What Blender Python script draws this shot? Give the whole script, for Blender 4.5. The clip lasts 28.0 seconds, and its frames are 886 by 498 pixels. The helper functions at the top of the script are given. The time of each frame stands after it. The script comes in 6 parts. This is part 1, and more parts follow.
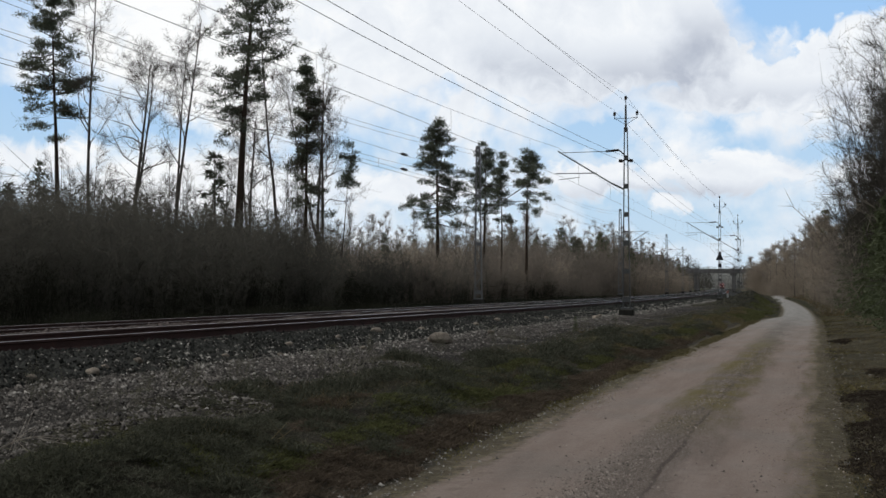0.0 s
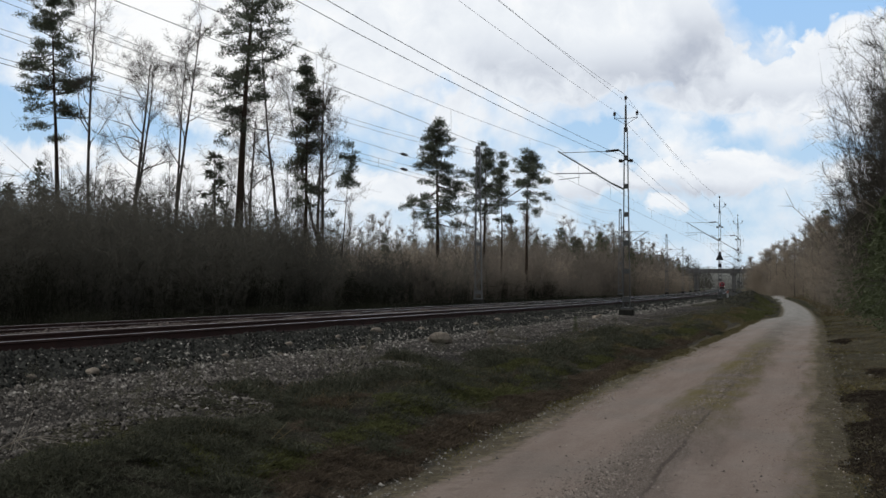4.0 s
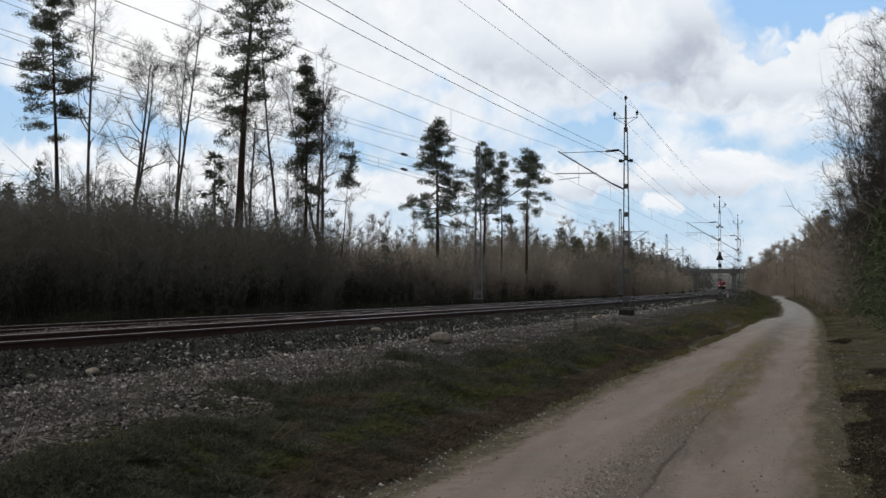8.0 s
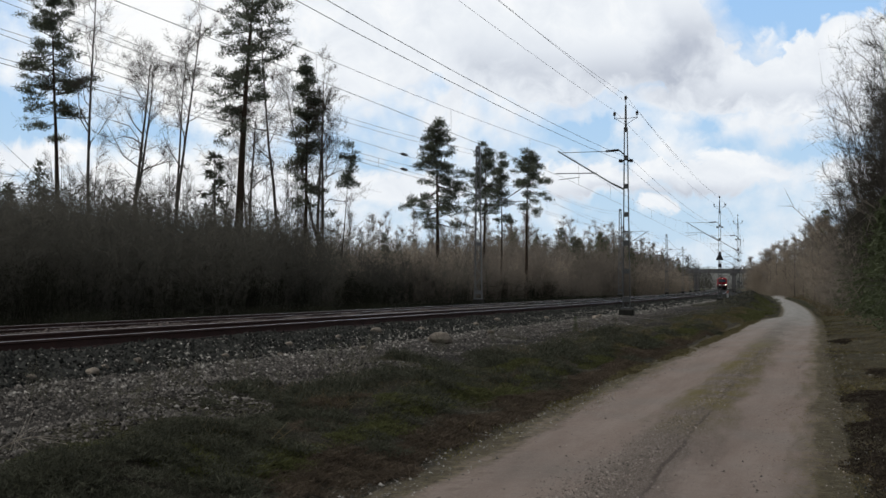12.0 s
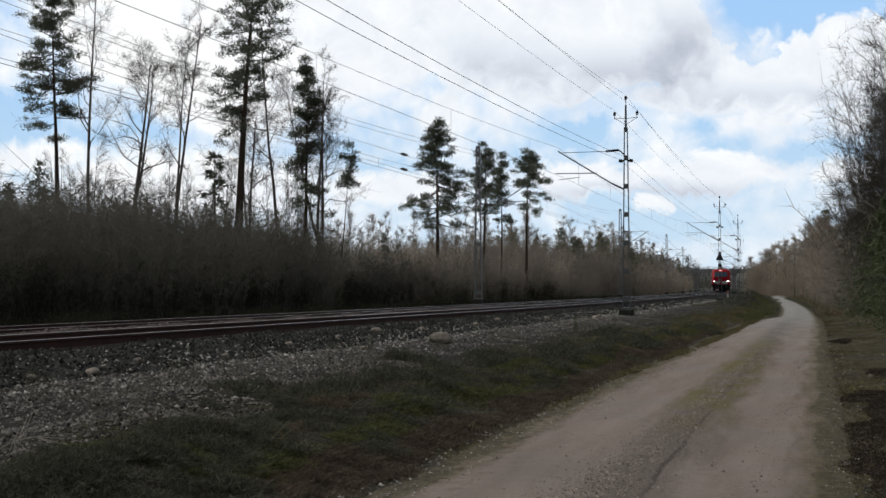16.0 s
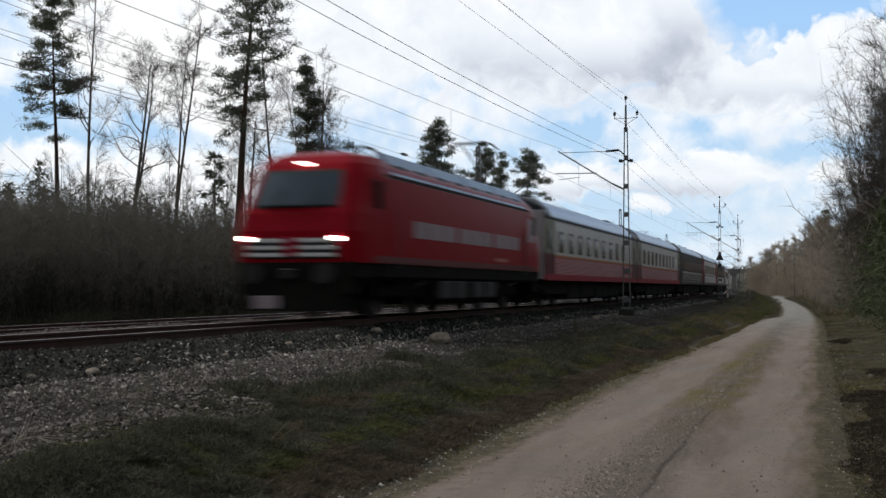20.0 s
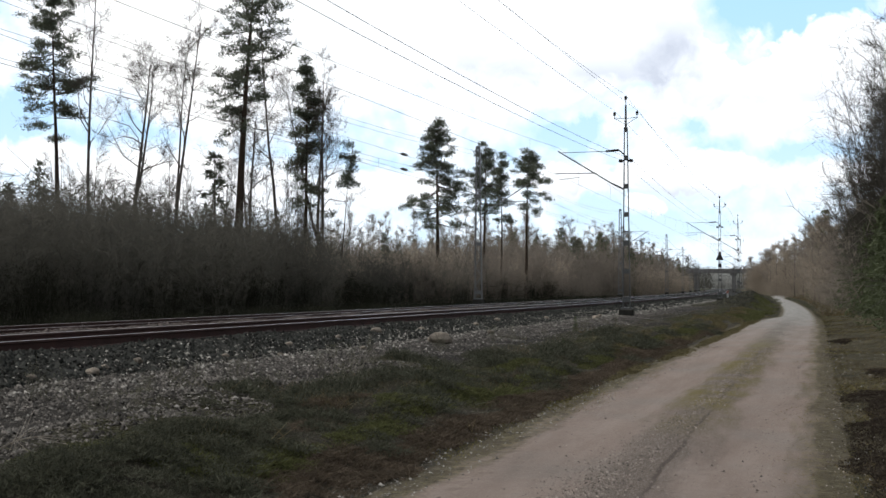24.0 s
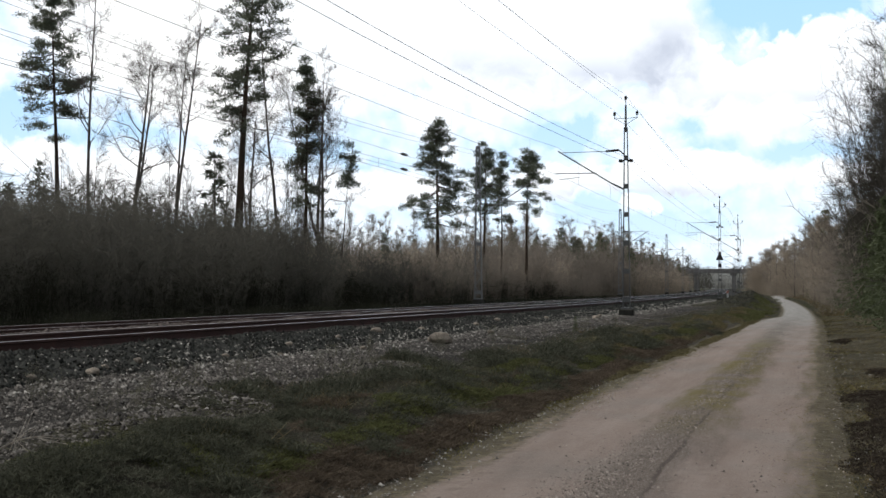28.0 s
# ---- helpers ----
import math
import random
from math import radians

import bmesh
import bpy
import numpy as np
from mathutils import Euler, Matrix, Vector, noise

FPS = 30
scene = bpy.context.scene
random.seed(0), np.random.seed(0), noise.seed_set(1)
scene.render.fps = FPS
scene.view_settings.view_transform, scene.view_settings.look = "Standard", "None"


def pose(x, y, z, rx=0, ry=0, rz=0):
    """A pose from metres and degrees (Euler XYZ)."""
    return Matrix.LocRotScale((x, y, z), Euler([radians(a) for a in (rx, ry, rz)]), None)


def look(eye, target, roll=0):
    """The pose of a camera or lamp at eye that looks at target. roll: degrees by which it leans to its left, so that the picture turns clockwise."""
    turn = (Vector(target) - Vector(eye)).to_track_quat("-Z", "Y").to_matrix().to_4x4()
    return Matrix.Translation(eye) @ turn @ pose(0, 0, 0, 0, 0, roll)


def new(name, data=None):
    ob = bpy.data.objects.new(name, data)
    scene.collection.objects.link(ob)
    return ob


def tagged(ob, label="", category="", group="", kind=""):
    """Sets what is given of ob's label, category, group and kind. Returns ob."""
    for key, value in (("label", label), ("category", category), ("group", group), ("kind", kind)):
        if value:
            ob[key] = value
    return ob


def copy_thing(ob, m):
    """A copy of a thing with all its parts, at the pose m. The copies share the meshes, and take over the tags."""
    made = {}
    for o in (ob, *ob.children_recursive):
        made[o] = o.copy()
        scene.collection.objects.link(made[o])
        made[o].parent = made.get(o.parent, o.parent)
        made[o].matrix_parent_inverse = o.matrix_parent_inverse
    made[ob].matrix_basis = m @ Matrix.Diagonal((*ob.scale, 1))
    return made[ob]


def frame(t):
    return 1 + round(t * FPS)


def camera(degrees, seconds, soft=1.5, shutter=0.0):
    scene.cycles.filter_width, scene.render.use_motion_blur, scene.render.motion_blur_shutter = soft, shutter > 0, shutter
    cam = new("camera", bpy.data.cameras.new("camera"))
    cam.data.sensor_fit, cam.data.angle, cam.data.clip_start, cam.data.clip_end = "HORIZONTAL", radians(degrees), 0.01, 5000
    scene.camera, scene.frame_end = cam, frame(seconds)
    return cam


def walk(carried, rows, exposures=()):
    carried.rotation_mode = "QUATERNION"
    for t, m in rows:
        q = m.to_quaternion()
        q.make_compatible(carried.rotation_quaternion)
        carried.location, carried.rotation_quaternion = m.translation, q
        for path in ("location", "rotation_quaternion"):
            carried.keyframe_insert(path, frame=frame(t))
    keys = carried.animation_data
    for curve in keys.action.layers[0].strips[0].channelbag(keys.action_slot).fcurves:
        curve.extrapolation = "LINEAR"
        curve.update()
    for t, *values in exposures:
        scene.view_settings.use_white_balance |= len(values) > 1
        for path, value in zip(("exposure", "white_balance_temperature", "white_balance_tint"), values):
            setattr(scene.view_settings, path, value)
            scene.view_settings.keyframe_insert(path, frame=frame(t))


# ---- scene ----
# The place: z = 0 is the gravel road, y points along the view; s runs along the railway, lat across it (+ towards the road).
EYE = 1.55
cam = camera(39.51, 28.0, soft=1.5, shutter=0.6)
STAND = look((0, 0, EYE), (0, 100, EYE + 100 * 69 / 2183))
walk(cam, [(0.0, STAND), (28.0, STAND)], exposures=[(0.0, 0.0), (12.0, 0.0), (16.0, 0.07), (21.5, 0.12), (23.8, 0.52), (25.5, 0.47), (28.0, 0.45)])

# ---- light ----
world = bpy.data.worlds.new("sky")
scene.world = world
world.use_nodes = True
wn = world.node_tree.nodes
sky = wn.new("ShaderNodeTexSky")
sky.sky_type = "NISHITA"
sky.sun_disc = False
SUN_EL, SUN_AZ = radians(42), radians(-62)   # azimuth from +y, to the right
sky.sun_elevation, sky.sun_rotation = SUN_EL, SUN_AZ
sky.air_density, sky.dust_density = 1.0, 2.0
bg = wn["Background"]
bg.inputs["Strength"].default_value = 0.062
veil = wn.new("ShaderNodeHueSaturation")   # thin cloud takes the blue out of the light
veil.inputs["Saturation"].default_value = 0.35
world.node_tree.links.new(sky.outputs[0], veil.inputs["Color"])
cover = wn.new("ShaderNodeMix")            # even cloud over most of the sky
cover.data_type = "RGBA"
cover.inputs[0].default_value = 0.6
cover.inputs[7].default_value = (5.6, 5.75, 6.0, 1)
world.node_tree.links.new(veil.outputs[0], cover.inputs[6])
world.node_tree.links.new(cover.outputs[2], bg.inputs["Color"])
sun = new("sun", bpy.data.lights.new("sun", "SUN"))
sun.data.energy, sun.data.angle, sun.data.color = 1.75, radians(12), (1.0, 0.95, 0.88)
SUN_DIR = Vector((math.sin(SUN_AZ) * math.cos(SUN_EL), math.cos(SUN_AZ) * math.cos(SUN_EL), math.sin(SUN_EL)))
sun.matrix_world = look(SUN_DIR * 100, (0, 0, 0))


# ---- materials ----
def mat_base(name, rough=0.8, metal=0.0):
    m = bpy.data.materials.new(name)
    m.use_nodes = True
    b = m.node_tree.nodes["Principled BSDF"]
    b.inputs["Roughness"].default_value, b.inputs["Metallic"].default_value = rough, metal
    if rough >= 0.9:                       # dusty, fibrous and earthy surfaces have hardly any gloss
        b.inputs["Specular IOR Level"].default_value = 0.1
    return m, m.node_tree.nodes, m.node_tree.links, b


def ramp(n, links, source, stops):
    r = n.new("ShaderNodeValToRGB")
    while len(r.color_ramp.elements) < len(stops):
        r.color_ramp.elements.new(0.5)
    for e, (p, c) in zip(r.color_ramp.elements, stops):
        e.position, e.color = p, (*c, 1)
    links.new(source, r.inputs[0])
    return r.outputs[0]


def noise_tex(n, links, coord, scale, detail=5, rough=0.6, distort=0.0):
    t = n.new("ShaderNodeTexNoise")
    t.inputs["Scale"].default_value, t.inputs["Detail"].default_value = scale, detail
    t.inputs["Roughness"].default_value, t.inputs["Distortion"].default_value = rough, distort
    links.new(coord, t.inputs["Vector"])
    return t.outputs["Fac"]


def mixed(n, links, fac, a, b, mode="MIX"):
    m = n.new("ShaderNodeMix")
    m.data_type, m.blend_type = "RGBA", mode
    for sock, v in ((m.inputs[0], fac), (m.inputs[6], a), (m.inputs[7], b)):
        if isinstance(v, (int, float)):
            sock.default_value = v
        elif isinstance(v, tuple):
            sock.default_value = (*v, 1)
        else:
            links.new(v, sock)
    return m.outputs[2]


def calc(n, links, op, a, b=0.0, c=0.0):
    m = n.new("ShaderNodeMath")
    m.operation = op
    for sock, v in zip(m.inputs, (a, b, c)):
        if isinstance(v, (int, float)):
            sock.default_value = v
        else:
            links.new(v, sock)
    return m.outputs[0]


def bumped(n, links, b, height, strength, distance=0.02):
    k = n.new("ShaderNodeBump")
    k.inputs["Strength"].default_value, k.inputs["Distance"].default_value = strength, distance
    links.new(height, k.inputs["Height"])
    links.new(k.outputs[0], b.inputs["Normal"])


def surface(name, dark, light, scale=3.0, rough=0.8, metal=0.0, fine=40.0, bump=0.3, vary=0.0, island=0.0, thin=0.0):
    """Two scales of mottling between two colours, fine relief, a shift of tone from piece to piece; thin: share of light let through."""
    m, n, l, b = mat_base(name, rough, metal)
    co = n.new("ShaderNodeTexCoord").outputs["Object"]
    big, small = noise_tex(n, l, co, scale), noise_tex(n, l, co, fine, 3)
    fac = calc(n, l, "MULTIPLY_ADD", small, 0.45, calc(n, l, "MULTIPLY", big, 0.6))
    col = ramp(n, l, fac, [(0.3, dark), (0.72, light)])
    if vary or island:
        src = n.new("ShaderNodeObjectInfo").outputs["Random"] if vary else n.new("ShaderNodeNewGeometry").outputs["Random Per Island"]
        k = vary or island
        hsv = n.new("ShaderNodeHueSaturation")
        l.new(calc(n, l, "MULTIPLY_ADD", src, 2 * k, 1 - k), hsv.inputs["Value"])
        l.new(col, hsv.inputs["Color"])
        col = hsv.outputs[0]
    l.new(col, b.inputs["Base Color"])
    if bump:
        bumped(n, l, b, small, bump)
    if thin:
        tr, mx = n.new("ShaderNodeBsdfTranslucent"), n.new("ShaderNodeMixShader")
        mx.inputs[0].default_value = thin
        l.new(col, tr.inputs["Color"])
        l.new(b.outputs[0], mx.inputs[1])
        l.new(tr.outputs[0], mx.inputs[2])
        l.new(mx.outputs[0], n["Material Output"].inputs["Surface"])
    return m


def glow(name, color, strength):
    m, n, l, b = mat_base(name, 0.3)
    b.inputs["Base Color"].default_value = (*color, 1)
    b.inputs["Emission Color"].default_value = (*color, 1)
    b.inputs["Emission Strength"].default_value = strength
    return m


def verge_colour(n, l, co):
    """Dark earth, moss and litter, mottled."""
    big, mid, small = noise_tex(n, l, co, 0.35), noise_tex(n, l, co, 1.6, 6), noise_tex(n, l, co, 14, 5)
    earth = ramp(n, l, mid, [(0.3, (0.022, 0.0215, 0.017)), (0.5, (0.050, 0.047, 0.037)), (0.68, (0.095, 0.085, 0.065))])
    moss = ramp(n, l, small, [(0.3, (0.018, 0.021, 0.008)), (0.65, (0.07, 0.074, 0.026))])
    base = mixed(n, l, ramp(n, l, big, [(0.44, (0, 0, 0)), (0.56, (1, 1, 1))]), earth, moss)
    speck = ramp(n, l, noise_tex(n, l, co, 55, 4, 0.7), [(0.35, (0.2, 0.2, 0.2)), (0.65, (1.6, 1.55, 1.5))])
    return mixed(n, l, 1.0, base, speck, "MULTIPLY"), mid, small


def ground_material():
    """Forest floor, mossy verge and gravel bench, by the distance from the track (v of the map) with ragged edges."""
    m, n, l, b = mat_base("verge_ground", 0.95)
    uv = n.new("ShaderNodeUVMap")
    sep = n.new("ShaderNodeSeparateXYZ")
    l.new(uv.outputs[0], sep.inputs[0])
    lat, co = sep.outputs[1], uv.outputs[0]
    base, mid, small = verge_colour(n, l, co)
    lat_n = calc(n, l, "MULTIPLY_ADD", calc(n, l, "SUBTRACT", mid, 0.5), 2.6, lat)
    peb = noise_tex(n, l, co, 26, 4, 0.7)
    stone = ramp(n, l, peb, [(0.34, (0.014, 0.0132, 0.012)), (0.52, (0.044, 0.041, 0.037)), (0.7, (0.13, 0.123, 0.113))])
    on = calc(n, l, "MULTIPLY", ramp(n, l, calc(n, l, "MULTIPLY_ADD", lat_n, 0.1, 0.0), [(0.14, (0, 0, 0)), (0.18, (1, 1, 1))]),
              ramp(n, l, calc(n, l, "MULTIPLY_ADD", lat_n, 0.1, 0.0), [(0.45, (1, 1, 1)), (0.58, (0, 0, 0))]))
    def zone(a0, a1, b0, b1):
        u = calc(n, l, "MULTIPLY", lat_n, 0.05)
        return calc(n, l, "MULTIPLY", ramp(n, l, u, [(a0 / 20, (0, 0, 0)), (a1 / 20, (1, 1, 1))]), ramp(n, l, u, [(b0 / 20, (1, 1, 1)), (b1 / 20, (0, 0, 0))]))
    heath = ramp(n, l, small, [(0.3, (0.032, 0.029, 0.022)), (0.68, (0.105, 0.094, 0.072))])
    litter = ramp(n, l, calc(n, l, "MULTIPLY_ADD", mid, 0.6, calc(n, l, "MULTIPLY", small, 0.4)), [(0.36, (0.032, 0.029, 0.019)), (0.5, (0.080, 0.073, 0.046)), (0.64, (0.135, 0.118, 0.080))])
    col = mixed(n, l, zone(6.7, 7.3, 8.3, 8.6), base, heath)
    col = mixed(n, l, zone(10.9, 11.4, 13.6, 15.5), col, litter)
    col = mixed(n, l, on, col, stone)
    l.new(col, b.inputs["Base Color"])
    bumped(n, l, b, calc(n, l, "ADD", peb, calc(n, l, "ADD", mid, small)), 1.0, 0.07)
    return m


def road_material():
    """Pale reddish gravel road: two packed wheel tracks, a crown of loose stone and thin grass, frayed edges."""
    m, n, l, b = mat_base("road_gravel", 0.95)
    uv = n.new("ShaderNodeUVMap")
    sep = n.new("ShaderNodeSeparateXYZ")
    l.new(uv.outputs[0], sep.inputs[0])
    co = uv.outputs[0]
    run = n.new("ShaderNodeMapping")          # streaks along the wheel tracks
    run.inputs["Scale"].default_value = (0.16, 1.2, 1)
    l.new(co, run.inputs["Vector"])
    off = calc(n, l, "SUBTRACT", sep.outputs[1], ROAD_LAT)
    streak, mid = noise_tex(n, l, run.outputs[0], 1.6, 5), noise_tex(n, l, co, 0.7, 6)
    small, tiny = noise_tex(n, l, co, 7, 6, 0.7), noise_tex(n, l, co, 38, 5, 0.8)
    grit = noise_tex(n, l, co, 110, 3, 0.8)
    tone = calc(n, l, "ADD", calc(n, l, "MULTIPLY", streak, 0.45), calc(n, l, "ADD", calc(n, l, "MULTIPLY", grit, 0.35), calc(n, l, "MULTIPLY", small, 0.2)))
    packed = ramp(n, l, tone, [(0.33, (0.19, 0.152, 0.131)), (0.5, (0.275, 0.224, 0.196)), (0.67, (0.36, 0.304, 0.272))])
    packed = mixed(n, l, ramp(n, l, mid, [(0.47, (0, 0, 0)), (0.66, (0.4, 0.4, 0.4))]), packed, (0.225, 0.215, 0.20))
    packed = mixed(n, l, ramp(n, l, noise_tex(n, l, co, 60, 2, 0.5), [(0.62, (0, 0, 0)), (0.70, (0.55, 0.55, 0.55))]), packed, (0.46, 0.43, 0.40))
    packed = mixed(n, l, ramp(n, l, noise_tex(n, l, co, 47, 2, 0.5), [(0.30, (0.6, 0.6, 0.6)), (0.37, (0, 0, 0))]), packed, (0.075, 0.062, 0.052))
    loose = ramp(n, l, calc(n, l, "MULTIPLY_ADD", grit, 0.5, calc(n, l, "MULTIPLY", tiny, 0.5)), [(0.38, (0.05, 0.042, 0.036)), (0.5, (0.15, 0.125, 0.108)), (0.62, (0.42, 0.38, 0.345))])
    grass = ramp(n, l, tiny, [(0.3, (0.085, 0.072, 0.022)), (0.7, (0.24, 0.205, 0.07))])
    wob = calc(n, l, "MULTIPLY_ADD", calc(n, l, "SUBTRACT", small, 0.5), 0.3, calc(n, l, "MULTIPLY_ADD", calc(n, l, "SUBTRACT", noise_tex(n, l, run.outputs[0], 4.0, 4), 0.5), 0.7, off))
    crown = calc(n, l, "ABSOLUTE", calc(n, l, "MULTIPLY_ADD", calc(n, l, "SUBTRACT", streak, 0.5), 0.6, calc(n, l, "ADD", wob, -0.1)))
    mid_on = ramp(n, l, crown, [(0.16, (0.92, 0.92, 0.92)), (0.50, (0, 0, 0))])
    col = mixed(n, l, mid_on, packed, loose)
    tuft = calc(n, l, "MULTIPLY", mid_on, calc(n, l, "MULTIPLY", ramp(n, l, mid, [(0.40, (0, 0, 0)), (0.54, (0.85, 0.85, 0.85))]), ramp(n, l, calc(n, l, "MULTIPLY", sep.outputs[0], 0.02), [(0.24, (0, 0, 0)), (0.34, (1, 1, 1)), (0.62, (1, 1, 1)), (0.84, (0.1, 0.1, 0.1))])))
    col = mixed(n, l, tuft, col, grass)
    grey = ramp(n, l, tone, [(0.33, (0.24, 0.238, 0.23)), (0.67, (0.38, 0.375, 0.36))])
    away = calc(n, l, "MULTIPLY_ADD", calc(n, l, "SUBTRACT", mid, 0.5), 0.5, calc(n, l, "MULTIPLY", sep.outputs[0], 0.01))
    col = mixed(n, l, ramp(n, l, away, [(0.30, (0, 0, 0)), (0.52, (0.45, 0.45, 0.45)), (0.66, (1, 1, 1))]), col, grey)
    rut = ramp(n, l, calc(n, l, "ABSOLUTE", calc(n, l, "MULTIPLY_ADD", calc(n, l, "SUBTRACT", mid, 0.5), 0.2, calc(n, l, "ADD", off, -0.22))), [(0.008, (0.85, 0.85, 0.85)), (0.032, (0, 0, 0))])
    rut = calc(n, l, "MULTIPLY", rut, ramp(n, l, noise_tex(n, l, co, 0.33, 4), [(0.40, (0.1, 0.1, 0.1)), (0.52, (1, 1, 1))]))
    rut = calc(n, l, "MULTIPLY", rut, ramp(n, l, calc(n, l, "MULTIPLY", sep.outputs[0], 0.02), [(0.26, (1, 1, 1)), (0.40, (0.6, 0.6, 0.6)), (0.6, (0.3, 0.3, 0.3)), (0.8, (0, 0, 0))]))
    col = mixed(n, l, rut, col, (0.09, 0.075, 0.065))
    rim = calc(n, l, "ABSOLUTE", wob)
    base, _m, _s = verge_colour(n, l, co)
    base = mixed(n, l, 0.75, base, ramp(n, l, calc(n, l, "MULTIPLY_ADD", tiny, 0.5, calc(n, l, "MULTIPLY", small, 0.5)), [(0.38, (0.045, 0.039, 0.027)), (0.5, (0.115, 0.100, 0.070)), (0.62, (0.21, 0.185, 0.14))]))
    dry = mixed(n, l, ramp(n, l, small, [(0.45, (0, 0, 0)), (0.6, (0.55, 0.55, 0.55))]), base, grass)
    col = mixed(n, l, ramp(n, l, calc(n, l, "MULTIPLY", rim, 0.5), [(0.58, (0, 0, 0)), (0.74, (0.9, 0.9, 0.9))]), col, dry)
    col = mixed(n, l, ramp(n, l, calc(n, l, "MULTIPLY", rim, 0.5), [(0.70, (0, 0, 0)), (0.80, (1, 1, 1))]), col, base)
    l.new(col, b.inputs["Base Color"])
    bumped(n, l, b, calc(n, l, "ADD", small, calc(n, l, "ADD", tiny, grit)), 0.6, 0.025)
    return m


def cloud_material():
    """Broken spring cloud: heaped banks with puffy rims over pale blue, in degrees of azimuth and height."""
    m = bpy.data.materials.new("clouds")
    m.use_nodes = True
    n, l = m.node_tree.nodes, m.node_tree.links
    n.clear()
    out, em = n.new("ShaderNodeOutputMaterial"), n.new("ShaderNodeEmission")
    l.new(em.outputs[0], out.inputs[0])
    uv = n.new("ShaderNodeUVMap").outputs[0]
    sep = n.new("ShaderNodeSeparateXYZ")
    l.new(uv, sep.inputs[0])
    x0, y0 = sep.outputs[0], sep.outputs[1]
    puff, curl, broad = noise_tex(n, l, uv, 0.9, 6, 0.55), noise_tex(n, l, uv, 0.55, 5, 0.6, 0.4), noise_tex(n, l, uv, 0.22, 4, 0.5)
    x = calc(n, l, "MULTIPLY_ADD", calc(n, l, "SUBTRACT", puff, 0.5), 2.6, x0)
    y = calc(n, l, "MULTIPLY_ADD", calc(n, l, "SUBTRACT", curl, 0.5), 2.2, y0)

    def far(cx, cy, rx, ry):
        """Distance from the middle of an ellipse, 1 on its rim."""
        a = calc(n, l, "MULTIPLY", calc(n, l, "SUBTRACT", x, cx), 1 / rx)
        c = calc(n, l, "MULTIPLY", calc(n, l, "SUBTRACT", y, cy), 1 / ry)
        return calc(n, l, "SQRT", calc(n, l, "ADD", calc(n, l, "MULTIPLY", a, a), calc(n, l, "MULTIPLY", c, c)))
    cover = calc(n, l, "MULTIPLY_ADD", calc(n, l, "SUBTRACT", broad, 0.5), 2.2, calc(n, l, "MULTIPLY_ADD", calc(n, l, "SUBTRACT", puff, 0.5), 1.3, 0.45))
    for cx, cy, rx, ry, w in HAZES:
        cover = calc(n, l, "ADD", cover, calc(n, l, "MULTIPLY", calc(n, l, "MAXIMUM", calc(n, l, "SUBTRACT", 1.0, far(cx, cy, rx, ry)), 0.0), w))
    cover = calc(n, l, "MAXIMUM", calc(n, l, "MINIMUM", cover, 1.0), 0.0)
    for cx, cy, rx, ry, soft in HEAPS:
        edge = calc(n, l, "MULTIPLY_ADD", far(cx, cy, rx, ry), -1 / soft, 1 / soft + 0.5)
        cover = calc(n, l, "MAXIMUM", cover, calc(n, l, "MAXIMUM", calc(n, l, "MINIMUM", edge, 1.0), 0.0))
    shade = calc(n, l, "MULTIPLY", calc(n, l, "SUBTRACT", curl, 0.46), 0.9)
    for cx, cy, rx, ry, w in GREYS:
        shade = calc(n, l, "ADD", shade, calc(n, l, "MULTIPLY", calc(n, l, "MAXIMUM", calc(n, l, "SUBTRACT", 1.0, far(cx, cy, rx, ry)), 0.0), w))
    blue = ramp(n, l, calc(n, l, "MULTIPLY", y0, 1 / 16), [(0.0, (0.60, 0.74, 0.86)), (0.30, (0.49, 0.68, 0.87)), (0.6, (0.39, 0.61, 0.89)), (1.0, (0.32, 0.56, 0.92))])
    white = ramp(n, l, calc(n, l, "ADD", shade, 0.2), [(0.0, (0.985, 0.995, 1.0)), (0.2, (0.870, 0.907, 0.952)), (0.5, (0.752, 0.797, 0.865)), (1.0, (0.485, 0.530, 0.620))])
    l.new(mixed(n, l, cover, blue, white), em.inputs["Color"])
    em.inputs["Strength"].default_value = 1.0
    return m


# azimuth, height, half width, half height, then: weight of thin cloud (+) or clear sky (-) / softness of the rim / weight of the grey
HAZES = [(16.5, 13.0, 4.2, 2.6, -2.0), (6.9, 7.1, 2.2, 1.0, -1.3), (11.8, 7.2, 1.6, 0.6, -0.6), (16.6, 6.0, 2.2, 0.9, -1.3), (10, 3.2, 8, 1.6, -0.5), (-19.5, 7.6, 2.6, 1.5, -1.3),
         (-3.0, 5.4, 3.6, 0.8, -0.8), (-14.0, 6.8, 4.0, 1.2, -0.9), (-19, 12.9, 2.0, 1.2, -0.8), (-8, 9.5, 7, 3.0, 1.0), (2.0, 8.5, 6, 2.2, 0.7), (15, 7.6, 5, 1.0, 0.8), (14.8, 11.1, 0.5, 0.5, 0.7)]
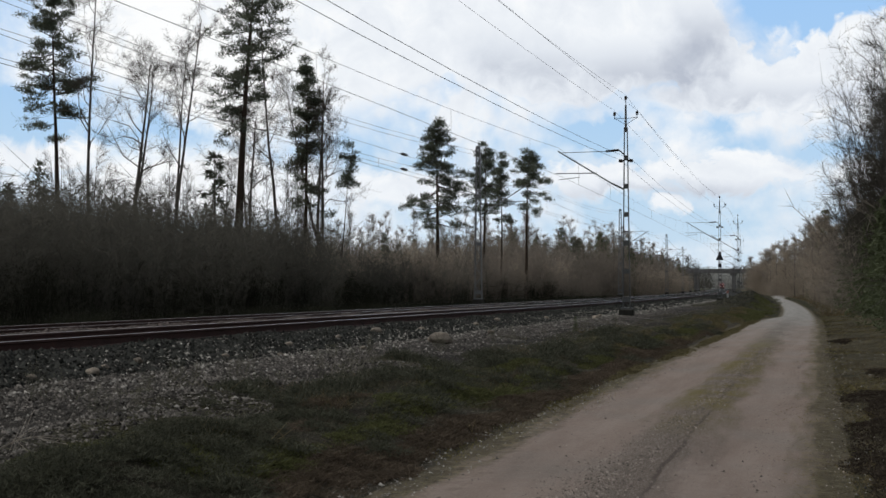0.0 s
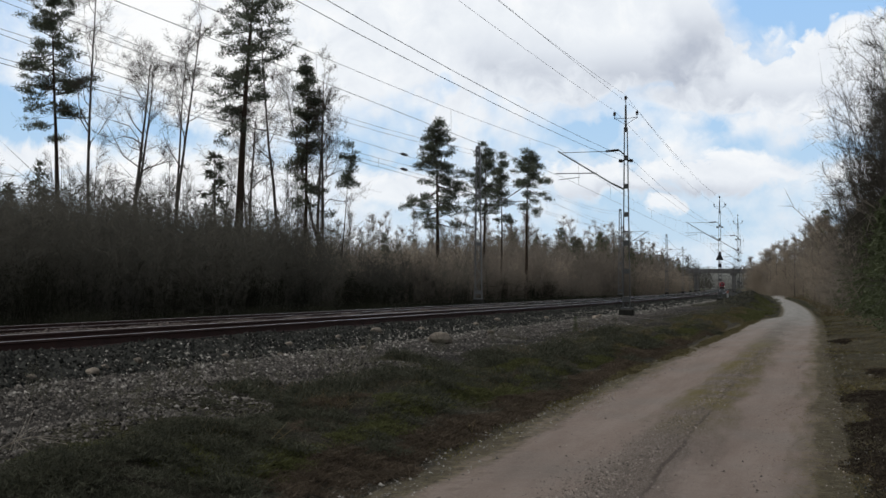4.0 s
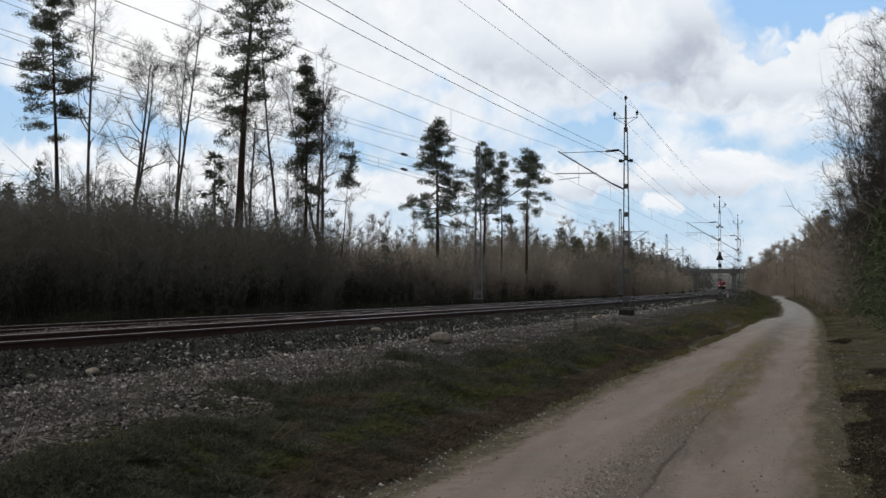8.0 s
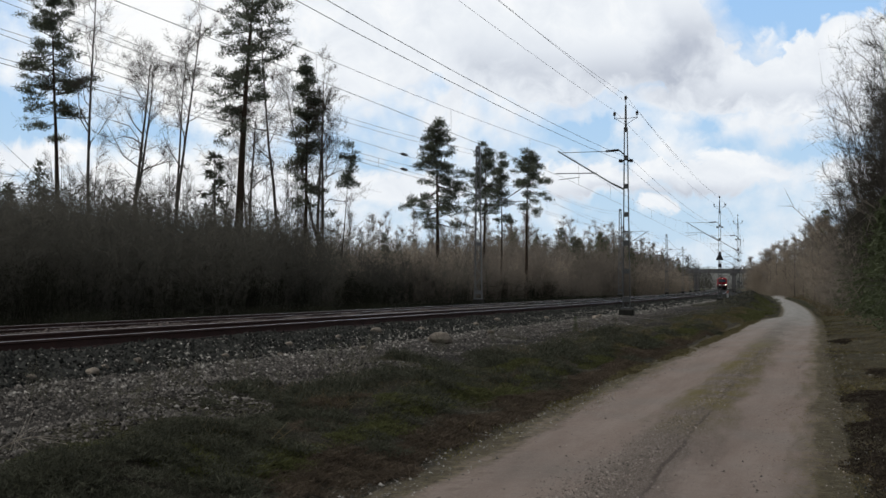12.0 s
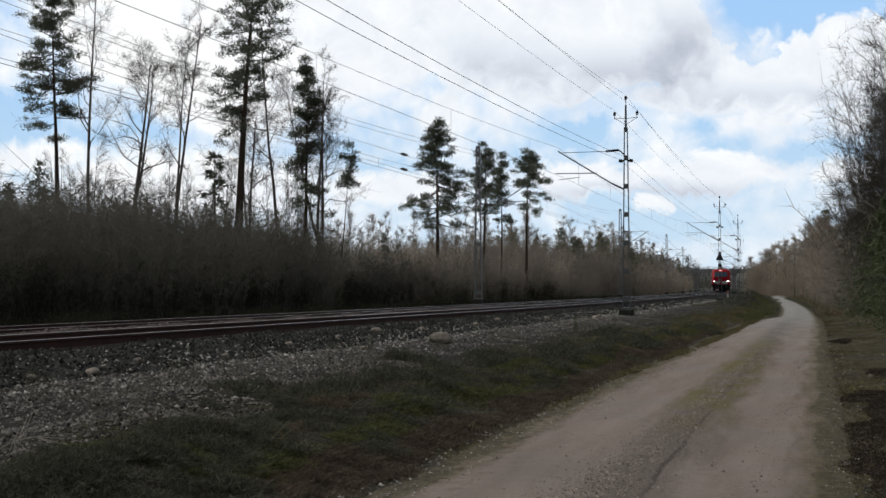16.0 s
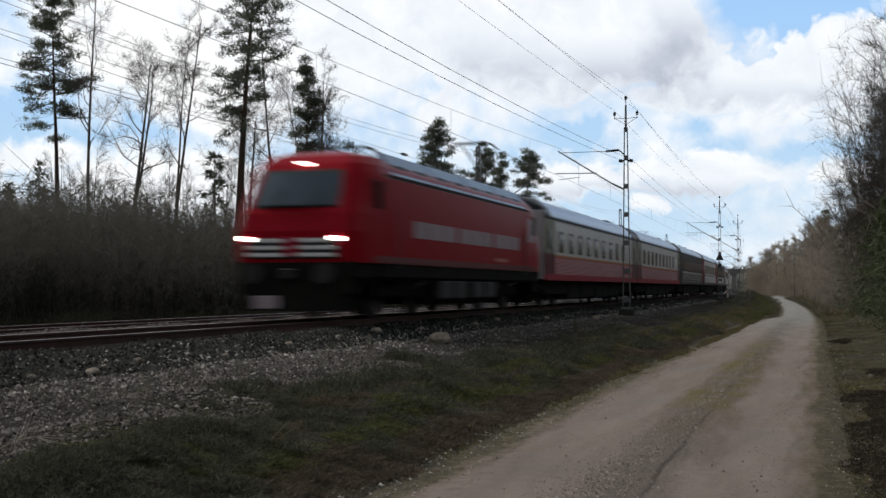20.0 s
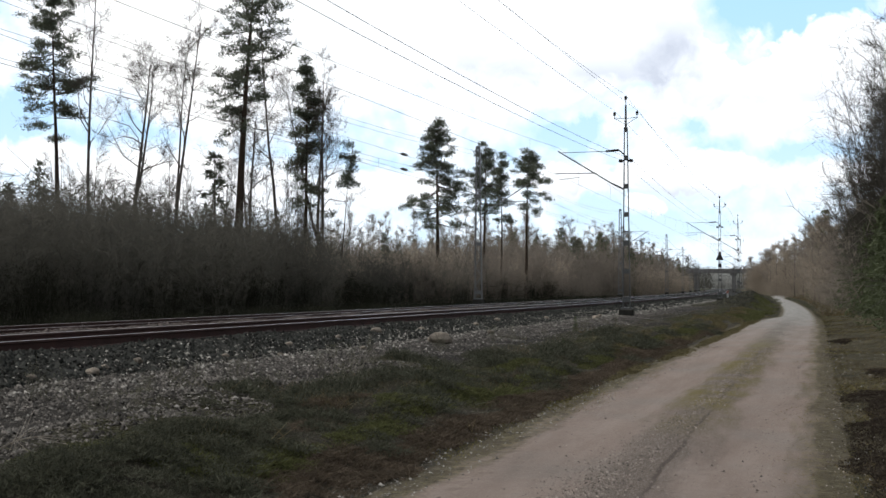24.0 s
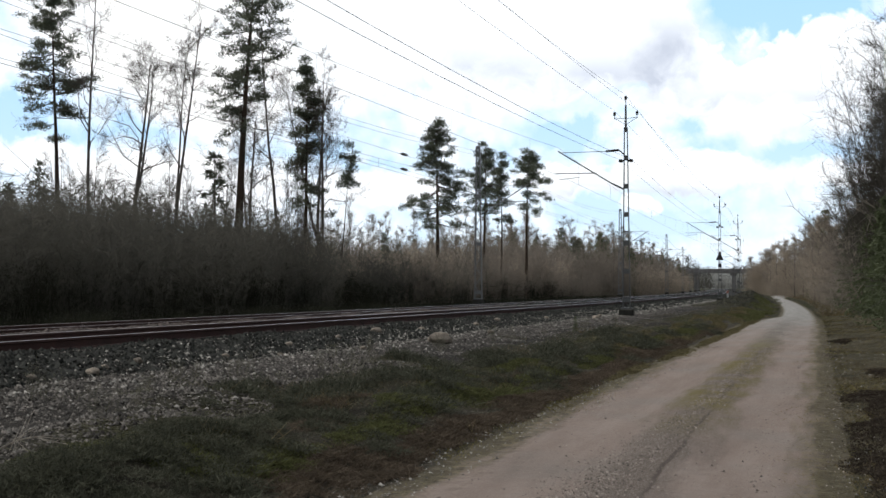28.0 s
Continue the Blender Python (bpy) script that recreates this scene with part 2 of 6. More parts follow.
HEAPS = [(4.6, 12.1, 8.0, 3.7, 0.16), (11.4, 10.6, 1.9, 2.1, 0.3), (12.8, 9.4, 1.8, 1.1, 0.35), (-8.5, 12.2, 10.5, 4.6, 0.3), (18.4, 9.9, 2.0, 2.15, 0.14), (16.5, 9.6, 1.7, 1.5, 0.2), (20.4, 9.5, 2.2, 2.0, 0.16), (14.6, 9.2, 1.5, 1.1, 0.3), (14.4, 8.7, 6.8, 1.0, 0.5),
         (12.2, 5.2, 5.0, 0.85, 0.5), (6.8, 5.0, 3.2, 0.8, 0.5), (9.9, 4.0, 0.95, 0.5, 0.5), (-2.2, 4.6, 4.0, 0.9, 0.6), (-11.5, 4.6, 7.0, 1.7, 0.6), (-19.0, 5.8, 3.2, 0.8, 0.6), (19, 5.0, 2.5, 0.8, 0.6)]
GREYS = [(11.3, 11.0, 2.4, 2.2, 0.75), (8.0, 9.8, 6.0, 1.6, 0.6), (2.3, 10.4, 4.0, 2.0, 0.45), (13.5, 8.6, 6.0, 0.9, 0.45), (11.0, 4.6, 5.2, 0.5, 0.5), (6.5, 4.5, 3.4, 0.45, 0.4), (-8, 9.4, 5, 1.4, 0.1), (-13.5, 9.5, 9.5, 6.5, -0.45), (17.6, 8.4, 2.6, 0.9, 0.3)]
ROAD_LAT = 9.72
RAIL_TOP = 0.82

M_GROUND, M_ROAD, M_CLOUD = ground_material(), road_material(), cloud_material()
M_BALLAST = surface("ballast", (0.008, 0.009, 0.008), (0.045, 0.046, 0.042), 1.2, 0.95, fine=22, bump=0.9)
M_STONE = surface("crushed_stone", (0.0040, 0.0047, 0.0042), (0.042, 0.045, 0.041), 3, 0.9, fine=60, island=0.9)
M_PALE_STONE = surface("pale_stone", (0.06, 0.058, 0.053), (0.34, 0.33, 0.305), 3, 0.9, fine=60, island=0.75)
M_PALE_BOULDER = surface("weathered_stone", (0.14, 0.118, 0.095), (0.42, 0.375, 0.315), 2.5, 0.9, fine=9, bump=0.8, vary=0.2)
M_TRACKSTONE = surface("reddish_track_stone", (0.024, 0.020, 0.019), (0.150, 0.128, 0.120), 3, 0.9, fine=60, island=0.8)
M_ROADSTONE = surface("road_stone", (0.09, 0.078, 0.068), (0.32, 0.285, 0.255), 3, 0.9, fine=60, island=0.6)
M_BENCHSTONE = surface("bench_stone", (0.016, 0.015, 0.014), (0.175, 0.163, 0.150), 3, 0.9, fine=60, island=0.9)
M_RUST = surface("rusty_steel", (0.030, 0.014, 0.012), (0.082, 0.036, 0.030), 2, 0.75, 0.1, 30)
M_RAILTOP = surface("worn_rail", (0.30, 0.24, 0.22), (0.5, 0.42, 0.39), 3, 0.28, 1.0, 60, 0.05)
M_SLEEPER = surface("sleeper_concrete", (0.09, 0.08, 0.072), (0.24, 0.22, 0.20), 2, 0.9, vary=0.2)
M_GALV = surface("dark_galvanised_steel", (0.085, 0.090, 0.090), (0.20, 0.208, 0.21), 2, 0.6, 0.2, 30, 0.15)
M_PALEGALV = surface("bright_galvanised_steel", (0.13, 0.135, 0.14), (0.30, 0.31, 0.32), 2, 0.6, 0.2, 30, 0.15)
M_DARKSTEEL = surface("dark_steel", (0.012, 0.012, 0.013), (0.05, 0.048, 0.046), 3, 0.6, 0.4, 30, 0.15)
M_WIRE = surface("wire_copper", (0.03, 0.03, 0.03), (0.08, 0.075, 0.07), 2, 0.5, 0.8, 30, 0)
M_INSUL = surface("brown_insulator", (0.02, 0.014, 0.012), (0.05, 0.035, 0.03), 5, 0.3, 0, 30, 0)
M_CONCRETE = surface("concrete", (0.16, 0.155, 0.15), (0.34, 0.33, 0.32), 1.0, 0.9, fine=25)
M_OLDCONC = surface("dark_concrete", (0.022, 0.023, 0.020), (0.075, 0.074, 0.066), 2.0, 0.95, fine=25)
M_PINEBARK = surface("pine_bark", (0.030, 0.024, 0.020), (0.11, 0.080, 0.060), 1.5, 0.95, fine=25, bump=0.8)
M_BARK = surface("grey_bark", (0.06, 0.052, 0.046), (0.20, 0.18, 0.16), 2, 0.95, fine=25, bump=0.6)
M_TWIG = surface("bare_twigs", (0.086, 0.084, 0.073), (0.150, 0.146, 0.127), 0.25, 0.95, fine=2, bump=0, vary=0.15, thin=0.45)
M_NEARTWIG = surface("dark_grey_twigs", (0.056, 0.052, 0.045), (0.125, 0.117, 0.102), 0.4, 0.95, fine=3, bump=0, vary=0.15, thin=0.25)
# near-black colour stands in for the shade under the thicket
M_SHADESCRUB = surface("shade_toned_scrub", (0.016, 0.018, 0.012), (0.040, 0.042, 0.030), 0.4, 0.95, fine=3, bump=0, vary=0.15, thin=0.3)
# twigs of the further woods brightened: sunlight and haze put into their colour
M_REDTWIG = surface("sunlit_reddish_twigs", (0.190, 0.168, 0.142), (0.315, 0.280, 0.240), 0.12, 0.95, fine=1.5, bump=0, vary=0.2, thin=0.65)
M_PALETWIG = surface("sunlit_brown_twigs", (0.280, 0.238, 0.190), (0.410, 0.352, 0.286), 0.10, 0.95, fine=1.5, bump=0, vary=0.2, thin=0.65)
# pale grey stands in for the haze over the furthest trees
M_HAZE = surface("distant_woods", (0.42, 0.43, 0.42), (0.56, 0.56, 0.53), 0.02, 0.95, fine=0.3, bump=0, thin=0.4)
M_FINETWIG = surface("fine_birch_twigs", (0.072, 0.063, 0.056), (0.14, 0.126, 0.112), 0.4, 0.95, fine=3, bump=0, vary=0.15, thin=0.3)
M_NEEDLE = surface("pine_needles", (0.074, 0.090, 0.064), (0.145, 0.165, 0.118), 0.7, 0.8, fine=5, bump=0, vary=0.15, thin=0.35)
M_SPRUCE = surface("spruce_needles", (0.052, 0.068, 0.032), (0.125, 0.150, 0.076), 0.7, 0.8, fine=5, bump=0, vary=0.2, thin=0.35)
# needles lightened to imitate haze on the further conifers
M_PALENEEDLE = surface("haze_paled_needles", (0.085, 0.100, 0.070), (0.180, 0.200, 0.145), 0.7, 0.8, fine=5, bump=0, vary=0.2, thin=0.5)
M_GRASS = surface("dead_grass", (0.07, 0.055, 0.03), (0.26, 0.21, 0.12), 0.8, 0.95, fine=8, bump=0, island=0.4)
M_MOSSY = surface("green_grass", (0.054, 0.060, 0.026), (0.158, 0.168, 0.074), 3.0, 0.95, fine=14, bump=0, island=0.5, thin=0.3)
M_DRYMOSS = surface("yellowish_grass", (0.09, 0.08, 0.025), (0.24, 0.21, 0.08), 0.8, 0.95, fine=8, bump=0, island=0.3)
M_OLIVE = surface("olive_dead_grass", (0.072, 0.064, 0.034), (0.225, 0.198, 0.112), 1.6, 0.95, fine=8, bump=0, island=0.4, thin=0.3)
M_HEATHER = surface("dry_heather", (0.056, 0.057, 0.041), (0.196, 0.192, 0.143), 2.0, 0.95, fine=10, bump=0, island=0.55, thin=0.3)
M_DARKHEATH = surface("dark_heather", (0.039, 0.043, 0.031), (0.146, 0.152, 0.112), 2.0, 0.95, fine=10, bump=0, island=0.55, thin=0.3)
M_REDHEATH = surface("reddish_heather", (0.060, 0.049, 0.037), (0.178, 0.143, 0.108), 1.5, 0.95, fine=8, bump=0, island=0.45, thin=0.3)
M_DARKLITTER = surface("dark_heath_litter", (0.026, 0.021, 0.016), (0.092, 0.076, 0.060), 1.5, 0.95, fine=8, bump=0, island=0.45, thin=0.2)
M_DRYWOOD = surface("dry_pale_wood", (0.28, 0.25, 0.21), (0.48, 0.44, 0.38), 4, 0.9, fine=40, bump=0.3)
M_RED = surface("red_paint", (0.27, 0.006, 0.014), (0.34, 0.009, 0.019), 0.7, 0.28, 0.0, 20, 0.02)
M_RED.node_tree.nodes["Principled BSDF"].inputs["Specular IOR Level"].default_value = 0.05
M_WHITE = surface("white_paint", (0.62, 0.62, 0.62), (0.80, 0.80, 0.80), 0.8, 0.4, 0, 20, 0.02)
# near-white ribs over darker cream: rib highlights and groove shade painted in
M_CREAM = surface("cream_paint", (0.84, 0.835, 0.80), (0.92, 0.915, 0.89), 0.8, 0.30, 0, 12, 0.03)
M_CREAMSHADE = surface("shaded_cream", (0.34, 0.345, 0.35), (0.44, 0.445, 0.45), 0.8, 0.5, 0, 12, 0.03)
# pale pink paints the highlights on the edges of the red ribs
M_RIBGLINT = surface("rib_highlight_pink", (0.68, 0.50, 0.51), (0.84, 0.68, 0.68), 0.8, 0.4, 0, 12, 0.03)
# darker copy of the steel stands in for shade between the ribs
M_STEELSHADE = surface("shaded_steel", (0.34, 0.355, 0.38), (0.44, 0.455, 0.48), 0.8, 0.5, 0.0, 12, 0.03)
M_GREENLINE = surface("pale_green_line", (0.30, 0.42, 0.32), (0.44, 0.55, 0.45), 0.8, 0.5, 0, 12, 0)
M_COACHRED = surface("coach_red", (0.30, 0.005, 0.030), (0.40, 0.009, 0.040), 0.8, 0.4, 0, 12, 0.03)
M_COACHRED.node_tree.nodes["Principled BSDF"].inputs["Specular IOR Level"].default_value = 0.15
# darker, greener cream for the coach ends
M_ENDCREAM = surface("greenish_end_cream", (0.19, 0.20, 0.15), (0.29, 0.30, 0.235), 0.8, 0.5, 0, 12, 0.03)
M_DEEPRED = surface("deep_coach_red", (0.09, 0.005, 0.009), (0.15, 0.008, 0.014), 0.8, 0.5, 0, 12, 0.03)
M_ORANGE = surface("orange_line", (0.50, 0.19, 0.05), (0.62, 0.26, 0.08), 0.8, 0.5, 0, 12, 0)
M_SILVER = surface("ribbed_stainless_steel", (0.74, 0.76, 0.79), (0.86, 0.88, 0.90), 0.6, 0.35, 0.0, 12, 0.03)
M_NIGHT = surface("dark_blue_paint", (0.008, 0.010, 0.015), (0.020, 0.023, 0.032), 0.8, 0.4, 0, 12, 0.03)
M_NIGHT.node_tree.nodes["Principled BSDF"].inputs["Specular IOR Level"].default_value = 0.2
# blue in both roof colours imitates the reflected sky on grey roofs
M_ROOF = surface("coach_roof_sky_tint", (0.27, 0.39, 0.57), (0.41, 0.54, 0.72), 0.5, 0.33, 0.4, 10, 0.05)
M_PALEROOF = surface("roof_panel_sky_tint", (0.25, 0.38, 0.57), (0.38, 0.52, 0.70), 0.5, 0.4, 0.1, 10, 0.05)
M_FRAME = surface("underframe_grime", (0.006, 0.006, 0.0055), (0.022, 0.021, 0.019), 2, 0.95, 0.0, 20, 0.3)
M_FRAME.node_tree.nodes["Principled BSDF"].inputs["Specular IOR Level"].default_value = 0.1
M_GLASS = surface("tinted_glass", (0.010, 0.014, 0.018), (0.016, 0.022, 0.028), 1, 0.06, 0, 20, 0)
M_GLASS.node_tree.nodes["Principled BSDF"].inputs["Specular IOR Level"].default_value = 0.25
M_RUBBER = surface("black_rubber", (0.010, 0.010, 0.010), (0.03, 0.03, 0.03), 3, 0.8, 0, 30)
M_LAMP = glow("lit_headlight", (1.0, 0.93, 0.80), 11.0)
M_TOPLAMP = glow("lit_top_light", (1.0, 0.93, 0.80), 4.5)
# bluish base colour adds to the sky reflection in the glass
M_SCREEN = surface("windscreen_glass", (0.022, 0.042, 0.060), (0.034, 0.060, 0.085), 1, 0.04, 0, 20, 0)
M_SCREEN.node_tree.nodes["Principled BSDF"].inputs["Specular IOR Level"].default_value = 0.6
M_LETTER = surface("greyed_white_lettering", (0.30, 0.24, 0.27), (0.40, 0.33, 0.36), 1, 0.5, 0, 20, 0)
M_SIGNDARK = surface("backlit_sign_dark", (0.02, 0.02, 0.022), (0.05, 0.05, 0.055), 3, 0.6, 0.2, 30, 0)
M_MARK = surface("faded_red_paint", (0.40, 0.13, 0.10), (0.55, 0.25, 0.2), 3, 0.7, 0, 30, 0)


# ---- the line of the railway ----
TRACK_D, TH0, TH1, S1, S2 = 11.523, radians(17.657), radians(12.732), 25.0, 246.5
_S = np.arange(-900.0, 2600.0, 1.0)
_TH = np.interp(_S, [S1, S2], [TH0, TH1])
_X, _Y = np.cumsum(np.sin(_TH)), np.cumsum(np.cos(_TH))
_X += -TRACK_D * math.cos(TH0) - _X[900]
_Y += TRACK_D * math.sin(TH0) - _Y[900]


def at_line(s, lat=0.0):
    """Plan place and heading at s metres along the near track, lat metres to its right."""
    h = np.interp(s, _S, _TH)
    return np.interp(s, _S, _X) + lat * np.cos(h), np.interp(s, _S, _Y) - lat * np.sin(h), h


def to_line(x, y):
    """s and lat of a plan place."""
    i = np.argmin((_X - x) ** 2 + (_Y - y) ** 2)
    dx, dy, h = x - _X[i], y - _Y[i], _TH[i]
    return _S[i] + dx * math.sin(h) + dy * math.cos(h), dx * math.cos(h) - dy * math.sin(h)


LAT_Z = ([-2000, -300, -60, -26, -15, -11, -9, -7.4, -6.6, 1.55, 2.4, 5.2, 6.6, 7.85, 11.5, 13.0, 15.0, 22, 60, 300, 2000],
         [2.0, 2.0, 1.6, 1.1, 0.35, 0.25, 0.45, 0.50, 0.45, 0.48, 0.42, 0.30, 0.25, 0.0, 0.0, 0.10, 0.25, 0.9, 1.2, 2.0, 2.0])


def ground_z(s, lat):
    z = np.interp(lat, *LAT_Z) + 0.85 * np.exp(-((s - 112) / 24) ** 2 - ((lat - 5.7) / 1.25) ** 2)
    rough = np.clip(np.minimum(np.abs(lat - ROAD_LAT) - 1.8, np.abs(lat + 2.5) - 6.0), 0, 1.5)
    z = z + rough * 0.05 * (np.sin(s * 0.9 + lat * 2.1) + np.sin(s * 2.3 - lat * 1.3) * 0.6 + np.sin(s * 0.31 + lat * 0.7))
    return z


# ---- mesh tools ----
class Shape:
    """Gathers faces of one mesh."""

    def __init__(self):
        self.v, self.f = [], []

    def add(self, verts, faces):
        k = len(self.v)
        self.v += [tuple(p) for p in verts]
        self.f += [tuple(i + k for i in f) for f in faces]
        return self

    def box(self, x0, y0, z0, x1, y1, z1, bevel=0.0):
        c = bevel
        if not c:
            p = [(x, y, z) for z in (z0, z1) for x, y in ((x0, y0), (x1, y0), (x1, y1), (x0, y1))]
            return self.add(p, [(3, 2, 1, 0), (4, 5, 6, 7), (0, 1, 5, 4), (1, 2, 6, 5), (2, 3, 7, 6), (3, 0, 4, 7)])
        ring = [(x0 + c, y0), (x1 - c, y0), (x1, y0 + c), (x1, y1 - c), (x1 - c, y1), (x0 + c, y1), (x0, y1 - c), (x0, y0 + c)]
        inner = [(min(max(x, x0 + c), x1 - c), min(max(y, y0 + c), y1 - c)) for x, y in ring]
        p = [(*q, z0) for q in inner] + [(*q, z0 + c) for q in ring] + [(*q, z1 - c) for q in ring] + [(*q, z1) for q in inner]
        f = [tuple(range(7, -1, -1)), tuple(range(24, 32))]
        f += [(r * 8 + i, r * 8 + (i + 1) % 8, r * 8 + 8 + (i + 1) % 8, r * 8 + 8 + i) for r in range(3) for i in range(8)]
        return self.add(p, f)

    def tube(self, pts, radii, sides=6, cap=True):
        """A tube along points."""
        pts = [Vector(p) for p in pts]
        if isinstance(radii, (int, float)):
            radii = [radii] * len(pts)
        rings = []
        for i, p in enumerate(pts):
            d = (pts[min(i + 1, len(pts) - 1)] - pts[max(i - 1, 0)]).normalized()
            u = d.cross(Vector((0, 0, 1)) if abs(d.z) < 0.9 else Vector((1, 0, 0))).normalized()
            w = d.cross(u)
            rings += [p + radii[i] * (u * math.cos(a) + w * math.sin(a)) for a in (2 * math.pi * k / sides for k in range(sides))]
        f = [(i * sides + k, i * sides + (k + 1) % sides, (i + 1) * sides + (k + 1) % sides, (i + 1) * sides + k)
             for i in range(len(pts) - 1) for k in range(sides)]
        if cap:
            f += [tuple(range(sides - 1, -1, -1)), tuple(range((len(pts) - 1) * sides, len(pts) * sides))]
        return self.add(rings, f)

    def loft(self, sections, closed=True, cap=True):
        """Rings of equally many points, joined."""
        k = len(sections[0])
        p = [q for s in sections for q in s]
        m = k if closed else k - 1
        f = [(i * k + j, i * k + (j + 1) % k, (i + 1) * k + (j + 1) % k, (i + 1) * k + j) for i in range(len(sections) - 1) for j in range(m)]
        if cap and closed:
            f += [tuple(range(k - 1, -1, -1)), tuple(range((len(sections) - 1) * k, len(sections) * k))]
        return self.add(p, f)

    def mesh(self, name, smooth=False):
        me = bpy.data.meshes.new(name)
        me.from_pydata(self.v, [], self.f)
        bm = bmesh.new()
        bm.from_mesh(me)
        bmesh.ops.recalc_face_normals(bm, faces=bm.faces)
        bm.to_mesh(me)
        bm.free()
        if smooth:
            me.shade_smooth()
        return me


def tri_mesh(name, verts, tris, uv=None):
    """A mesh straight from arrays."""
    me = bpy.data.meshes.new(name)
    verts, tris = np.asarray(verts, np.float32), np.asarray(tris, np.int32)
    k = tris.shape[1]
    me.vertices.add(len(verts))
    me.vertices.foreach_set("co", verts.ravel())
    me.loops.add(tris.size)
    me.loops.foreach_set("vertex_index", tris.ravel())
    me.polygons.add(len(tris))
    me.polygons.foreach_set("loop_start", np.arange(0, tris.size, k, dtype=np.int32))
    me.update(calc_edges=True)
    if uv is not None:
        layer = me.uv_layers.new(name="UVMap")
        layer.data.foreach_set("uv", np.asarray(uv, np.float32)[tris.ravel()].ravel())
    return me


def thing(name, label, category, group="", kind="", m=None):
    ob = new(name)
    ob.empty_display_size = 0.3
    tagged(ob, label, category, group, kind)
    if m is not None:
        ob.matrix_world = m
    return ob


def part(name, shape, material, parent=None, label="", smooth=False):
    me = shape.mesh(name, smooth) if isinstance(shape, Shape) else shape
    if not me.materials:
        me.materials.append(material)
    ob = new(name, me)
    if parent is not None:
        ob.parent = parent
    return tagged(ob, label)


def spikes(p0, p1, r, rng, sides=2):
    """Thin pointed twigs (two sides) or leaves and needles (one) from p0 to p1: vertices and triangles."""
    d = p1 - p0
    d = d / (np.linalg.norm(d, axis=1, keepdims=True) + 1e-9)
    a = rng.normal(size=d.shape)
    u = np.cross(d, a)
    u /= np.linalg.norm(u, axis=1, keepdims=True) + 1e-9
    w = np.cross(d, u)
    r = np.broadcast_to(np.asarray(r, float), (len(p0),))[:, None]
    if sides == 1:
        v = np.stack([p0 + 1.1 * r * u, p0 - 1.1 * r * u, p1], 1)
        return v.reshape(-1, 3), np.arange(len(p0) * 3).reshape(-1, 3)
    v = np.stack([p0 + r * u, p0 + r * (-0.5 * u + 0.87 * w), p0 + r * (-0.5 * u - 0.87 * w), p1], 1)
    i = np.arange(len(p0))[:, None, None] * 4
    t = i + np.array([[0, 1, 3], [2, 0, 3]])[None]
    return v.reshape(-1, 3), t.reshape(-1, 3)


def merged(pieces):
    vs, ts, k = [], [], 0
    for v, t in pieces:
        vs.append(v)
        ts.append(t + k)
        k += len(v)
    return np.concatenate(vs), np.concatenate(ts)


# ---- ground ----
def sheet(name, s_list, lat_list, lift, material, label, category, kind="structure"):
    ss, ll = np.meshgrid(np.asarray(s_list, float), np.asarray(lat_list, float), indexing="ij")
    x, y, _ = at_line(ss, ll)
    z = ground_z(ss, ll) + lift
    v = np.stack([x, y, z], -1).reshape(-1, 3)
    uv = np.stack([ss, ll], -1).reshape(-1, 2)
    a, b = ss.shape
    i = (np.arange(a - 1)[:, None] * b + np.arange(b - 1)[None]).ravel()
    q = np.stack([i, i + b, i + b + 1, i + 1], -1)
    me = tri_mesh(name, v, q[:, ::-1], uv)
    me.materials.append(material)
    me.shade_smooth()
    ob = new(name, me)
    return tagged(ob, label, category, "", kind)


S_NEAR = list(np.arange(-10, 60, 0.35))
S_ALL = [-880, -600, -300, -150, -80, -40, -20] + S_NEAR + list(np.arange(60, 140, 1.0)) + list(np.arange(140, 420, 5)) + [450, 500, 600, 700, 900, 1200, 1700, 2590]
LATS = ([-2000, -1200, -700, -400, -250, -150, -100, -70, -50, -40, -32, -26, -20, -17, -15, -13, -11, -10, -9, -8.2, -7.4, -6.6, -5, -3, -1, 0.5, 1.55]
        + list(np.arange(1.9, 8.3, 0.3)) + [8.3, 8.8, 9.4, 10, 10.6, 11.1, 11.5] + list(np.arange(11.8, 15.1, 0.4)) + [16, 18, 22, 28, 36, 60, 100, 180, 300, 500, 900, 1400, 2000])
sheet("ground", S_ALL, LATS, 0.0, M_GROUND, "mossy and stony ground with brown dead grass", "ground")
# the road's edges along s
ROAD_S = [-200, 9, 16, 31, 49, 58, 63, 68, 84, 117, 152, 178, 205, 226, 250, 270, 300, 380]
ROAD_LEFT = [8.35, 8.35, 8.15, 8.0, 7.9, 8.0, 8.4, 9.0, 8.85, 8.27, 7.6, 7.2, 7.05, 7.5, 9.6, 12.2, 17.0, 34.0]
ROAD_RIGHT = [11.5, 11.5, 11.42, 11.2, 11.1, 11.05, 10.98, 10.86, 10.65, 10.1, 9.65, 9.4, 10.0, 11.6, 14.2, 17.0, 22.0, 39.0]
rs = np.array([s for s in S_ALL if -150 <= s <= 380])
rt = np.linspace(-0.05, 1.05, 14)
ss, tt = np.meshgrid(rs, rt, indexing="ij")
el, er = np.interp(ss, ROAD_S, ROAD_LEFT), np.interp(ss, ROAD_S, ROAD_RIGHT)
fray = np.random.default_rng(3).normal(size=(len(rs), 2)) * 0.015
ll = el + (er - el) * tt + np.where(tt < 0.5, fray[:, :1], fray[:, 1:]) * (np.abs(tt - 0.5) > 0.5)
rx, ry, _ = at_line(ss, ll)
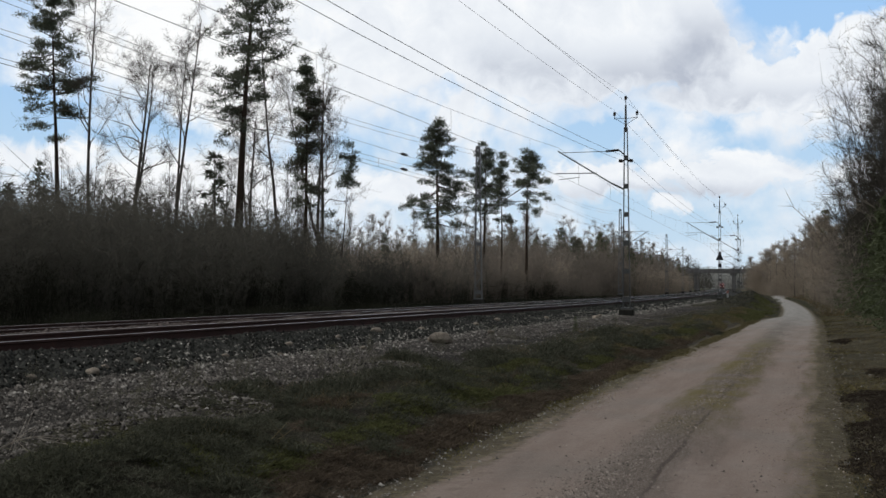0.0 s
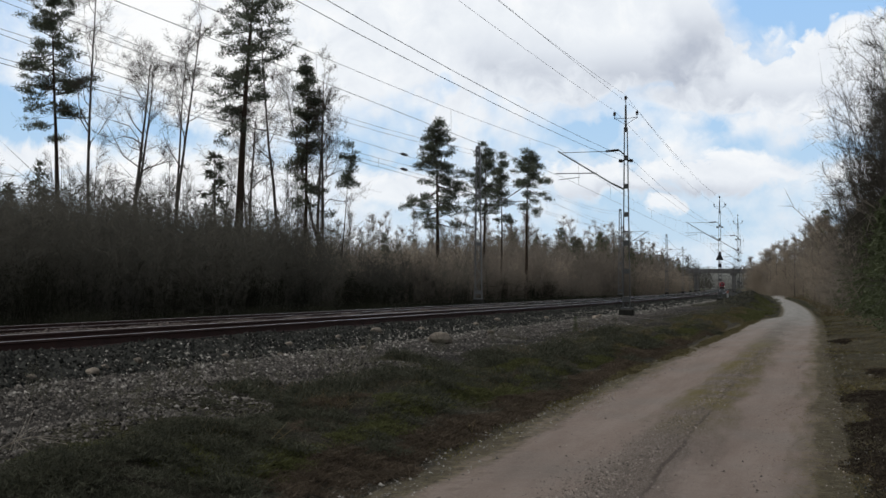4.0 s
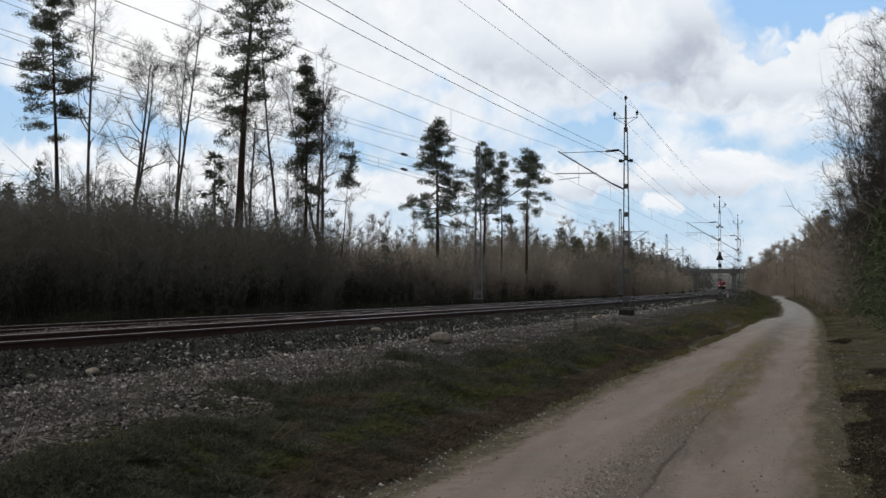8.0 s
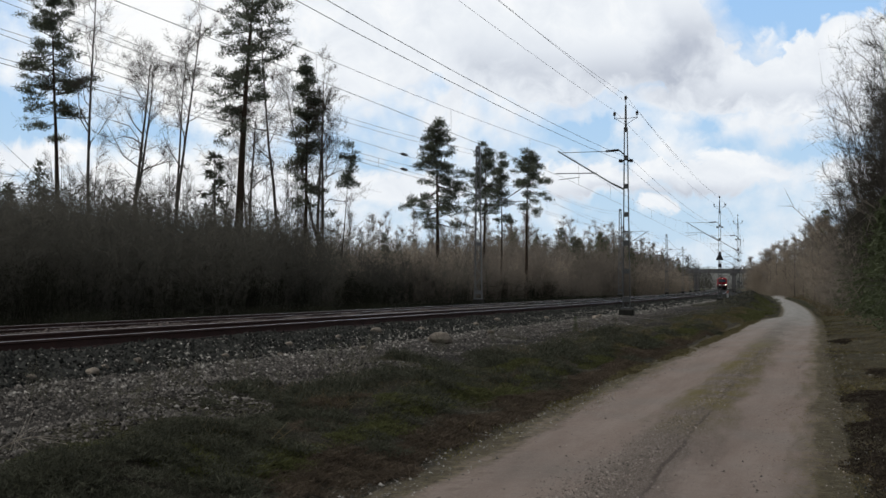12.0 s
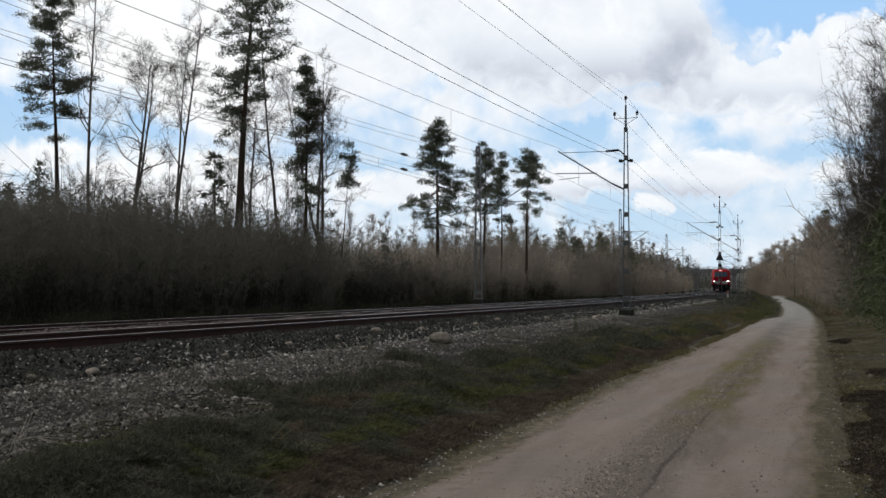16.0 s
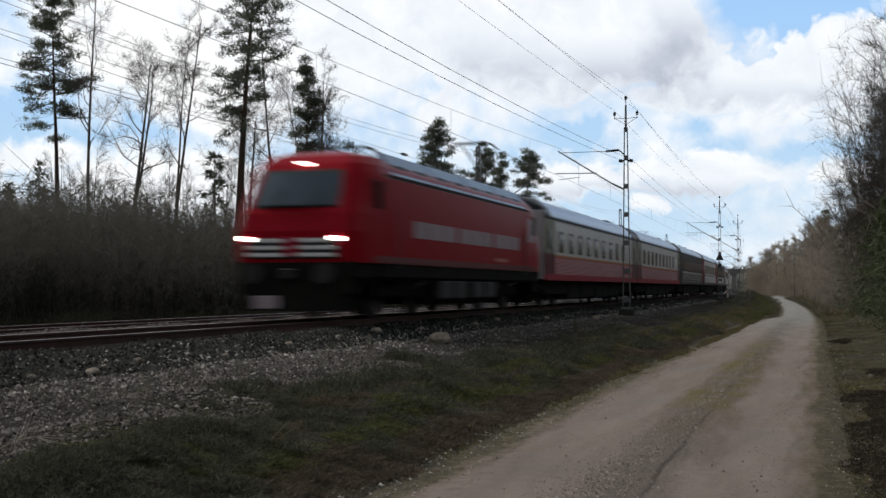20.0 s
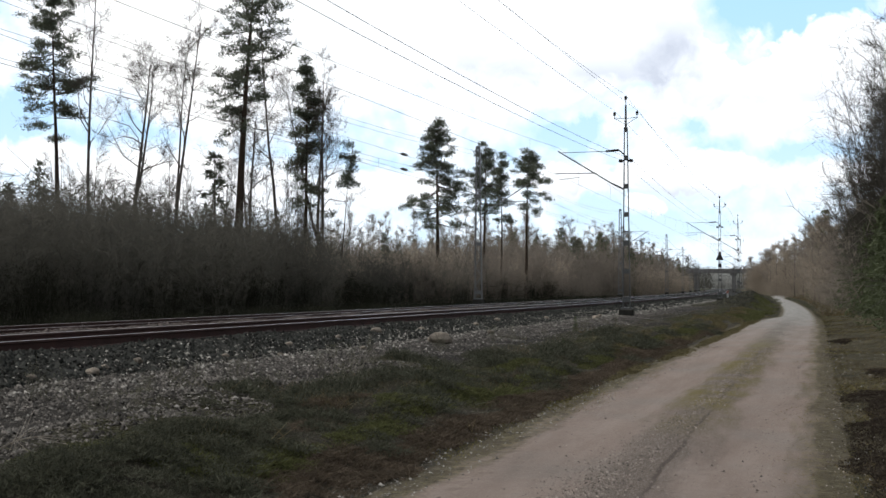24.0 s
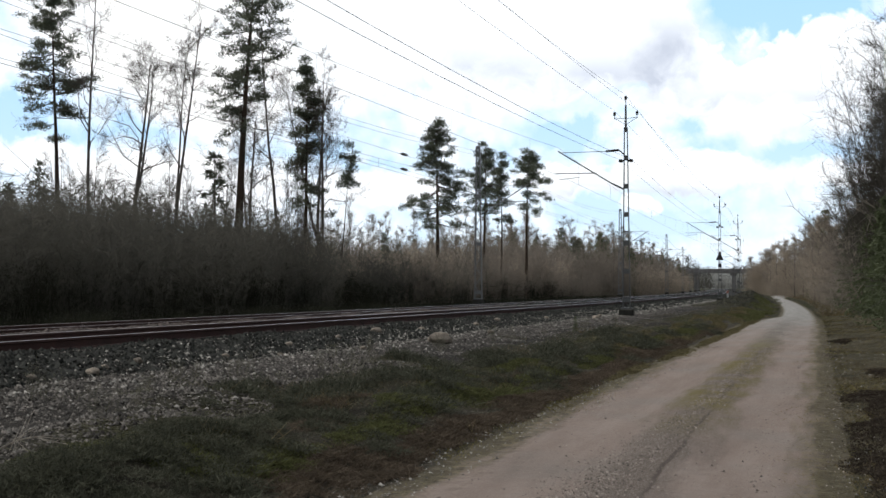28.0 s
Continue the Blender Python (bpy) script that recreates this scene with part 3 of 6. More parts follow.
rz = ground_z(ss, ll) + np.where(np.abs(tt - 0.5) > 0.52, 0.003, 0.016) + 0.03 * np.exp(-((tt - 0.5) / 0.16) ** 2) - 0.010 * np.exp(-((np.abs(tt - 0.5) - 0.28) / 0.1) ** 2)
i = (np.arange(len(rs) - 1)[:, None] * 14 + np.arange(13)[None]).ravel()
me = tri_mesh("road", np.stack([rx, ry, rz], -1).reshape(-1, 3), np.stack([i, i + 1, i + 15, i + 14], -1), np.stack([ss, ROAD_LAT + (tt - 0.5) * 3.1], -1).reshape(-1, 2))
me.materials.append(M_ROAD)
me.shade_smooth()
tagged(new("road", me), "pale reddish gravel road with two wheel tracks", "road", "", "structure")


# ---- tracks ----
BED = [(-7.3, 0.36), (-6.6, 0.60), (-5.4, 0.64), (-3.75, 0.62), (-3.0, 0.70), (-1.6, 0.72), (-1.0, 0.67), (1.0, 0.66), (1.45, 0.63), (1.95, 0.54), (2.45, 0.44), (2.8, 0.32)]
sv = [-600, -300, -100, -40] + list(np.arange(-20, 160, 1.0)) + list(np.arange(160, 420, 10)) + [450, 600, 800, 1100, 1500]
bv, bl = [], [p[0] for p in BED]
ss, ll = np.meshgrid(np.array(sv, float), np.array(bl), indexing="ij")
bx, by, _ = at_line(ss, ll)
bz = np.broadcast_to(np.array([p[1] for p in BED]), ss.shape) + 0.02 * np.sin(ss * 1.7 + ll * 3)
i = (np.arange(len(sv) - 1)[:, None] * len(BED) + np.arange(len(BED) - 1)[None]).ravel()
q = np.stack([i, i + 1, i + 1 + len(BED), i + len(BED)], -1)
me = tri_mesh("ballast_bed", np.stack([bx, by, bz], -1).reshape(-1, 3), q)
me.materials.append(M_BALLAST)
me.shade_smooth()
tagged(new("ballast_bed", me), "grey crushed stone ballast bed under two tracks", "ballast", "", "structure")

RAIL_PROFILE = [(-0.075, -0.17), (0.075, -0.17), (0.075, -0.158), (0.012, -0.135), (0.012, -0.045), (0.035, -0.035), (0.035, -0.004),
                (-0.035, -0.004), (-0.035, -0.035), (-0.012, -0.045), (-0.012, -0.135), (-0.075, -0.158)]
S_RAIL = [-600, -300, -100, -40] + list(np.arange(-20, 300, 4.0)) + list(np.arange(300, 700, 40)) + [800, 1000, 1500]


def track_rail(parent, lat, top):
    secs, crown = [], []
    for s in S_RAIL:
        secs.append([(*at_line(s, lat + a)[:2], top + b) for a, b in RAIL_PROFILE])
        crown.append([(*at_line(s, lat + a)[:2], top + b) for a, b in ((-0.034, -0.004), (-0.026, 0.0), (0.026, 0.0), (0.034, -0.004))])
    rail = part("rail", Shape().loft(secs), M_RUST, parent, "rusty steel rail")
    part("rail_head", Shape().loft(crown, closed=False), M_RAILTOP, rail, "shiny worn running surface")


TRACKS = [(0.0, RAIL_TOP), (-4.5, RAIL_TOP - 0.075)]
track_obs = []
for lat, top in TRACKS:
    t = thing("railway_track", "rusty rails on concrete sleepers in grey ballast", "railway track", "railway tracks", "structure")
    track_obs.append(t)
    for side in (-0.7525, 0.7525):
        track_rail(t, lat + side, top)

# ---- overhead line ----
def in_line(s, lat, z):
    x, y, h = at_line(s, lat)
    return Matrix.Translation((x, y, z)) @ Matrix.Rotation(-h, 4, "Z")


def catenary_mast(s, lat, side, top, label, tall=True, base=0.55, steel=None, w0=0.17, w1=0.078):
    """Lattice mast; local x points away from its track (side = +1: the road side)."""
    steel = steel or M_GALV
    m = thing("catenary_mast", label, "catenary mast", "catenary masts", "", in_line(s, lat, base))
    k = -side
    H = top - base
    leg_top = H - (1.35 if tall else 0.0)
    part("foundation", Shape().box(-0.30, -0.28, -0.75, 0.30, 0.28, 0.10, 0.04), M_OLDCONC, m, "dark concrete foundation")
    part("base_plate", Shape().box(-0.24, -0.22, 0.10, 0.24, 0.22, 0.17), steel, m)
    for e in (-1, 1):
        secs = []
        for z, w in ((0.17, w0), (leg_top, w1)):
            f = 0.036 if tall else 0.07    # flange of the channel
            c = [(e * w, -0.05), (e * w, 0.05), (e * (w - f), 0.05), (e * (w - f), 0.04), (e * (w - 0.01), 0.04), (e * (w - 0.01), -0.04), (e * (w - f), -0.04), (e * (w - f), -0.05)]
            secs.append([(a, b, z) for a, b in c])
        part("leg", Shape().loft(secs), steel, m)
    laces = 0 if tall else 15         # zigzag lacing of the broad masts behind the far track
    for j in range(laces):
        za, zb = (0.3 + (leg_top - 0.4) * (j + d) / laces for d in (0, 1))
        wa, wb = (w0 + (w1 - w0) * z / leg_top - 0.02 for z in (za, zb))
        e = 1 if j % 2 else -1
        for y in (-0.05, 0.05):
            part("lacing_bar", Shape().tube([(-e * wa, y, za), (e * wb, y, zb)], 0.016, 4), steel, m)
    for j in range(7 if tall else 4):
        z = 0.5 + (leg_top - 0.6) * j / (6 if tall else 3)
        w = w0 + (w1 - w0) * z / leg_top
        part("batten", Shape().box(-w, -0.058, z - 0.10, w, -0.051, z + 0.10), steel, m)
        part("batten", Shape().box(-w, 0.051, z - 0.10, w, 0.058, z + 0.10), steel, m)
    zr = RAIL_TOP - base
    if tall:
        part("top_pole", Shape().tube([(0, 0, leg_top - 0.12), (0, 0, H - 0.40)], [0.050, 0.040], 8), steel, m)
        part("pin", Shape().tube([(0, 0, H - 0.40), (0, 0, H - 0.12)], 0.014, 6), steel, m)
        part("insulator", Shape().tube([(0, 0, H - 0.17), (0, 0, H - 0.13), (0, 0, H - 0.08), (0, 0, H - 0.04), (0, 0, H)], [0.03, 0.065, 0.05, 0.065, 0.03], 8), M_INSUL, m)
        za = H - 0.93
        for e in (-1, 1):
            part("crossarm", Shape().tube([(0, 0, za - 0.05), (e * 0.50, 0, za)], 0.013, 5), steel, m)
            part("arm_brace", Shape().tube([(e * 0.50, 0, za - 0.01), (0, 0, za - 0.30)], 0.010, 5), steel, m)
            part("pin", Shape().tube([(e * 0.48, 0, za - 0.06), (e * 0.48, 0, za + 0.12)], 0.012, 5), steel, m)
            part("insulator", Shape().tube([(e * 0.48, 0, za + 0.08), (e * 0.48, 0, za + 0.13), (e * 0.48, 0, za + 0.17), (e * 0.48, 0, za + 0.22), (e * 0.48, 0, za + 0.26)], [0.025, 0.065, 0.05, 0.065, 0.03], 8), M_INSUL, m)
        zs = zr + 6.15
        for e in (-1, 1):
            part("side_insulator", Shape().tube([(e * 0.09, 0.0, zs), (e * 0.20, 0, zs), (e * 0.30, 0, zs)], [0.03, 0.075, 0.06], 8), M_INSUL, m)
    # cantilever
    ins0, ins1 = (0.12 * k, 0, zr + 4.95), (0.62 * k, 0, zr + 5.20)
    reach = 2.95 * k
    part("strut_insulator", Shape().tube([ins0, ins1], 0.036, 8), M_INSUL, m)
    part("strut", Shape().tube([ins1, (reach, 0, zr + 6.65)], 0.032, 6), steel, m, "diagonal cantilever tube")
    part("tie_insulator", Shape().tube([(0.30 * k, 0, zr + 6.62), (0.85 * k, 0, zr + 6.58)], 0.05, 8), M_INSUL, m)
    part("tie_bracket", Shape().tube([(0.08 * k, 0, zr + 6.42), (0.30 * k, 0, zr + 6.62)], 0.03, 6), steel, m)
    part("tie", Shape().tube([(0.85 * k, 0, zr + 6.58), (reach - 0.1 * k, 0, zr + 6.58)], 0.014, 5), steel, m)
    part("registration_tube", Shape().tube([(1.25 * k, 0, zr + 5.66), (reach + 0.1 * k, 0, zr + 5.68)], 0.022, 6), steel, m)
    part("steady_arm", Shape().tube([(2.0 * k, 0, zr + 5.64), (2.0 * k, 0.02, zr + 5.50), (2.9 * k, 0.04, zr + 5.42)], 0.014, 5), steel, m)
    return m


NEAR_S = [-10.0, 52.3, 112.0, 141.0, 198.0, 258.0, 318.0, 378.0, 500.0, 620.0]
FAR_S = [-55.0, 7.0, 68.4, 128.0, 190.0, 250.0, 310.0, 370.0, 430.0, 560.0]
for s in NEAR_S:
    catenary_mast(s, 3.8 if s == 141.0 else 3.2, 1, 9.75, "grey lattice catenary mast with cantilever beside the near track")
for s in FAR_S:
    catenary_mast(s, -7.7, -1, 9.75, "grey lattice catenary mast behind the far track", tall=False, base=0.8, steel=M_PALEGALV, w0=0.24, w1=0.13)


def wire(name, pts, r, label):
    c = bpy.data.curves.new(name, "CURVE")
    c.dimensions, c.bevel_depth, c.bevel_resolution = "3D", r, 0
    sp = c.splines.new("POLY")
    sp.points.add(len(pts) - 1)
    for p, w in zip(sp.points, pts):
        p.co = (*w, 1)
    c.materials.append(M_WIRE)
    return tagged(new(name, c), label, "wire", "overhead wires")


def strung(name, masts, lat, z, sag, r, label, swing=0.0):
    pts = []
    for i in range(len(masts) - 1):
        a, b = masts[i], masts[i + 1]
        for k in range(13):
            if k == 12 and i < len(masts) - 2:
                continue
            u = k / 12
            o = swing * (1 - 2 * u) * (1 if i % 2 else -1)
            dip = sag * 4 * u * (1 - u) * ((b - a) / 62.0) ** 2
            x, y, _ = at_line(a + (b - a) * u, lat + o)
            pts.append((float(x), float(y), z - dip))
    return wire(name, pts, r, label)


for lat, masts, z0, sag in ((0.0, NEAR_S, RAIL_TOP + 5.61, 0.65), (-4.5, FAR_S, RAIL_TOP + 5.25, 0.95)):
    strung("contact_wire", masts, lat, z0, 0.03, 0.007, "copper contact wire over the track", 0.25)
    mw = strung("messenger_wire", masts, lat, z0 + 1.2, sag, 0.006, "catenary wire over the track", 0.25)
    for i in range(len(masts) - 5):
        a, b = masts[i], masts[i + 1]
        for k in range(6):
            u = (k + 0.5) / 6
            x, y, _ = at_line(a + (b - a) * u, lat + 0.25 * (1 - 2 * u) * (1 if i % 2 else -1))
            hi = z0 + 1.2 - sag * 4 * u * (1 - u) * ((b - a) / 62.0) ** 2
            part("dropper", Shape().tube([(x, y, z0 - 0.02), (x, y, hi)], 0.004, 4), M_WIRE, mw)
for lat, z, sag in ((3.2, 9.78, 0.8), (2.72, 9.12, 0.5), (3.68, 9.12, 0.5)):
    strung("feeder_wire", NEAR_S, lat, z, sag, 0.006, "thin feeder wire at the mast heads")
for lat in (2.95, 3.45):
    strung("return_wire", NEAR_S, lat, RAIL_TOP + 6.2, 0.65, 0.0075, "dark return wire on the masts")
for lat, z, sag in ((-7.9, 9.5, 0.9), (-7.6, 9.2, 0.9), (-7.5, 7.1, 0.05), (-7.5, 7.8, 0.05)):
    w = strung("return_wire", FAR_S, lat, z, sag, 0.007, "dark wire on the far masts")
    if z < 8:
        x, y, _ = at_line(54.4, lat)
        part("insulator", Shape().tube([(x - 0.16, y - 0.5, z - 0.02), (x - 0.06, y - 0.2, z), (x + 0.06, y + 0.2, z), (x + 0.16, y + 0.5, z + 0.02)], [0.02, 0.075, 0.075, 0.02], 8), M_INSUL, w)

# triangular board on the second mast, painted dark as backlit, and a small marker post
sg = thing("triangular_sign", "triangular board on a mast, painted dark as if backlit", "sign", "", "", in_line(111.6, 3.2, 4.02))
part("board", Shape().loft([[(-0.36, y, 0), (0.36, y, 0), (0.05, y, 0.60), (-0.05, y, 0.60)] for y in (-0.02, 0.02)]), M_SIGNDARK, sg)
part("plate", Shape().box(-0.15, -0.02, -0.62, 0.15, 0.02, -0.32), M_SIGNDARK, sg)
part("mount", Shape().box(-0.03, 0.02, -0.6, 0.03, 0.3, 0.4), M_GALV, sg)
mp = thing("marker_post", "short faded red and white marker post", "post", "", "", in_line(103, 4.3, 0.50))
part("post", Shape().box(-0.06, -0.06, 0, 0.06, 0.06, 0.62, 0.01), M_WHITE, mp)
part("cap", Shape().box(-0.07, -0.07, 0.62, 0.07, 0.07, 0.82, 0.01), M_MARK, mp)

# ---- bridge ----
br = thing("road_bridge", "grey concrete road bridge over the railway", "bridge", "", "", in_line(455, -2.6, RAIL_TOP))
part("deck", Shape().box(-26, -3.2, 6.0, 30, 3.2, 7.2, 0.05), M_CONCRETE, br)
for y in (-3.15, 3.05):
    part("edge_beam", Shape().box(-26, y, 7.2, 30, y + 0.1, 7.6), M_CONCRETE, br)
    rl = part("railing", Shape().box(-26, y, 8.25, 30, y + 0.06, 8.31), M_GALV, br)
    for i in range(29):
        part("baluster", Shape().box(-26 + i * 2, y, 7.6, -25.94 + i * 2, y + 0.06, 8.25), M_GALV, rl)
for x in (-6.6, 6.7):
    part("pier", Shape().box(x - 0.7, -2.6, -1.0, x + 0.7, 2.6, 6.0, 0.1), M_CONCRETE, br)
    part("pier_cap", Shape().box(x - 1.2, -2.9, 5.2, x + 1.2, 2.9, 6.0, 0.1), M_CONCRETE, br)


# ---- train ----
def bogie(parent, x, base=2.5, r=0.46):
    b = part("bogie_frame", Shape().box(x - base / 2 - 0.7, -1.08, 0.52, x + base / 2 + 0.7, -0.92, 0.78, 0.04)
             .box(x - base / 2 - 0.7, 0.92, 0.52, x + base / 2 + 0.7, 1.08, 0.78, 0.04).box(x - 0.5, -0.95, 0.5, x + 0.5, 0.95, 0.85, 0.05), M_FRAME, parent)
    for e in (-1, 1):
        for y in (-0.75, 0.75):
            xx = x + e * base / 2
            part("wheel", Shape().tube([(xx, y - 0.07, r), (xx, y + 0.07, r)], r, 20), M_DARKSTEEL, b)
            part("axle_box", Shape().box(xx - 0.17, math.copysign(0.9, y), r - 0.17, xx + 0.17, math.copysign(1.12, y), r + 0.2, 0.03), M_FRAME, b)


def buffers(parent, x, e):
    for y in (-0.87, 0.87):
        part("buffer", Shape().tube([(x, y, 1.05), (x + e * 0.3, y, 1.05), (x + e * 0.3, y, 1.05), (x + e * 0.36, y, 1.05)], [0.11, 0.11, 0.23, 0.23], 12), M_DARKSTEEL, parent)


def coach(kind, label):
    """A passenger coach; x forward, z from the rail top."""
    c = thing("passenger_coach", label, "railway coach", "coaches of the train")
    L, W = 11.75, 1.46
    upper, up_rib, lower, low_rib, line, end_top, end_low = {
        "red": (M_CREAMSHADE, M_CREAM, M_COACHRED, M_RIBGLINT, M_ORANGE, M_ENDCREAM, M_DEEPRED),
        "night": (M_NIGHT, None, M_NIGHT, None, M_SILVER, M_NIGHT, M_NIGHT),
        "pale": (M_WHITE, None, M_STEELSHADE, M_SILVER, M_NIGHT, M_COACHRED, M_COACHRED),
        "band": (M_NIGHT, None, M_STEELSHADE, M_CREAM, M_CREAM, M_COACHRED, M_COACHRED),
        "last": (M_STEELSHADE, M_SILVER, M_STEELSHADE, M_SILVER, M_GREENLINE, M_STEELSHADE, M_NIGHT)}[kind]
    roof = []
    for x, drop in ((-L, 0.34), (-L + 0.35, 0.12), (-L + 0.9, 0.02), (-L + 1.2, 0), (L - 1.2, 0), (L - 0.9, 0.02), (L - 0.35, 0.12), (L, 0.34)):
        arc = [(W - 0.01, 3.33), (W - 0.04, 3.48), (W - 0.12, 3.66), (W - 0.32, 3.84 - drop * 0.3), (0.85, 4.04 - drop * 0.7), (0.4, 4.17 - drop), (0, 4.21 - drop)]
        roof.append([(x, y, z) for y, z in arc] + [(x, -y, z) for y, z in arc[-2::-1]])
    part("roof", Shape().loft(roof), M_ROOF, c, "grey coach roof with the sky's reflection painted in blue", True)
    for d in (-1, 1):
        caps = []
        for x, drop in ((L - 1.25, 0.0), (L - 0.9, 0.02), (L - 0.35, 0.12), (L + 0.02, 0.34)):
            arc = [(W + 0.004, 3.30), (W - 0.025, 3.48), (W - 0.105, 3.675), (W - 0.305, 3.86 - drop * 0.3), (0.86, 4.06 - drop * 0.7), (0.4, 4.19 - drop), (0, 4.23 - drop)]
            caps.append([(d * x, y, z) for y, z in arc] + [(d * x, -y, z) for y, z in arc[-2::-1]])
        part("roof_end", Shape().loft(caps), M_NIGHT, c, "dark rounded roof end", True)
    seam = Shape().tube([(-L + 1.0, 0, 0), (L - 1.0, 0, 0)], 0.012, 4).mesh("roof_seam")
    seam.materials.append(M_ROOF)
    for y, z in ((0.55, 4.13), (0.85, 4.045), (1.13, 3.85), (-0.55, 4.13), (-0.85, 4.045), (-1.13, 3.85)):
        o = part("roof_seam", seam, M_ROOF, c)
        o.location = (0, y, z)
    for x in ((-6.5, -1.5, 4.0, 8.6) if kind != "red" else (-9.6, 9.4)):
        part("roof_vent", Shape().box(x - 0.5, -0.32, 4.15, x + 0.5, 0.32, 4.33, 0.05), M_DARKSTEEL, c)
    part("body", Shape().box(-L + 0.06, -W + 0.03, 1.06, L - 0.06, W - 0.03, 3.34), M_FRAME, c)
    z_sill = 1.24
    x0, x1 = -L + 1.75, L - 1.75
    for e in (-1, 1):
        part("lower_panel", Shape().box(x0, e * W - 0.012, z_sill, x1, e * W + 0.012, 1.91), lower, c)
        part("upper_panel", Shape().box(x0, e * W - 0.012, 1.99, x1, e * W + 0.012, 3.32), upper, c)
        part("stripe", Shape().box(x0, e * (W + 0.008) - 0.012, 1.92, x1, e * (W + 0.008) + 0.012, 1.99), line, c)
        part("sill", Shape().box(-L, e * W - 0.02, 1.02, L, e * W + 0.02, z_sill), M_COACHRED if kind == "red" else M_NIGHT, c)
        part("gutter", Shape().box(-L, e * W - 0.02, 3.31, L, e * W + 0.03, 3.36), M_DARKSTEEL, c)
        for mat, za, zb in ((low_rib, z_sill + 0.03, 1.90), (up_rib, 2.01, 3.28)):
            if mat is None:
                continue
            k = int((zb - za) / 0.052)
            me = Shape().box(x0, -0.012, 0, x1, 0.012, 0.017 if mat is M_RIBGLINT else 0.030, 0.004).mesh("rib")
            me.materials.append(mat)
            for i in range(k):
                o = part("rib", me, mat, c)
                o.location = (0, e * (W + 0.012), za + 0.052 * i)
        if kind == "night":
            for z in (1.42, 1.56, 1.70, 1.84):
                part("trim_line", Shape().box(x0, e * (W + 0.014) - 0.01, z, x1, e * (W + 0.014) + 0.01, z + 0.028), M_SILVER, c)
            part("trim_line", Shape().box(x0, e * (W + 0.014) - 0.01, 1.24, x1, e * (W + 0.014) + 0.01, 1.265), M_SILVER, c)
        n, w = {"red": (10, 0.42), "night": (9, 0.62), "pale": (10, 0.40), "band": (9, 0.95), "last": (9, 0.42)}[kind]
        for i in range(n):
            if kind == "red" and i == 0:
                continue
            x = -L + 2.9 + (2 * L - 5.8) * i / (n - 1)
            win = part("window", Shape().box(x - w, e * (W + 0.02) - 0.02, 2.10, x + w, e * (W + 0.02) + 0.014, 2.90, 0.0), M_RUBBER, c)
            part("pane", Shape().box(x - w + 0.05, e * (W + 0.036) - 0.006, 2.14, x + w - 0.05, e * (W + 0.036) + 0.006, 2.86), M_GLASS, win)
            part("bar", Shape().box(x - w + 0.05, e * (W + 0.045) - 0.006, 2.80, x + w - 0.05, e * (W + 0.045) + 0.006, 2.85), M_GALV, win)
        for d in (-1, 1):
            xa, xb = sorted((d * (L - 1.75), d * L))
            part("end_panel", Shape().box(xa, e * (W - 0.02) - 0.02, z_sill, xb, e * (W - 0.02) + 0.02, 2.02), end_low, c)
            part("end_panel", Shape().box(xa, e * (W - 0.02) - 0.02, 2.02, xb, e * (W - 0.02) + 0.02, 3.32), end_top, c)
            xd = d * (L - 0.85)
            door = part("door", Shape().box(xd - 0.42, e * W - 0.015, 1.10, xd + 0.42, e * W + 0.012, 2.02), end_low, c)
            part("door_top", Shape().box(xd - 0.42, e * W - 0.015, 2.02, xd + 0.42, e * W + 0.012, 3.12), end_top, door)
            part("door_pane", Shape().box(xd - 0.25, e * (W + 0.012) - 0.006, 2.2, xd + 0.25, e * (W + 0.012) + 0.006, 2.9), M_GLASS, door)
            part("handrail", Shape().tube([(xd - 0.5, e * (W + 0.05), 1.3), (xd - 0.5, e * (W + 0.05), 2.3)], 0.018, 6), M_GALV, door)
            part("step", Shape().box(xd - 0.45, e * 1.3 - 0.12, 0.62, xd + 0.45, e * 1.3 + 0.12, 0.66), M_FRAME, door)
    for d in (-1, 1):
        part("end_wall", Shape().box(d * L - 0.05, -W + 0.03, 1.06, d * L + 0.05, W - 0.03, 3.6), {"red": M_CREAMSHADE, "pale": M_COACHRED, "band": M_COACHRED}.get(kind, M_NIGHT), c)
        part("gangway", Shape().box(min(d * L, d * (L + 0.24)), -0.7, 1.2, max(d * L, d * (L + 0.24)), 0.7, 3.5, 0.05), M_RUBBER, c)
        buffers(c, d * L, d * 0.6)
    part("underframe", Shape().box(-L + 0.3, -1.2, 0.50, L - 0.3, 1.2, 1.02), M_FRAME, c)
    for xa, xb, zb in ((-3.8, -0.1, 0.26), (0.1, 3.6, 0.3), (-6.5, -4.0, 0.32), (3.8, 6.4, 0.28)):
        part("equipment_box", Shape().box(xa, -1.25, zb, xb, 1.25, 1.02, 0.05), M_FRAME, c)
    for x in (-8.3, 8.3):
        bogie(c, x)
    return c


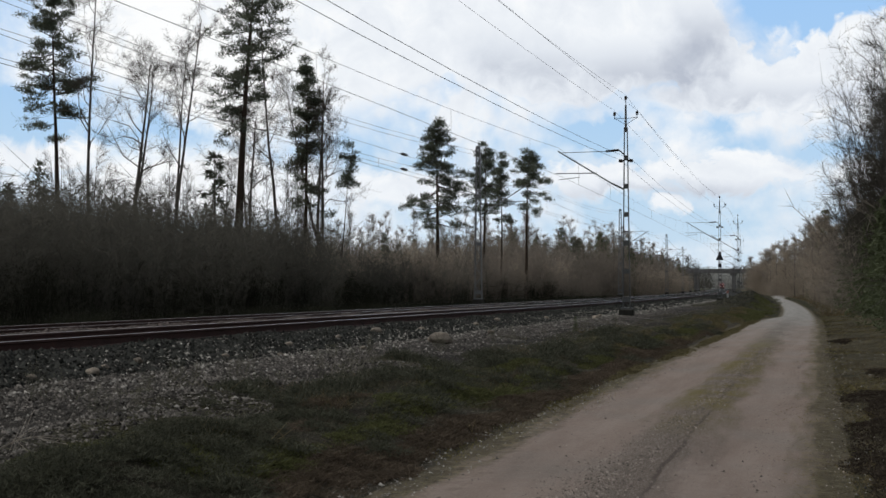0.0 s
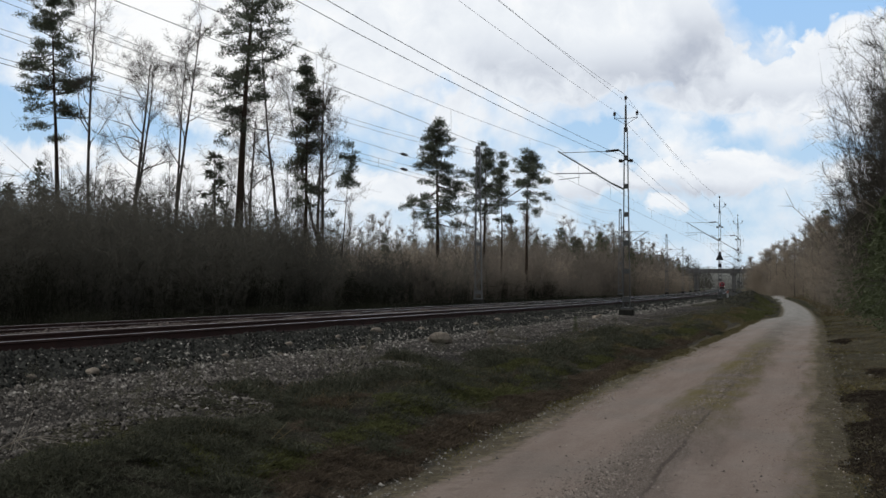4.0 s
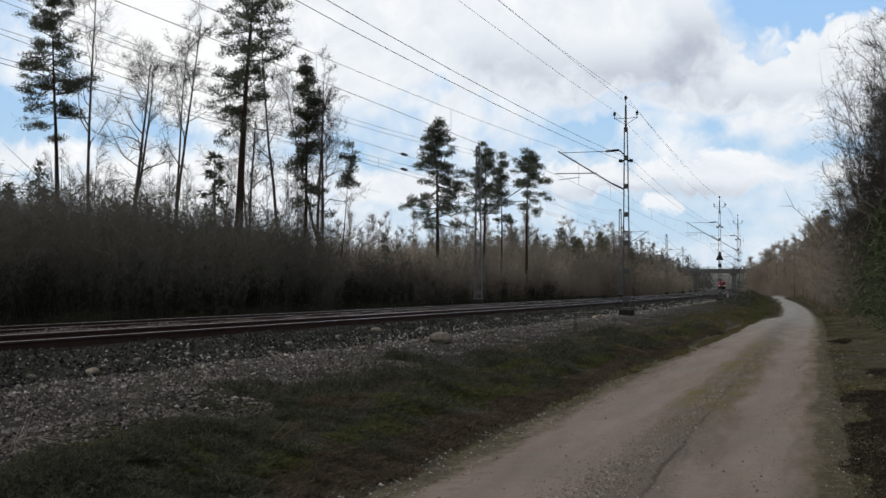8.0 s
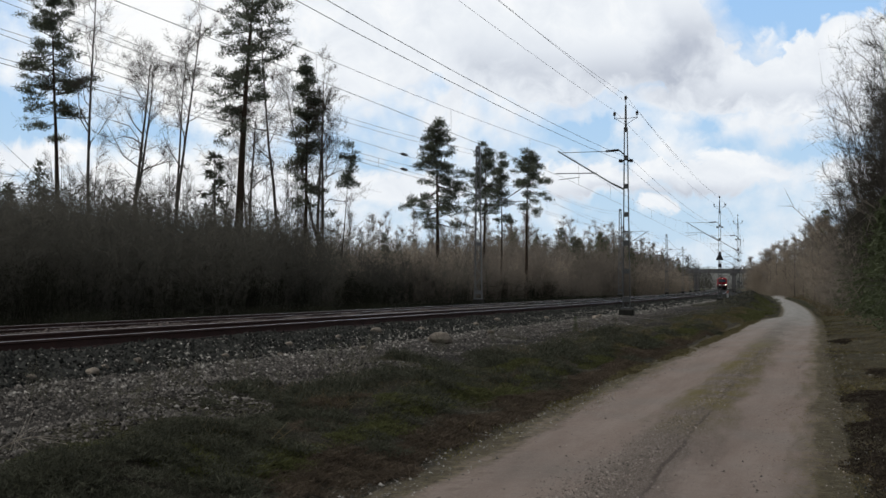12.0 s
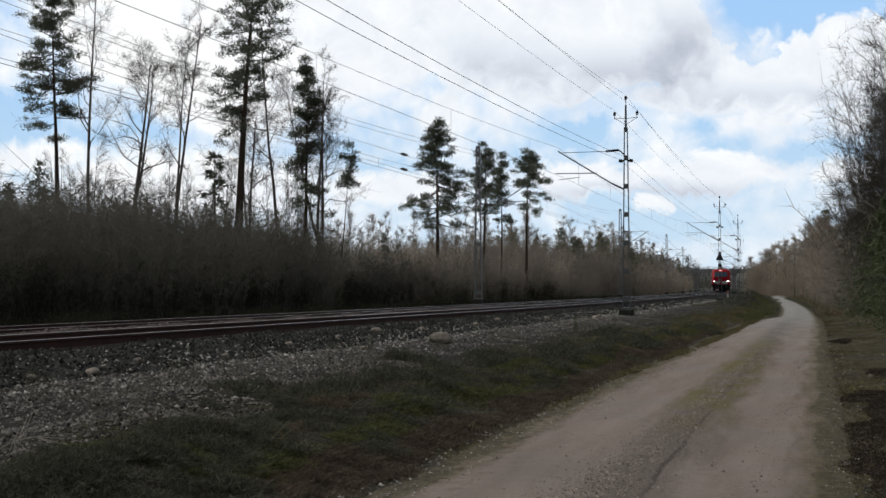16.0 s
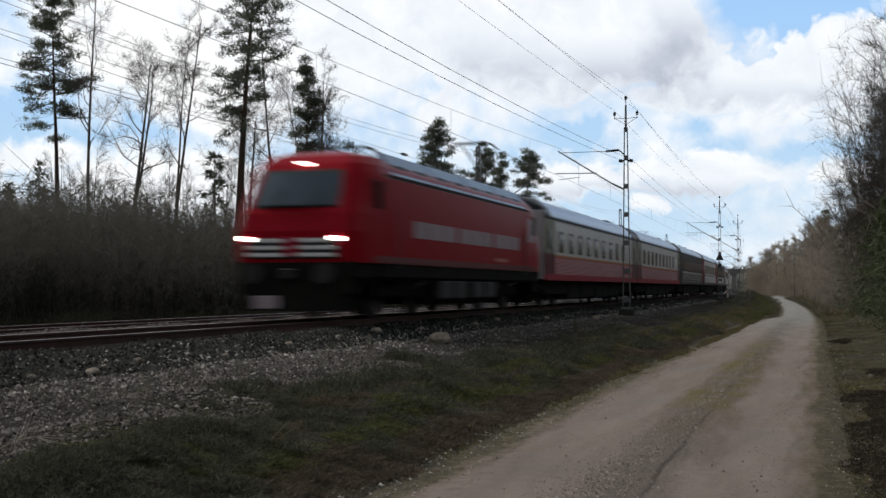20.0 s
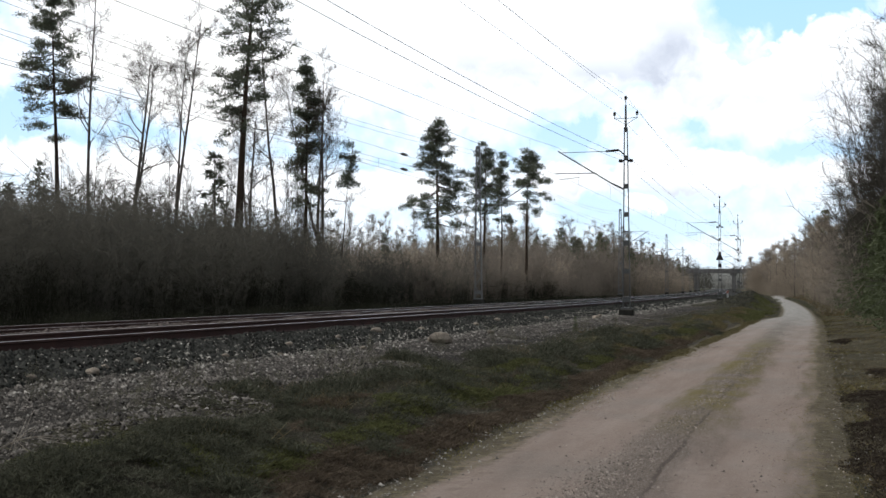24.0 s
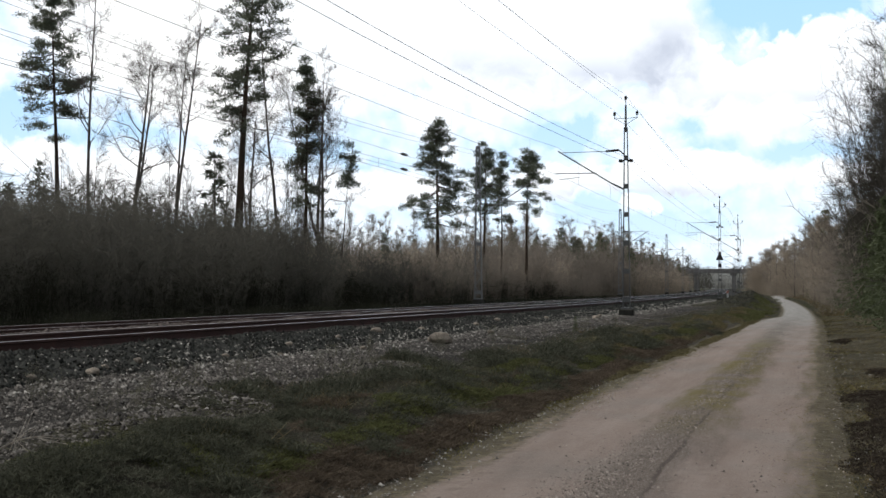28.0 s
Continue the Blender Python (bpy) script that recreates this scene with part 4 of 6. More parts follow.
def locomotive():
    lo = thing("electric_locomotive", "bright red four-axle electric locomotive with lit headlights", "locomotive")

    def front_x(z):
        return float(np.interp(z, [0.95, 1.35, 2.0, 2.4, 3.50, 3.70, 3.84, 3.95], [9.10, 9.22, 9.28, 9.16, 8.52, 8.30, 8.0, 7.5]))
    heights = [1.30, 1.60, 2.0, 2.4, 2.9, 3.30, 3.38, 3.58, 3.78, 3.93]
    wide = [1.5, 1.5, 1.5, 1.5, 1.5, 1.5, 1.485, 1.42, 1.25, 0.75]
    secs = []
    for sgn, pull, narrow in ((-1, 0.0, 0.83), (-1, 0.07, 0.89), (-1, 0.42, 0.975), (-1, 1.1, 1.0), (-1, 1.5, 1.0), (1, 1.5, 1.0), (1, 1.1, 1.0), (1, 0.42, 0.975), (1, 0.07, 0.89), (1, 0.0, 0.83)):
        right = [(sgn * (front_x(z) - pull), w * (narrow - (0.11 if narrow < 0.9 else 0.05 if narrow < 0.99 else 0.0) * min(max((z - 2.1) / 1.0, 0), 1)), z) for z, w in zip(heights, wide)]
        left = [(x, -y, z) for x, y, z in right]
        secs.append(right + left[::-1])
    k, h = 20, 10
    s = Shape().loft(secs, closed=True, cap=False)
    for i in (0, 9):
        for j in range(h - 1):
            s.f.append((i * k + j, i * k + j + 1, i * k + k - 2 - j, i * k + k - 1 - j))
    part("body", s, M_RED, lo, "glossy red body")
    # frame and skirts
    part("underframe", Shape().box(-9.0, -1.42, 0.92, 9.0, 1.42, 1.34, 0.06), M_FRAME, lo)
    part("transformer", Shape().box(-3.0, -1.30, 0.30, 3.0, 1.30, 0.95, 0.06), M_FRAME, lo)
    for e in (-1, 1):
        # cab front, each end
        part("apron", Shape().loft([[(e * x, y, z) for y, z in ((-1.28, 0.60), (1.28, 0.60), (1.36, 1.32), (-1.36, 1.32))] for x in (8.5, 9.2)]), M_FRAME, lo)
        part("snow_plough", Shape().loft([[(e * x, y * f, z) for y, z in ((-1.25, 0.22), (1.25, 0.22), (1.25, 0.62), (-1.25, 0.62))] for x, f in ((8.6, 1.0), (9.25, 0.9))]), M_FRAME, lo)
        part("guard_plate", Shape().box(min(e * 9.12, e * 9.27), -0.92, 0.26, max(e * 9.12, e * 9.27), -0.32, 0.56, 0.02), M_LETTER, lo, "pale plate under the buffer beam")
        ws = [(front_x(z) + 0.012, y, z) for z, y in ((2.58, 1.00), (2.64, 1.03), (2.95, 1.01), (3.28, 0.96), (3.36, 0.92))]
        part("windscreen_frame", Shape().loft([[(e * (front_x(z) + 0.006), y * u, z) for u in (1, 0.5, 0, -0.5, -1)] for z, y in ((2.52, 1.07), (2.95, 1.05), (3.42, 0.98))], closed=False), M_RUBBER, lo, "black surround of the windscreen")
        part("windscreen", Shape().loft([[(e * (x + 0.13 * (1 - u * u)), y * u, z) for u in (1, 0.8, 0.55, 0.28, 0, -0.28, -0.55, -0.8, -1)] for x, y, z in ws], closed=False), M_SCREEN, lo, "dark windscreen, reflected sky tinted in as blue", True)
        for y in (-0.55, 0.35):
            part("wiper", Shape().tube([(e * (front_x(2.52) + 0.15), y, 2.5), (e * (front_x(2.9) + 0.15), y + 0.28, 2.95)], 0.014, 4), M_RUBBER, lo)
        part("front_panel", Shape().box(min(e * 9.1, e * 9.265), -1.1, 1.38, max(e * 9.1, e * 9.265), 1.1, 1.90, 0.02), M_DARKSTEEL, lo, "dark panel behind the white bars")
        for z in (1.42, 1.58, 1.74):
            part("front_bar", Shape().box(min(e * 9.2, e * 9.31), -1.05 + 0.15 * (z > 1.7), z, max(e * 9.2, e * 9.31), 1.05 - 0.15 * (z > 1.7), z + 0.085, 0.01), M_WHITE, lo, "white bar across the front")
        part("emblem", Shape().box(min(e * 9.25, e * 9.325), -0.16, 1.42, max(e * 9.25, e * 9.325), 0.16, 1.86, 0.02), M_COACHRED, lo, "plain dark red shield")
        for y in (-1.0, 1.0):
            part("headlight", Shape().box(min(e * 9.0, e * 9.30), y * 1.09 - 0.135, 1.785, max(e * 9.0, e * 9.30), y * 1.09 + 0.135, 1.865, 0.02), M_LAMP if e > 0 else M_GLASS, lo, "lit headlight" if e > 0 else "")
            part("side_post", Shape().box(min(e * 8.3, e * 8.7), y * 1.0 - 0.03, 2.5, max(e * 8.3, e * 8.7), y + 0.03, 3.2), M_GLASS, lo)
        part("top_light", Shape().box(min(e * 8.25, e * 8.50), -0.19, 3.545, max(e * 8.25, e * 8.52), 0.19, 3.59, 0.01), M_TOPLAMP if e > 0 else M_GLASS, lo, "lit top headlight" if e > 0 else "")
        part("coupling", Shape().box(min(e * 9.2, e * 9.5), -0.12, 0.92, max(e * 9.2, e * 9.5), 0.12, 1.16, 0.03), M_DARKSTEEL, lo)
        buffers(lo, e * 9.13, e)
        for y in (-1, 1):
            part("cab_side_window", Shape().box(min(e * 7.5, e * 8.0), y * 1.505 - 0.008, 2.55, max(e * 7.5, e * 8.0), y * 1.505 + 0.008, 3.2), M_GLASS, lo)
            door = part("cab_door", Shape().box(min(e * 6.5, e * 7.2), y * 1.502 - 0.008, 1.4, max(e * 6.5, e * 7.2), y * 1.502 + 0.008, 3.3), M_RED, lo)
            part("handrail", Shape().tube([(e * 6.4, y * 1.56, 1.2), (e * 6.4, y * 1.56, 2.6)], 0.018, 6), M_GALV, door)
    for y in (-1, 1):
        # roof edge grilles and lettering blocks
        for xa, xb in ((-6.7, -3.4), (-3.25, -0.1), (0.05, 3.2), (3.35, 6.7)):
            part("roof_panel", Shape().loft([[(x, y * a, z) for a, z in ((1.49, 3.42), (1.16, 3.97), (1.0, 3.99), (1.0, 3.5))] for x in (xa, xb)]), M_PALEROOF, lo, "grey sloping roof panel, sky reflection painted in")
            for k in range(2):
                xg = xa + (xb - xa) * (k + 0.5) / 2
                part("roof_grille", Shape().loft([[(x, y * a, z) for a, z in ((1.40, 3.597), (1.33, 3.714), (1.32, 3.70), (1.385, 3.585))] for x in (xg - 0.5, xg + 0.5)]), M_DARKSTEEL, lo, "dark slatted roof grille")
        part("lower_skirt", Shape().box(-7.6, y * 1.46 - 0.02, 0.98, 7.6, y * 1.46 + 0.02, 1.31, 0.01), M_FRAME, lo, "dark skirt along the side")
        part("dark_line", Shape().box(-7.2, y * 1.497 - 0.008, 3.33, 7.2, y * 1.497 + 0.008, 3.40), M_RUBBER, lo)
        part("dark_sill", Shape().box(-7.9, y * 1.504 - 0.008, 1.31, 7.9, y * 1.504 + 0.008, 1.47), M_DEEPRED, lo, "darker red lower edge of the side")
        for x0, x1 in ((-5.6, -4.7), (-4.6, -3.7), (-3.6, -2.6), (-2.2, -1.2), (-1.1, 0.0), (0.1, 1.2), (1.6, 2.7), (2.8, 3.9), (4.0, 5.2)):
            part("lettering_block", Shape().box(x0, y * 1.503 - 0.008, 1.98, x1, y * 1.503 + 0.008, 2.40), M_LETTER, lo, "white lettering reduced to a plain bar")
        part("white_panel", Shape().box(-7.9, y * 1.503 - 0.008, 2.3, -6.9, y * 1.503 + 0.008, 3.1), M_LETTER, lo)
        part("small_lettering", Shape().box(-4.2, y * 1.503 - 0.008, 1.55, -2.6, y * 1.503 + 0.008, 1.66), M_MARK, lo)
    part("roof_box", Shape().box(-2.2, -0.7, 3.86, 2.2, 0.7, 4.14, 0.05), M_DARKSTEEL, lo)
    for x in (-3.2, 3.2):
        part("roof_insulator", Shape().tube([(x, 0.5, 3.76), (x, 0.5, 4.0), (x, 0.5, 4.12)], [0.09, 0.09, 0.05], 8), M_INSUL, lo)
    part("roof_bus_bar", Shape().tube([(-3.2, 0.5, 4.12), (3.2, 0.5, 4.12)], 0.025, 6), M_WIRE, lo)

    def pantograph(x, up):
        pg = part("pantograph_base", Shape().box(x - 0.8, -0.55, 3.86, x + 0.8, 0.55, 3.94, 0.02), M_DARKSTEEL, lo)
        top = 5.56 if up else 4.2
        knee = (x - 1.15, 0, 4.0 + (top - 4.0) * 0.45)
        part("lower_arm", Shape().tube([(x + 0.7, 0, 4.0), knee], 0.05, 6), M_DARKSTEEL, pg)
        for y in (-0.35, 0.35):
            part("upper_arm", Shape().tube([(knee[0], y * 0.3, knee[2]), (x + 0.4, y, top - 0.06)], 0.025, 6), M_DARKSTEEL, pg)
        for dx in (0.25, 0.55):
            part("collector_strip", Shape().tube([(x + dx, -0.9, top - 0.22), (x + dx, -0.62, top), (x + dx, 0.62, top), (x + dx, 0.9, top - 0.22)], 0.025, 6), M_DARKSTEEL, pg)
        for y in (-0.45, 0.45):
            part("base_insulator", Shape().tube([(x + 0.5, y, 3.74), (x + 0.5, y, 3.88)], 0.08, 8), M_INSUL, pg)
    pantograph(-5.6, True)
    pantograph(5.6, False)
    for x in (-4.75, 4.75):
        bogie(lo, x, 3.0, 0.6)
        for y in (-1.12, 1.12):
            for dx in (-0.55, 0.55):
                part("coil_spring", Shape().tube([(x + dx, y, 0.72), (x + dx, y, 1.12)], 0.12, 10), M_DARKSTEEL, lo)
            part("damper", Shape().tube([(x - 1.9, y * 1.05, 0.95), (x - 0.8, y * 1.05, 0.82)], 0.05, 8), M_GALV, lo)
    for y in (-1.36, 1.36):
        for x in (-2.3, -0.9, 0.9, 2.3):
            part("tank", Shape().box(x - 0.6, y - 0.1, 0.42, x + 0.6, y + 0.1, 0.92, 0.04), M_DARKSTEEL, lo, "box under the body")
    return lo


loco = locomotive()
c1 = coach("red", "cream and red ribbed coach with grey roof, coupled in a train")
c2 = copy_thing(c1, Matrix())
c3 = coach("night", "dark blue coach with thin silver lines, coupled in a train")
c4 = coach("pale", "white and silver coach with red ends, coupled in a train")
c5 = coach("band", "coach with dark window band and ribbed pale lower side")
c6 = coach("last", "ribbed silver coach with dark ends, last of the train")


# ---- sky backdrop ----
az, el = np.meshgrid(np.radians(np.linspace(-34, 34, 69)), np.radians(np.linspace(-1.5, 20, 22)), indexing="ij")
R = 3800.0
sky_v = np.stack([R * np.sin(az) * np.cos(el), R * np.cos(az) * np.cos(el), EYE + R * np.sin(el)], -1).reshape(-1, 3)
i = (np.arange(68)[:, None] * 22 + np.arange(21)[None]).ravel()
me = tri_mesh("cloud_backdrop", sky_v, np.stack([i, i + 1, i + 23, i + 22], -1), np.degrees(np.stack([az, el], -1)).reshape(-1, 2))
me.materials.append(M_CLOUD)
clouds = tagged(new("cloud_backdrop", me), "broken white clouds over pale blue sky", "sky", "", "structure")


# ---- plants ----
def grow(rng, height, r, start, spread, twig_n, lean=0.0, fork=0.0, depth=2, limb_up=0.8, limb_n=14, twig_len=0.9, droop=0.0, twig_r=0.007, sub_n=0, bend=0.20):
    """A bare tree: trunk and limb tubes as a Shape, twigs as spike arrays."""
    wood, p0s, p1s, rs, t0s, t1s = Shape(), [], [], [], [], []

    def run(p, d, length, rad, level):
        n = 7 if level == 0 else 4
        pts, rads, dirs = [p.copy()], [rad], [d.copy()]
        for i in range(n):
            d = (d + rng.normal(size=3) * (0.03 if level == 0 else bend) + np.array([0, 0, 0.07 if level else 0.16])).astype(float)
            d /= np.linalg.norm(d)
            p = p + d * length / n
            pts.append(p.copy())
            rads.append(rad * (1 - 0.82 * (i + 1) / n))
            dirs.append(d.copy())
        if level < 2 or rad > 0.03:
            wood.tube([tuple(q) for q in pts], rads, 7 if level == 0 else 4, cap=False)
        else:
            for q0, q1, ra in zip(pts[:-1], pts[1:], rads):
                p0s.append(q0), p1s.append(q1 + (q1 - q0) * 0.3), rs.append(max(ra, 0.006))
        if level < depth:
            k = limb_n if level == 0 else sub_n or max(3, limb_n // 3)
            for j in range(k):
                u = start + (1 - start) * (j + rng.random()) / k if level == 0 else 0.25 + 0.75 * rng.random()
                i = min(int(u * n), n - 1)
                w = u * n - i
                q = pts[i] * (1 - w) + pts[i + 1] * w
                ang = rng.random() * 2 * math.pi
                side = np.array([math.cos(ang), math.sin(ang), 0])
                dd = dirs[i] * limb_up + side * (1 - 0.25 * u) + np.array([0, 0, -droop])
                dd /= np.linalg.norm(dd)
                ln = spread * (1.15 - 0.75 * u) * (0.6 + 0.6 * rng.random()) if level == 0 else length * 0.55 * (0.5 + 0.7 * rng.random())
                run(q, dd, ln, max(rads[i] * (0.5 if level == 0 else 0.55), 0.010 if level < 2 else 0.006), level + 1)
        if level >= max(1, depth - 1):
            for _ in range(twig_n):
                i = rng.integers(1, n + 1)
                q = pts[i] + (pts[i - 1] - pts[i]) * rng.random()
                dd = dirs[i] * 0.5 + rng.normal(size=3) * 0.65 + np.array([0, 0, 0.15 - droop])
                dd /= np.linalg.norm(dd)
                t0s.append(q), t1s.append(q + dd * twig_len * (0.4 + 0.8 * rng.random()))
        return pts

    d0 = np.array([lean, 0.2 * lean, 1.0])
    d0 /= np.linalg.norm(d0)
    stem = run(np.array([0.0, 0, -0.3]), d0, height, r, 0)
    if fork:
        i = int(fork * 7)
        run(stem[i], np.array([0.26, -0.1, 1.0]) / 1.04, height * (1 - i / 7) * 0.95, r * (1 - 0.82 * i / 7) * 0.85, 0)
    tv, tt = merged([spikes(np.array(p0s), np.array(p1s), np.array(rs), rng), spikes(np.array(t0s), np.array(t1s), twig_r, rng, 1)])
    return wood, tv, tt


def bare_tree(name, label, rng, bark, twig, group="", **kw):
    wood, tv, tt = grow(rng, **kw)
    ob = thing(name, label, "tree", group)
    part("trunk", wood, bark, ob, "", True)
    part("crown", tri_mesh("crown", tv, tt), twig, ob)
    return ob


def pine(label, rng, height, r, start, spread, clumps=70, dense=70, name="pine_tree", flat=0.45, size=0.50, cone=False):
    """A Scots pine: bare stem, uneven crown of needle clumps on limbs."""
    ob = thing(name, label, "tree", "tall pines")
    wood = Shape()
    pts, p, d = [], np.array([0.0, 0, -0.3]), np.array([0.0, 0, 1.0])
    for i in range(11):
        pts.append(p.copy())
        d = d + rng.normal(size=3) * 0.02
        d[2] = 1
        p = p + d * (height + 0.2) / 10
    wood.tube([tuple(q) for q in pts], [r * (1 - 0.092 * i) ** 1.25 for i in range(11)], 8, cap=False)
    p0s, p1s = [], []
    for j in range(clumps):
        u = start + (1 - start) * (j + 0.7 * rng.random()) / clumps
        k = min(int(u * 10), 9)
        q = pts[k] + (pts[k + 1] - pts[k]) * (u * 10 - k)
        v = (u - start) / (1 - start)
        if v < 0.3 and rng.random() > 0.45 + v:      # bare stretches low on the stem
            continue
        reach = spread * float(np.interp(v, [0, 0.15, 0.45, 0.75, 1], [0.9, 1.0, 0.75, 0.42, 0.06] if cone else [0.6, 0.85, 1.0, 0.7, 0.15])) * (0.35 + 0.7 * rng.random()) + 0.15
        ang = rng.random() * 2 * math.pi
        out = np.array([math.cos(ang), math.sin(ang), 0])
        rise = float(np.interp(v, [0, 0.5, 1], [-0.30, 0.0, 0.6])) + rng.normal() * 0.30
        e = q + out * reach + np.array([0, 0, reach * rise])
        mid = (q + e) / 2 + np.array([0, 0, -0.05 * reach])
        wood.tube([tuple(q), tuple(mid), tuple(e)], [0.026 + 0.010 * spread * (1 - v), 0.02, 0.008], 4, cap=False)
        # flat pads of needles along the outer part of the limb
        for w in range(int(3 + reach * 2.4)):
            at = 0.30 + 0.75 * rng.random()
            side = np.array([-out[1], out[0], 0]) * rng.normal() * 0.30 * reach * at
            c = q + (e - q) * at + side + np.array([0, 0, 0.08 + 0.16 * rng.normal()])
            pad = size * (0.55 + 0.6 * rng.random())
            m = int(dense * pad * pad / (size * size) * 0.8)
            off = rng.normal(size=(m, 3))
            off *= (rng.random((m, 1)) ** 0.6) / (np.linalg.norm(off, axis=1, keepdims=True) + 1e-6)
            a = c + off * np.array([1, 1, flat]) * pad
            dirs = off * 0.6 + rng.normal(size=(m, 3)) * 0.45 + np.array([0, 0, 0.4])
            p0s.append(a)
            p1s.append(a + dirs * 0.16)
    tv, tt = spikes(np.concatenate(p0s), np.concatenate(p1s), 0.030, rng, 1)
    part("trunk", wood, M_PINEBARK, ob, "dark bark, reddish higher up", True)
    part("crown", tri_mesh("crown", tv, tt), M_NEEDLE, ob, "dark green needle clumps")
    return ob


def spruce(label, rng, height, spread, rows=24, dense=20, group="young conifers", needles=None):
    ob = thing("spruce_tree", label, "tree", group)
    part("trunk", Shape().tube([(0, 0, -0.3), (0, 0, height * 0.5), (0, 0, height)], [0.02 * height * 0.7, 0.01 * height, 0.01], 6, cap=False), M_BARK, ob)
    p0s, p1s = [], []
    for j in range(rows):
        for k in range(7):
            u = 0.05 + 0.95 * (j + 3.0 * rng.random() - 1.0) / rows
            u = min(max(u, 0.04), 0.99)
            ang = rng.random() * 2 * math.pi
            ln = spread * (1 - u) ** 0.8 * (0.6 + 0.55 * rng.random()) + 0.12
            t = rng.random(dense) ** 0.7
            a = np.stack([np.cos(ang) * ln * t, np.sin(ang) * ln * t, height * u - 0.30 * ln * t + 0.12 * ln * t * t], -1) + rng.normal(size=(dense, 3)) * 0.06 * (0.5 + ln * 0.4)
            dirs = np.stack([np.full(dense, math.cos(ang)), np.full(dense, math.sin(ang)), np.full(dense, -0.25)], -1) * 0.5 + rng.normal(size=(dense, 3)) * 0.5
            p0s.append(a)
            p1s.append(a + dirs * 0.24)
    tv, tt = spikes(np.concatenate(p0s), np.concatenate(p1s), 0.040, rng, 1)
    part("crown", tri_mesh("crown", tv, tt), needles or M_SPRUCE, ob, "dense green needles")
    return ob


def on_ground(x, y, sink=0.0):
    s, lat = to_line(x, y)
    return float(ground_z(s, lat)) - sink


def stand(ob, x, y, turn=0.0, scale=1.0):
    ob.matrix_world = Matrix.Translation((x, y, on_ground(x, y, 0.05))) @ Matrix.Rotation(turn, 4, "Z") @ Matrix.Diagonal((scale, scale, scale, 1))
    return ob


def copy_at(ob, x, y, turn, scale):
    c = copy_thing(ob, Matrix.Translation((x, y, on_ground(x, y, 0.05))) @ Matrix.Rotation(turn, 4, "Z"))
    c.scale = (scale, scale, scale)
    return c


# tall pines over the thicket: x, y, height, stem radius, crown start, spread, clumps
PINES = [(-24.9, 80, 20.6, 0.24, 0.50, 2.5, 30), (-12.6, 76, 21.6, 0.36, 0.50, 2.9, 30), (-9.0, 80, 15.6, 0.18, 0.40, 1.6, 26),
         (-0.4, 98, 14.4, 0.22, 0.44, 3.5, 34), (3.6, 112, 13.8, 0.2, 0.58, 2.5, 22), (4.9, 104, 12.4, 0.13, 0.58, 1.4, 13),
         (7.2, 106, 13.0, 0.2, 0.68, 2.2, 17), (-6.9, 82, 10.3, 0.08, 0.62, 0.9, 7)]
for k, (x, y, h, r, st, sp, cl) in enumerate(PINES):
    stand(pine("tall Scots pine with dark uneven crown above the thicket", np.random.default_rng(40 + k), h, r, st, sp, int(cl * 1.9), 120, cone=k in (2, 3, 4, 5)), x, y, k * 1.3)
# slender bare birches and an oak: x, y, height, radius, fork, spread
BIRCH = [(-22.2, 78, 19.5, 0.15, 0.0, 3.0), (-19.6, 78, 15.0, 0.18, 0.48, 3.6), (-17.4, 79, 18.2, 0.14, 0.33, 2.6), (-10.8, 82, 18.2, 0.14, 0.0, 3.2),
         (-8.6, 84, 15.2, 0.15, 0.3, 3.2), (-12.2, 77.4, 12.0, 0.13, 0.30, 3.0), (-7.9, 82, 13.4, 0.13, 0.3, 3.0)]
for k, (x, y, h, r, fk, sp) in enumerate(BIRCH):
    stand(bare_tree("birch_tree", "tall bare birch with fine twigs above the thicket", np.random.default_rng(60 + k), M_BARK, M_FINETWIG, "bare birches",
                    height=h, r=r, start=0.46, spread=sp * 1.5, twig_n=9, fork=fk, limb_n=12, sub_n=5, depth=3, twig_len=0.5, limb_up=1.35, twig_r=0.0050, bend=0.34), x, y, k * 0.9)

# young conifers at the edge of the thicket
rng = np.random.default_rng(5)
spr = [spruce("young spruce with dense green boughs at the wood edge", np.random.default_rng(80 + k), 6.0, 1.45, 22, 15) for k in range(3)]
for ob, (s, lat, h) in zip(spr, ((62, 13.9, 3.4), (69, 13.8, 4.2), (77, 13.6, 4.4))):
    x, y, _h = at_line(s, lat)
    stand(ob, float(x), float(y), 0.4, h / 6)
airy = [spruce("young spruce with gaps between its boughs, standing in the thicket", np.random.default_rng(95 + k), 6.0, 1.25, 17, 9, "young conifers", M_NEEDLE) for k in range(3)]
for ob, (x, y, sc) in zip(airy, ((-14.1, 76, 1.5), (-25.6, 78, 1.38), (-4.6, 97, 0.85))):
    stand(ob, x, y, 0.4, sc)
for x, y, sc in ((-28.2, 80, 1.2), (-20.2, 76, 1.0)):
    copy_at(airy[int(rng.integers(3))], x, y, rng.random() * 6, sc)


